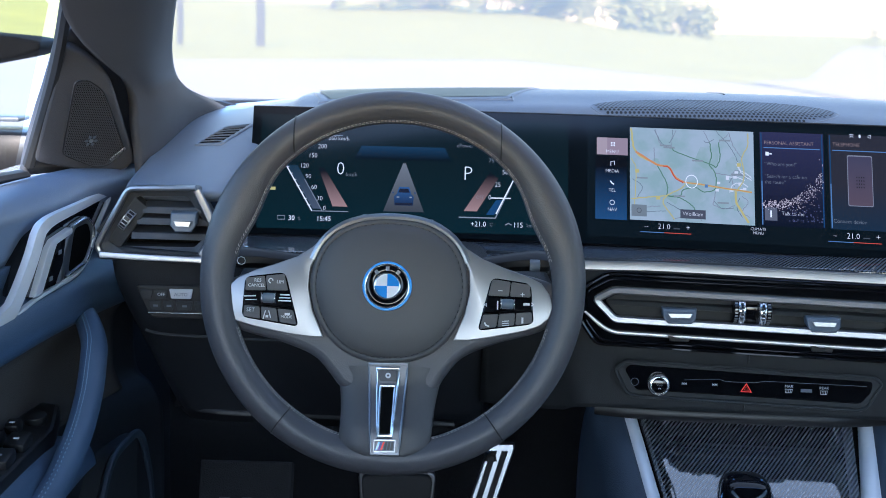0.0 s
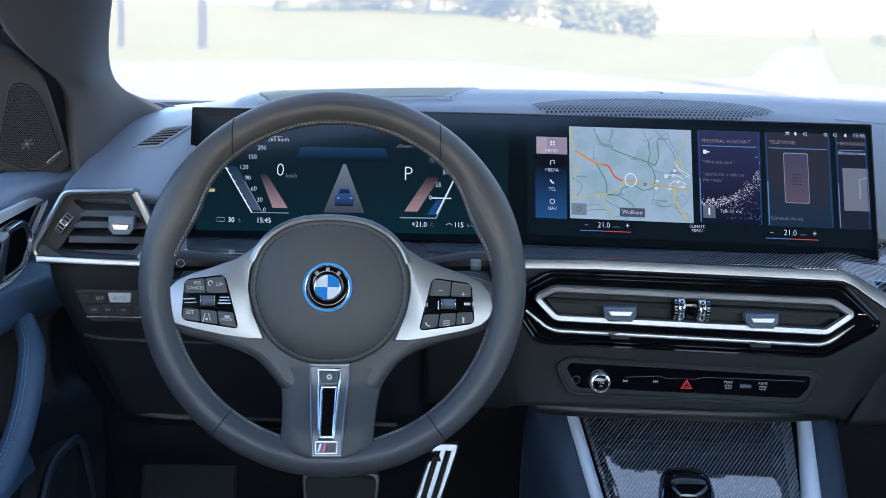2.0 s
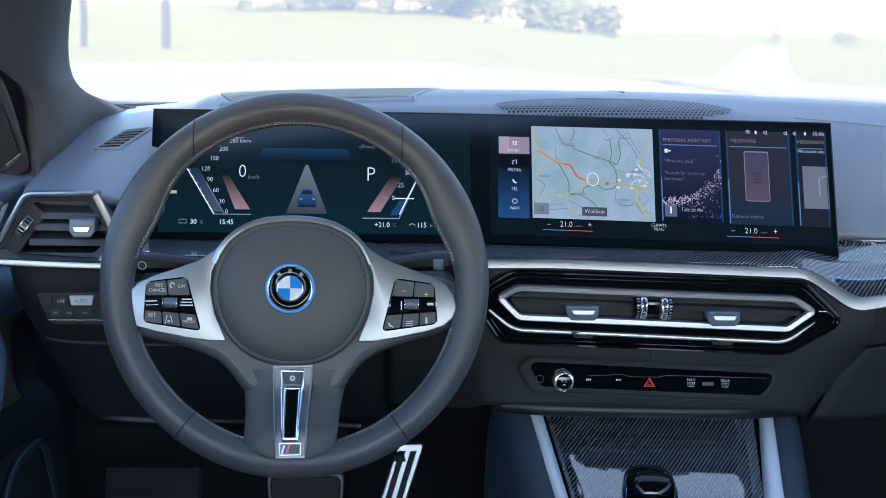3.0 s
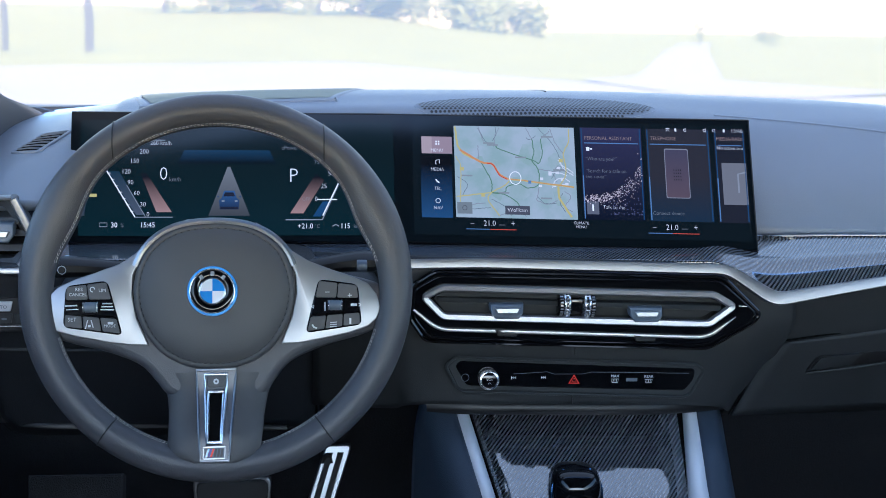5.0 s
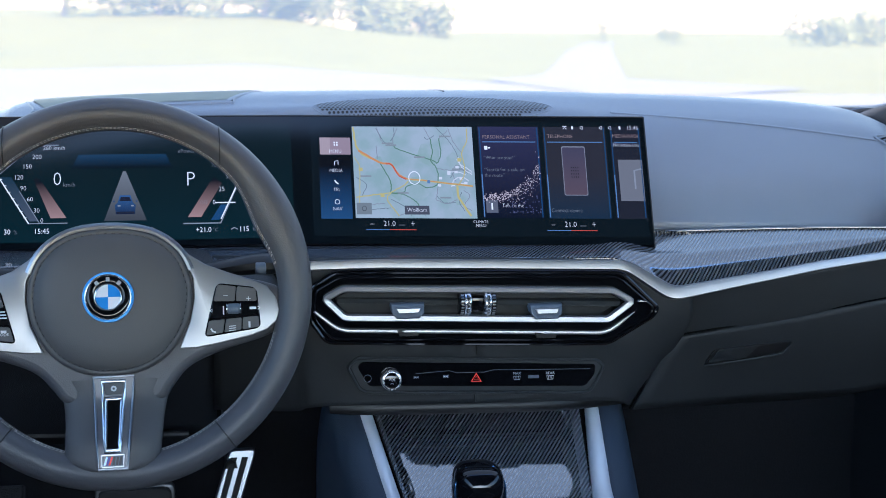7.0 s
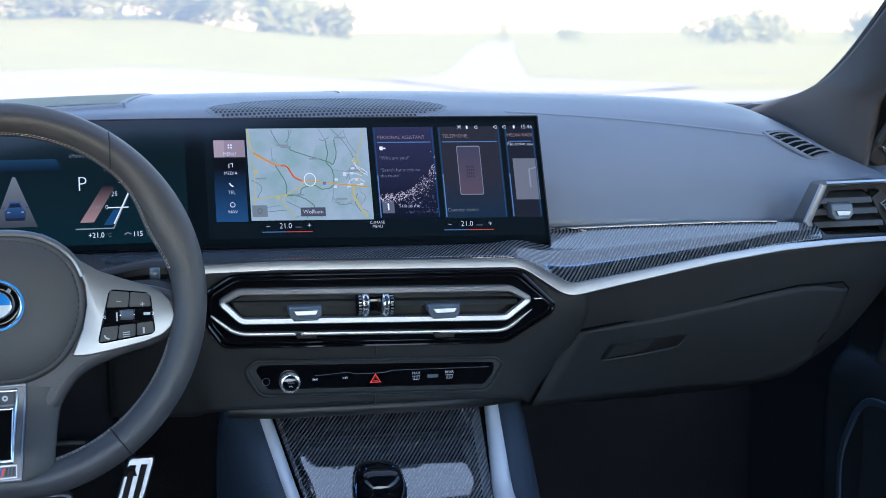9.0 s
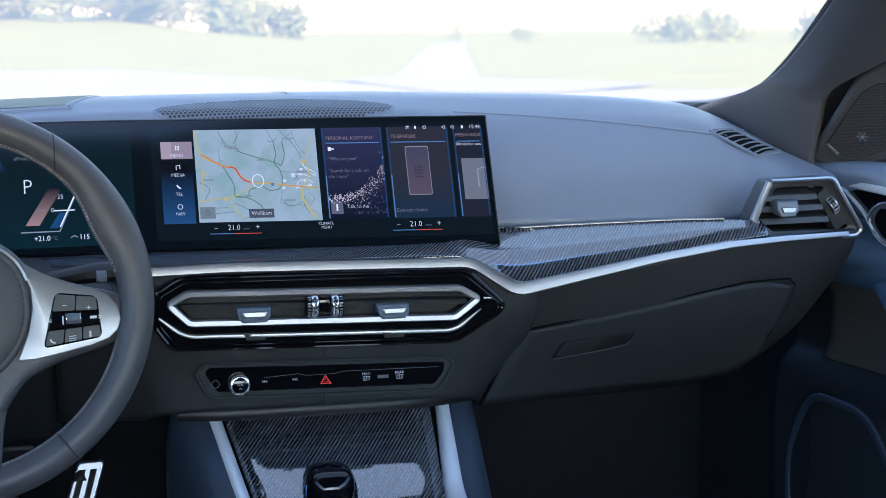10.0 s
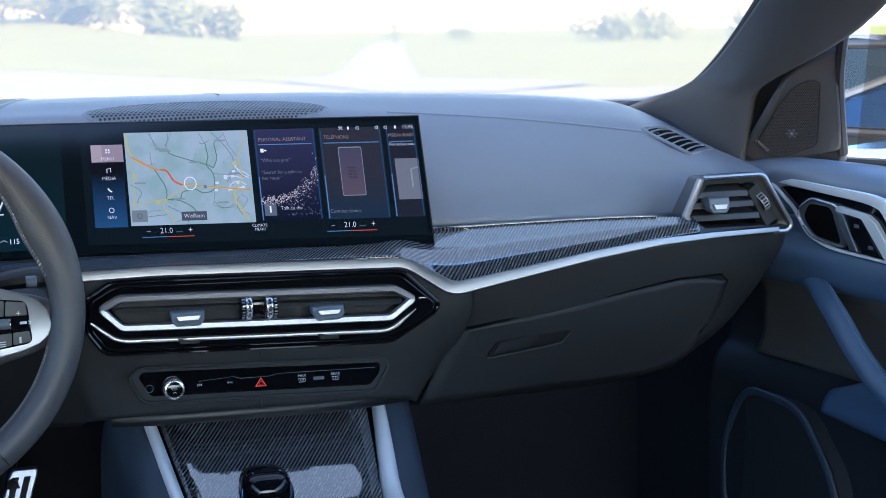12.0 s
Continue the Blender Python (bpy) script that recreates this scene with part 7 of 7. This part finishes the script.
for s in (-1, 1):
    door(s)
    kick = solo("wall_left" if s < 0 else "wall_right", block((s * 0.715, 1.81, 0.60), (0.03, 0.34, 0.74)), CARPET, "black footwell side lining", "wall", "structure")

# ---- outside mirrors ----
ml = thing("door_mirror", (-0.90, 1.85, 0.93), "black outside mirror seen through the driver's window", "door mirror", "door mirrors")
# the sun reaches this face, so its shade is painted in black
part("head", slab(rounded([Vector((x, 1.80, z)) for x, z in ((-1.06, 1.080), (-0.95, 1.077), (-0.860, 1.071), (-0.832, 1.066), (-0.832, 1.056), (-0.86, 1.046), (-0.95, 1.027), (-1.06, 1.010))], 0.006, 4), (0, 0.12, 0), 0.004, 3), VOID, ml, "mirror housing with its shade painted black")
part("foot", block((-0.88, 1.80, 0.930), (0.16, 0.12, 0.050), 0.012), BLACK, ml)
part("foot_line", block((-0.895, 1.84, 0.966), (0.06, 0.05, 0.006), 0.002), GREYTAB, ml)
mr = thing("door_mirror", (1.02, 1.82, 0.90), "dark blue outside mirror seen through the passenger's window", "door mirror", "door mirrors")
part("head", loft([[(0.942, y, 0.935 + k), (0.940, y, 1.0), (0.945, y, 1.072 - k), (1.05, y, 1.085 - k), (1.16, y, 1.07 - k), (1.18, y, 1.0), (1.15, y, 0.925 + k), (1.04, y, 0.918 + k)] for y, k in ((1.78, 0.0), (1.84, 0.004), (1.92, 0.03))], 12, 36, True), PAINT, mr, "dark blue painted mirror housing")
gn = Vector((-0.50, -0.865, -0.06)).normalized()
gu = gn.cross(Vector((0, 0, 1))).normalized() * -1
gv = gn.cross(gu)
gv = gv if gv.z > 0 else -gv
part("mirror_glass", slab(rounded([Vector((1.045, 1.748, 1.0)) + gu * a + gv * b for a, b in ((-0.10, 0.066), (0.10, 0.066), (0.115, 0.0), (0.09, -0.055), (-0.10, -0.045))], 0.02, 5), -gn * 0.01, 0.001), MIRROR, mr, "mirror glass")
part("glass_frame", sweep(rounded([Vector((1.045, 1.752, 1.0)) + gu * a + gv * b for a, b in ((-0.105, 0.071), (0.105, 0.071), (0.12, 0.0), (0.095, -0.062), (-0.105, -0.052))], 0.02, 5), crown(0.006, 0.006), tuple(gn), True), RUBBER, mr)
part("head_back", slab([Vector((x, 1.800, z)) for x, z in ((0.945, 1.07), (1.05, 1.08), (1.16, 1.07), (1.18, 1.0), (1.15, 0.93), (1.04, 0.92), (0.945, 0.94))], (0, 0.02, 0)), BLACK, mr)
part("foot", sweep([(0.80, 1.74, 0.93), (0.90, 1.80, 0.93), (1.0, 1.83, 0.935)], oval(0.025, 0.015, 10), (0, -1, 0)), PIANO, mr)
# the head stands close to the door
mr.location.x -= 0.075
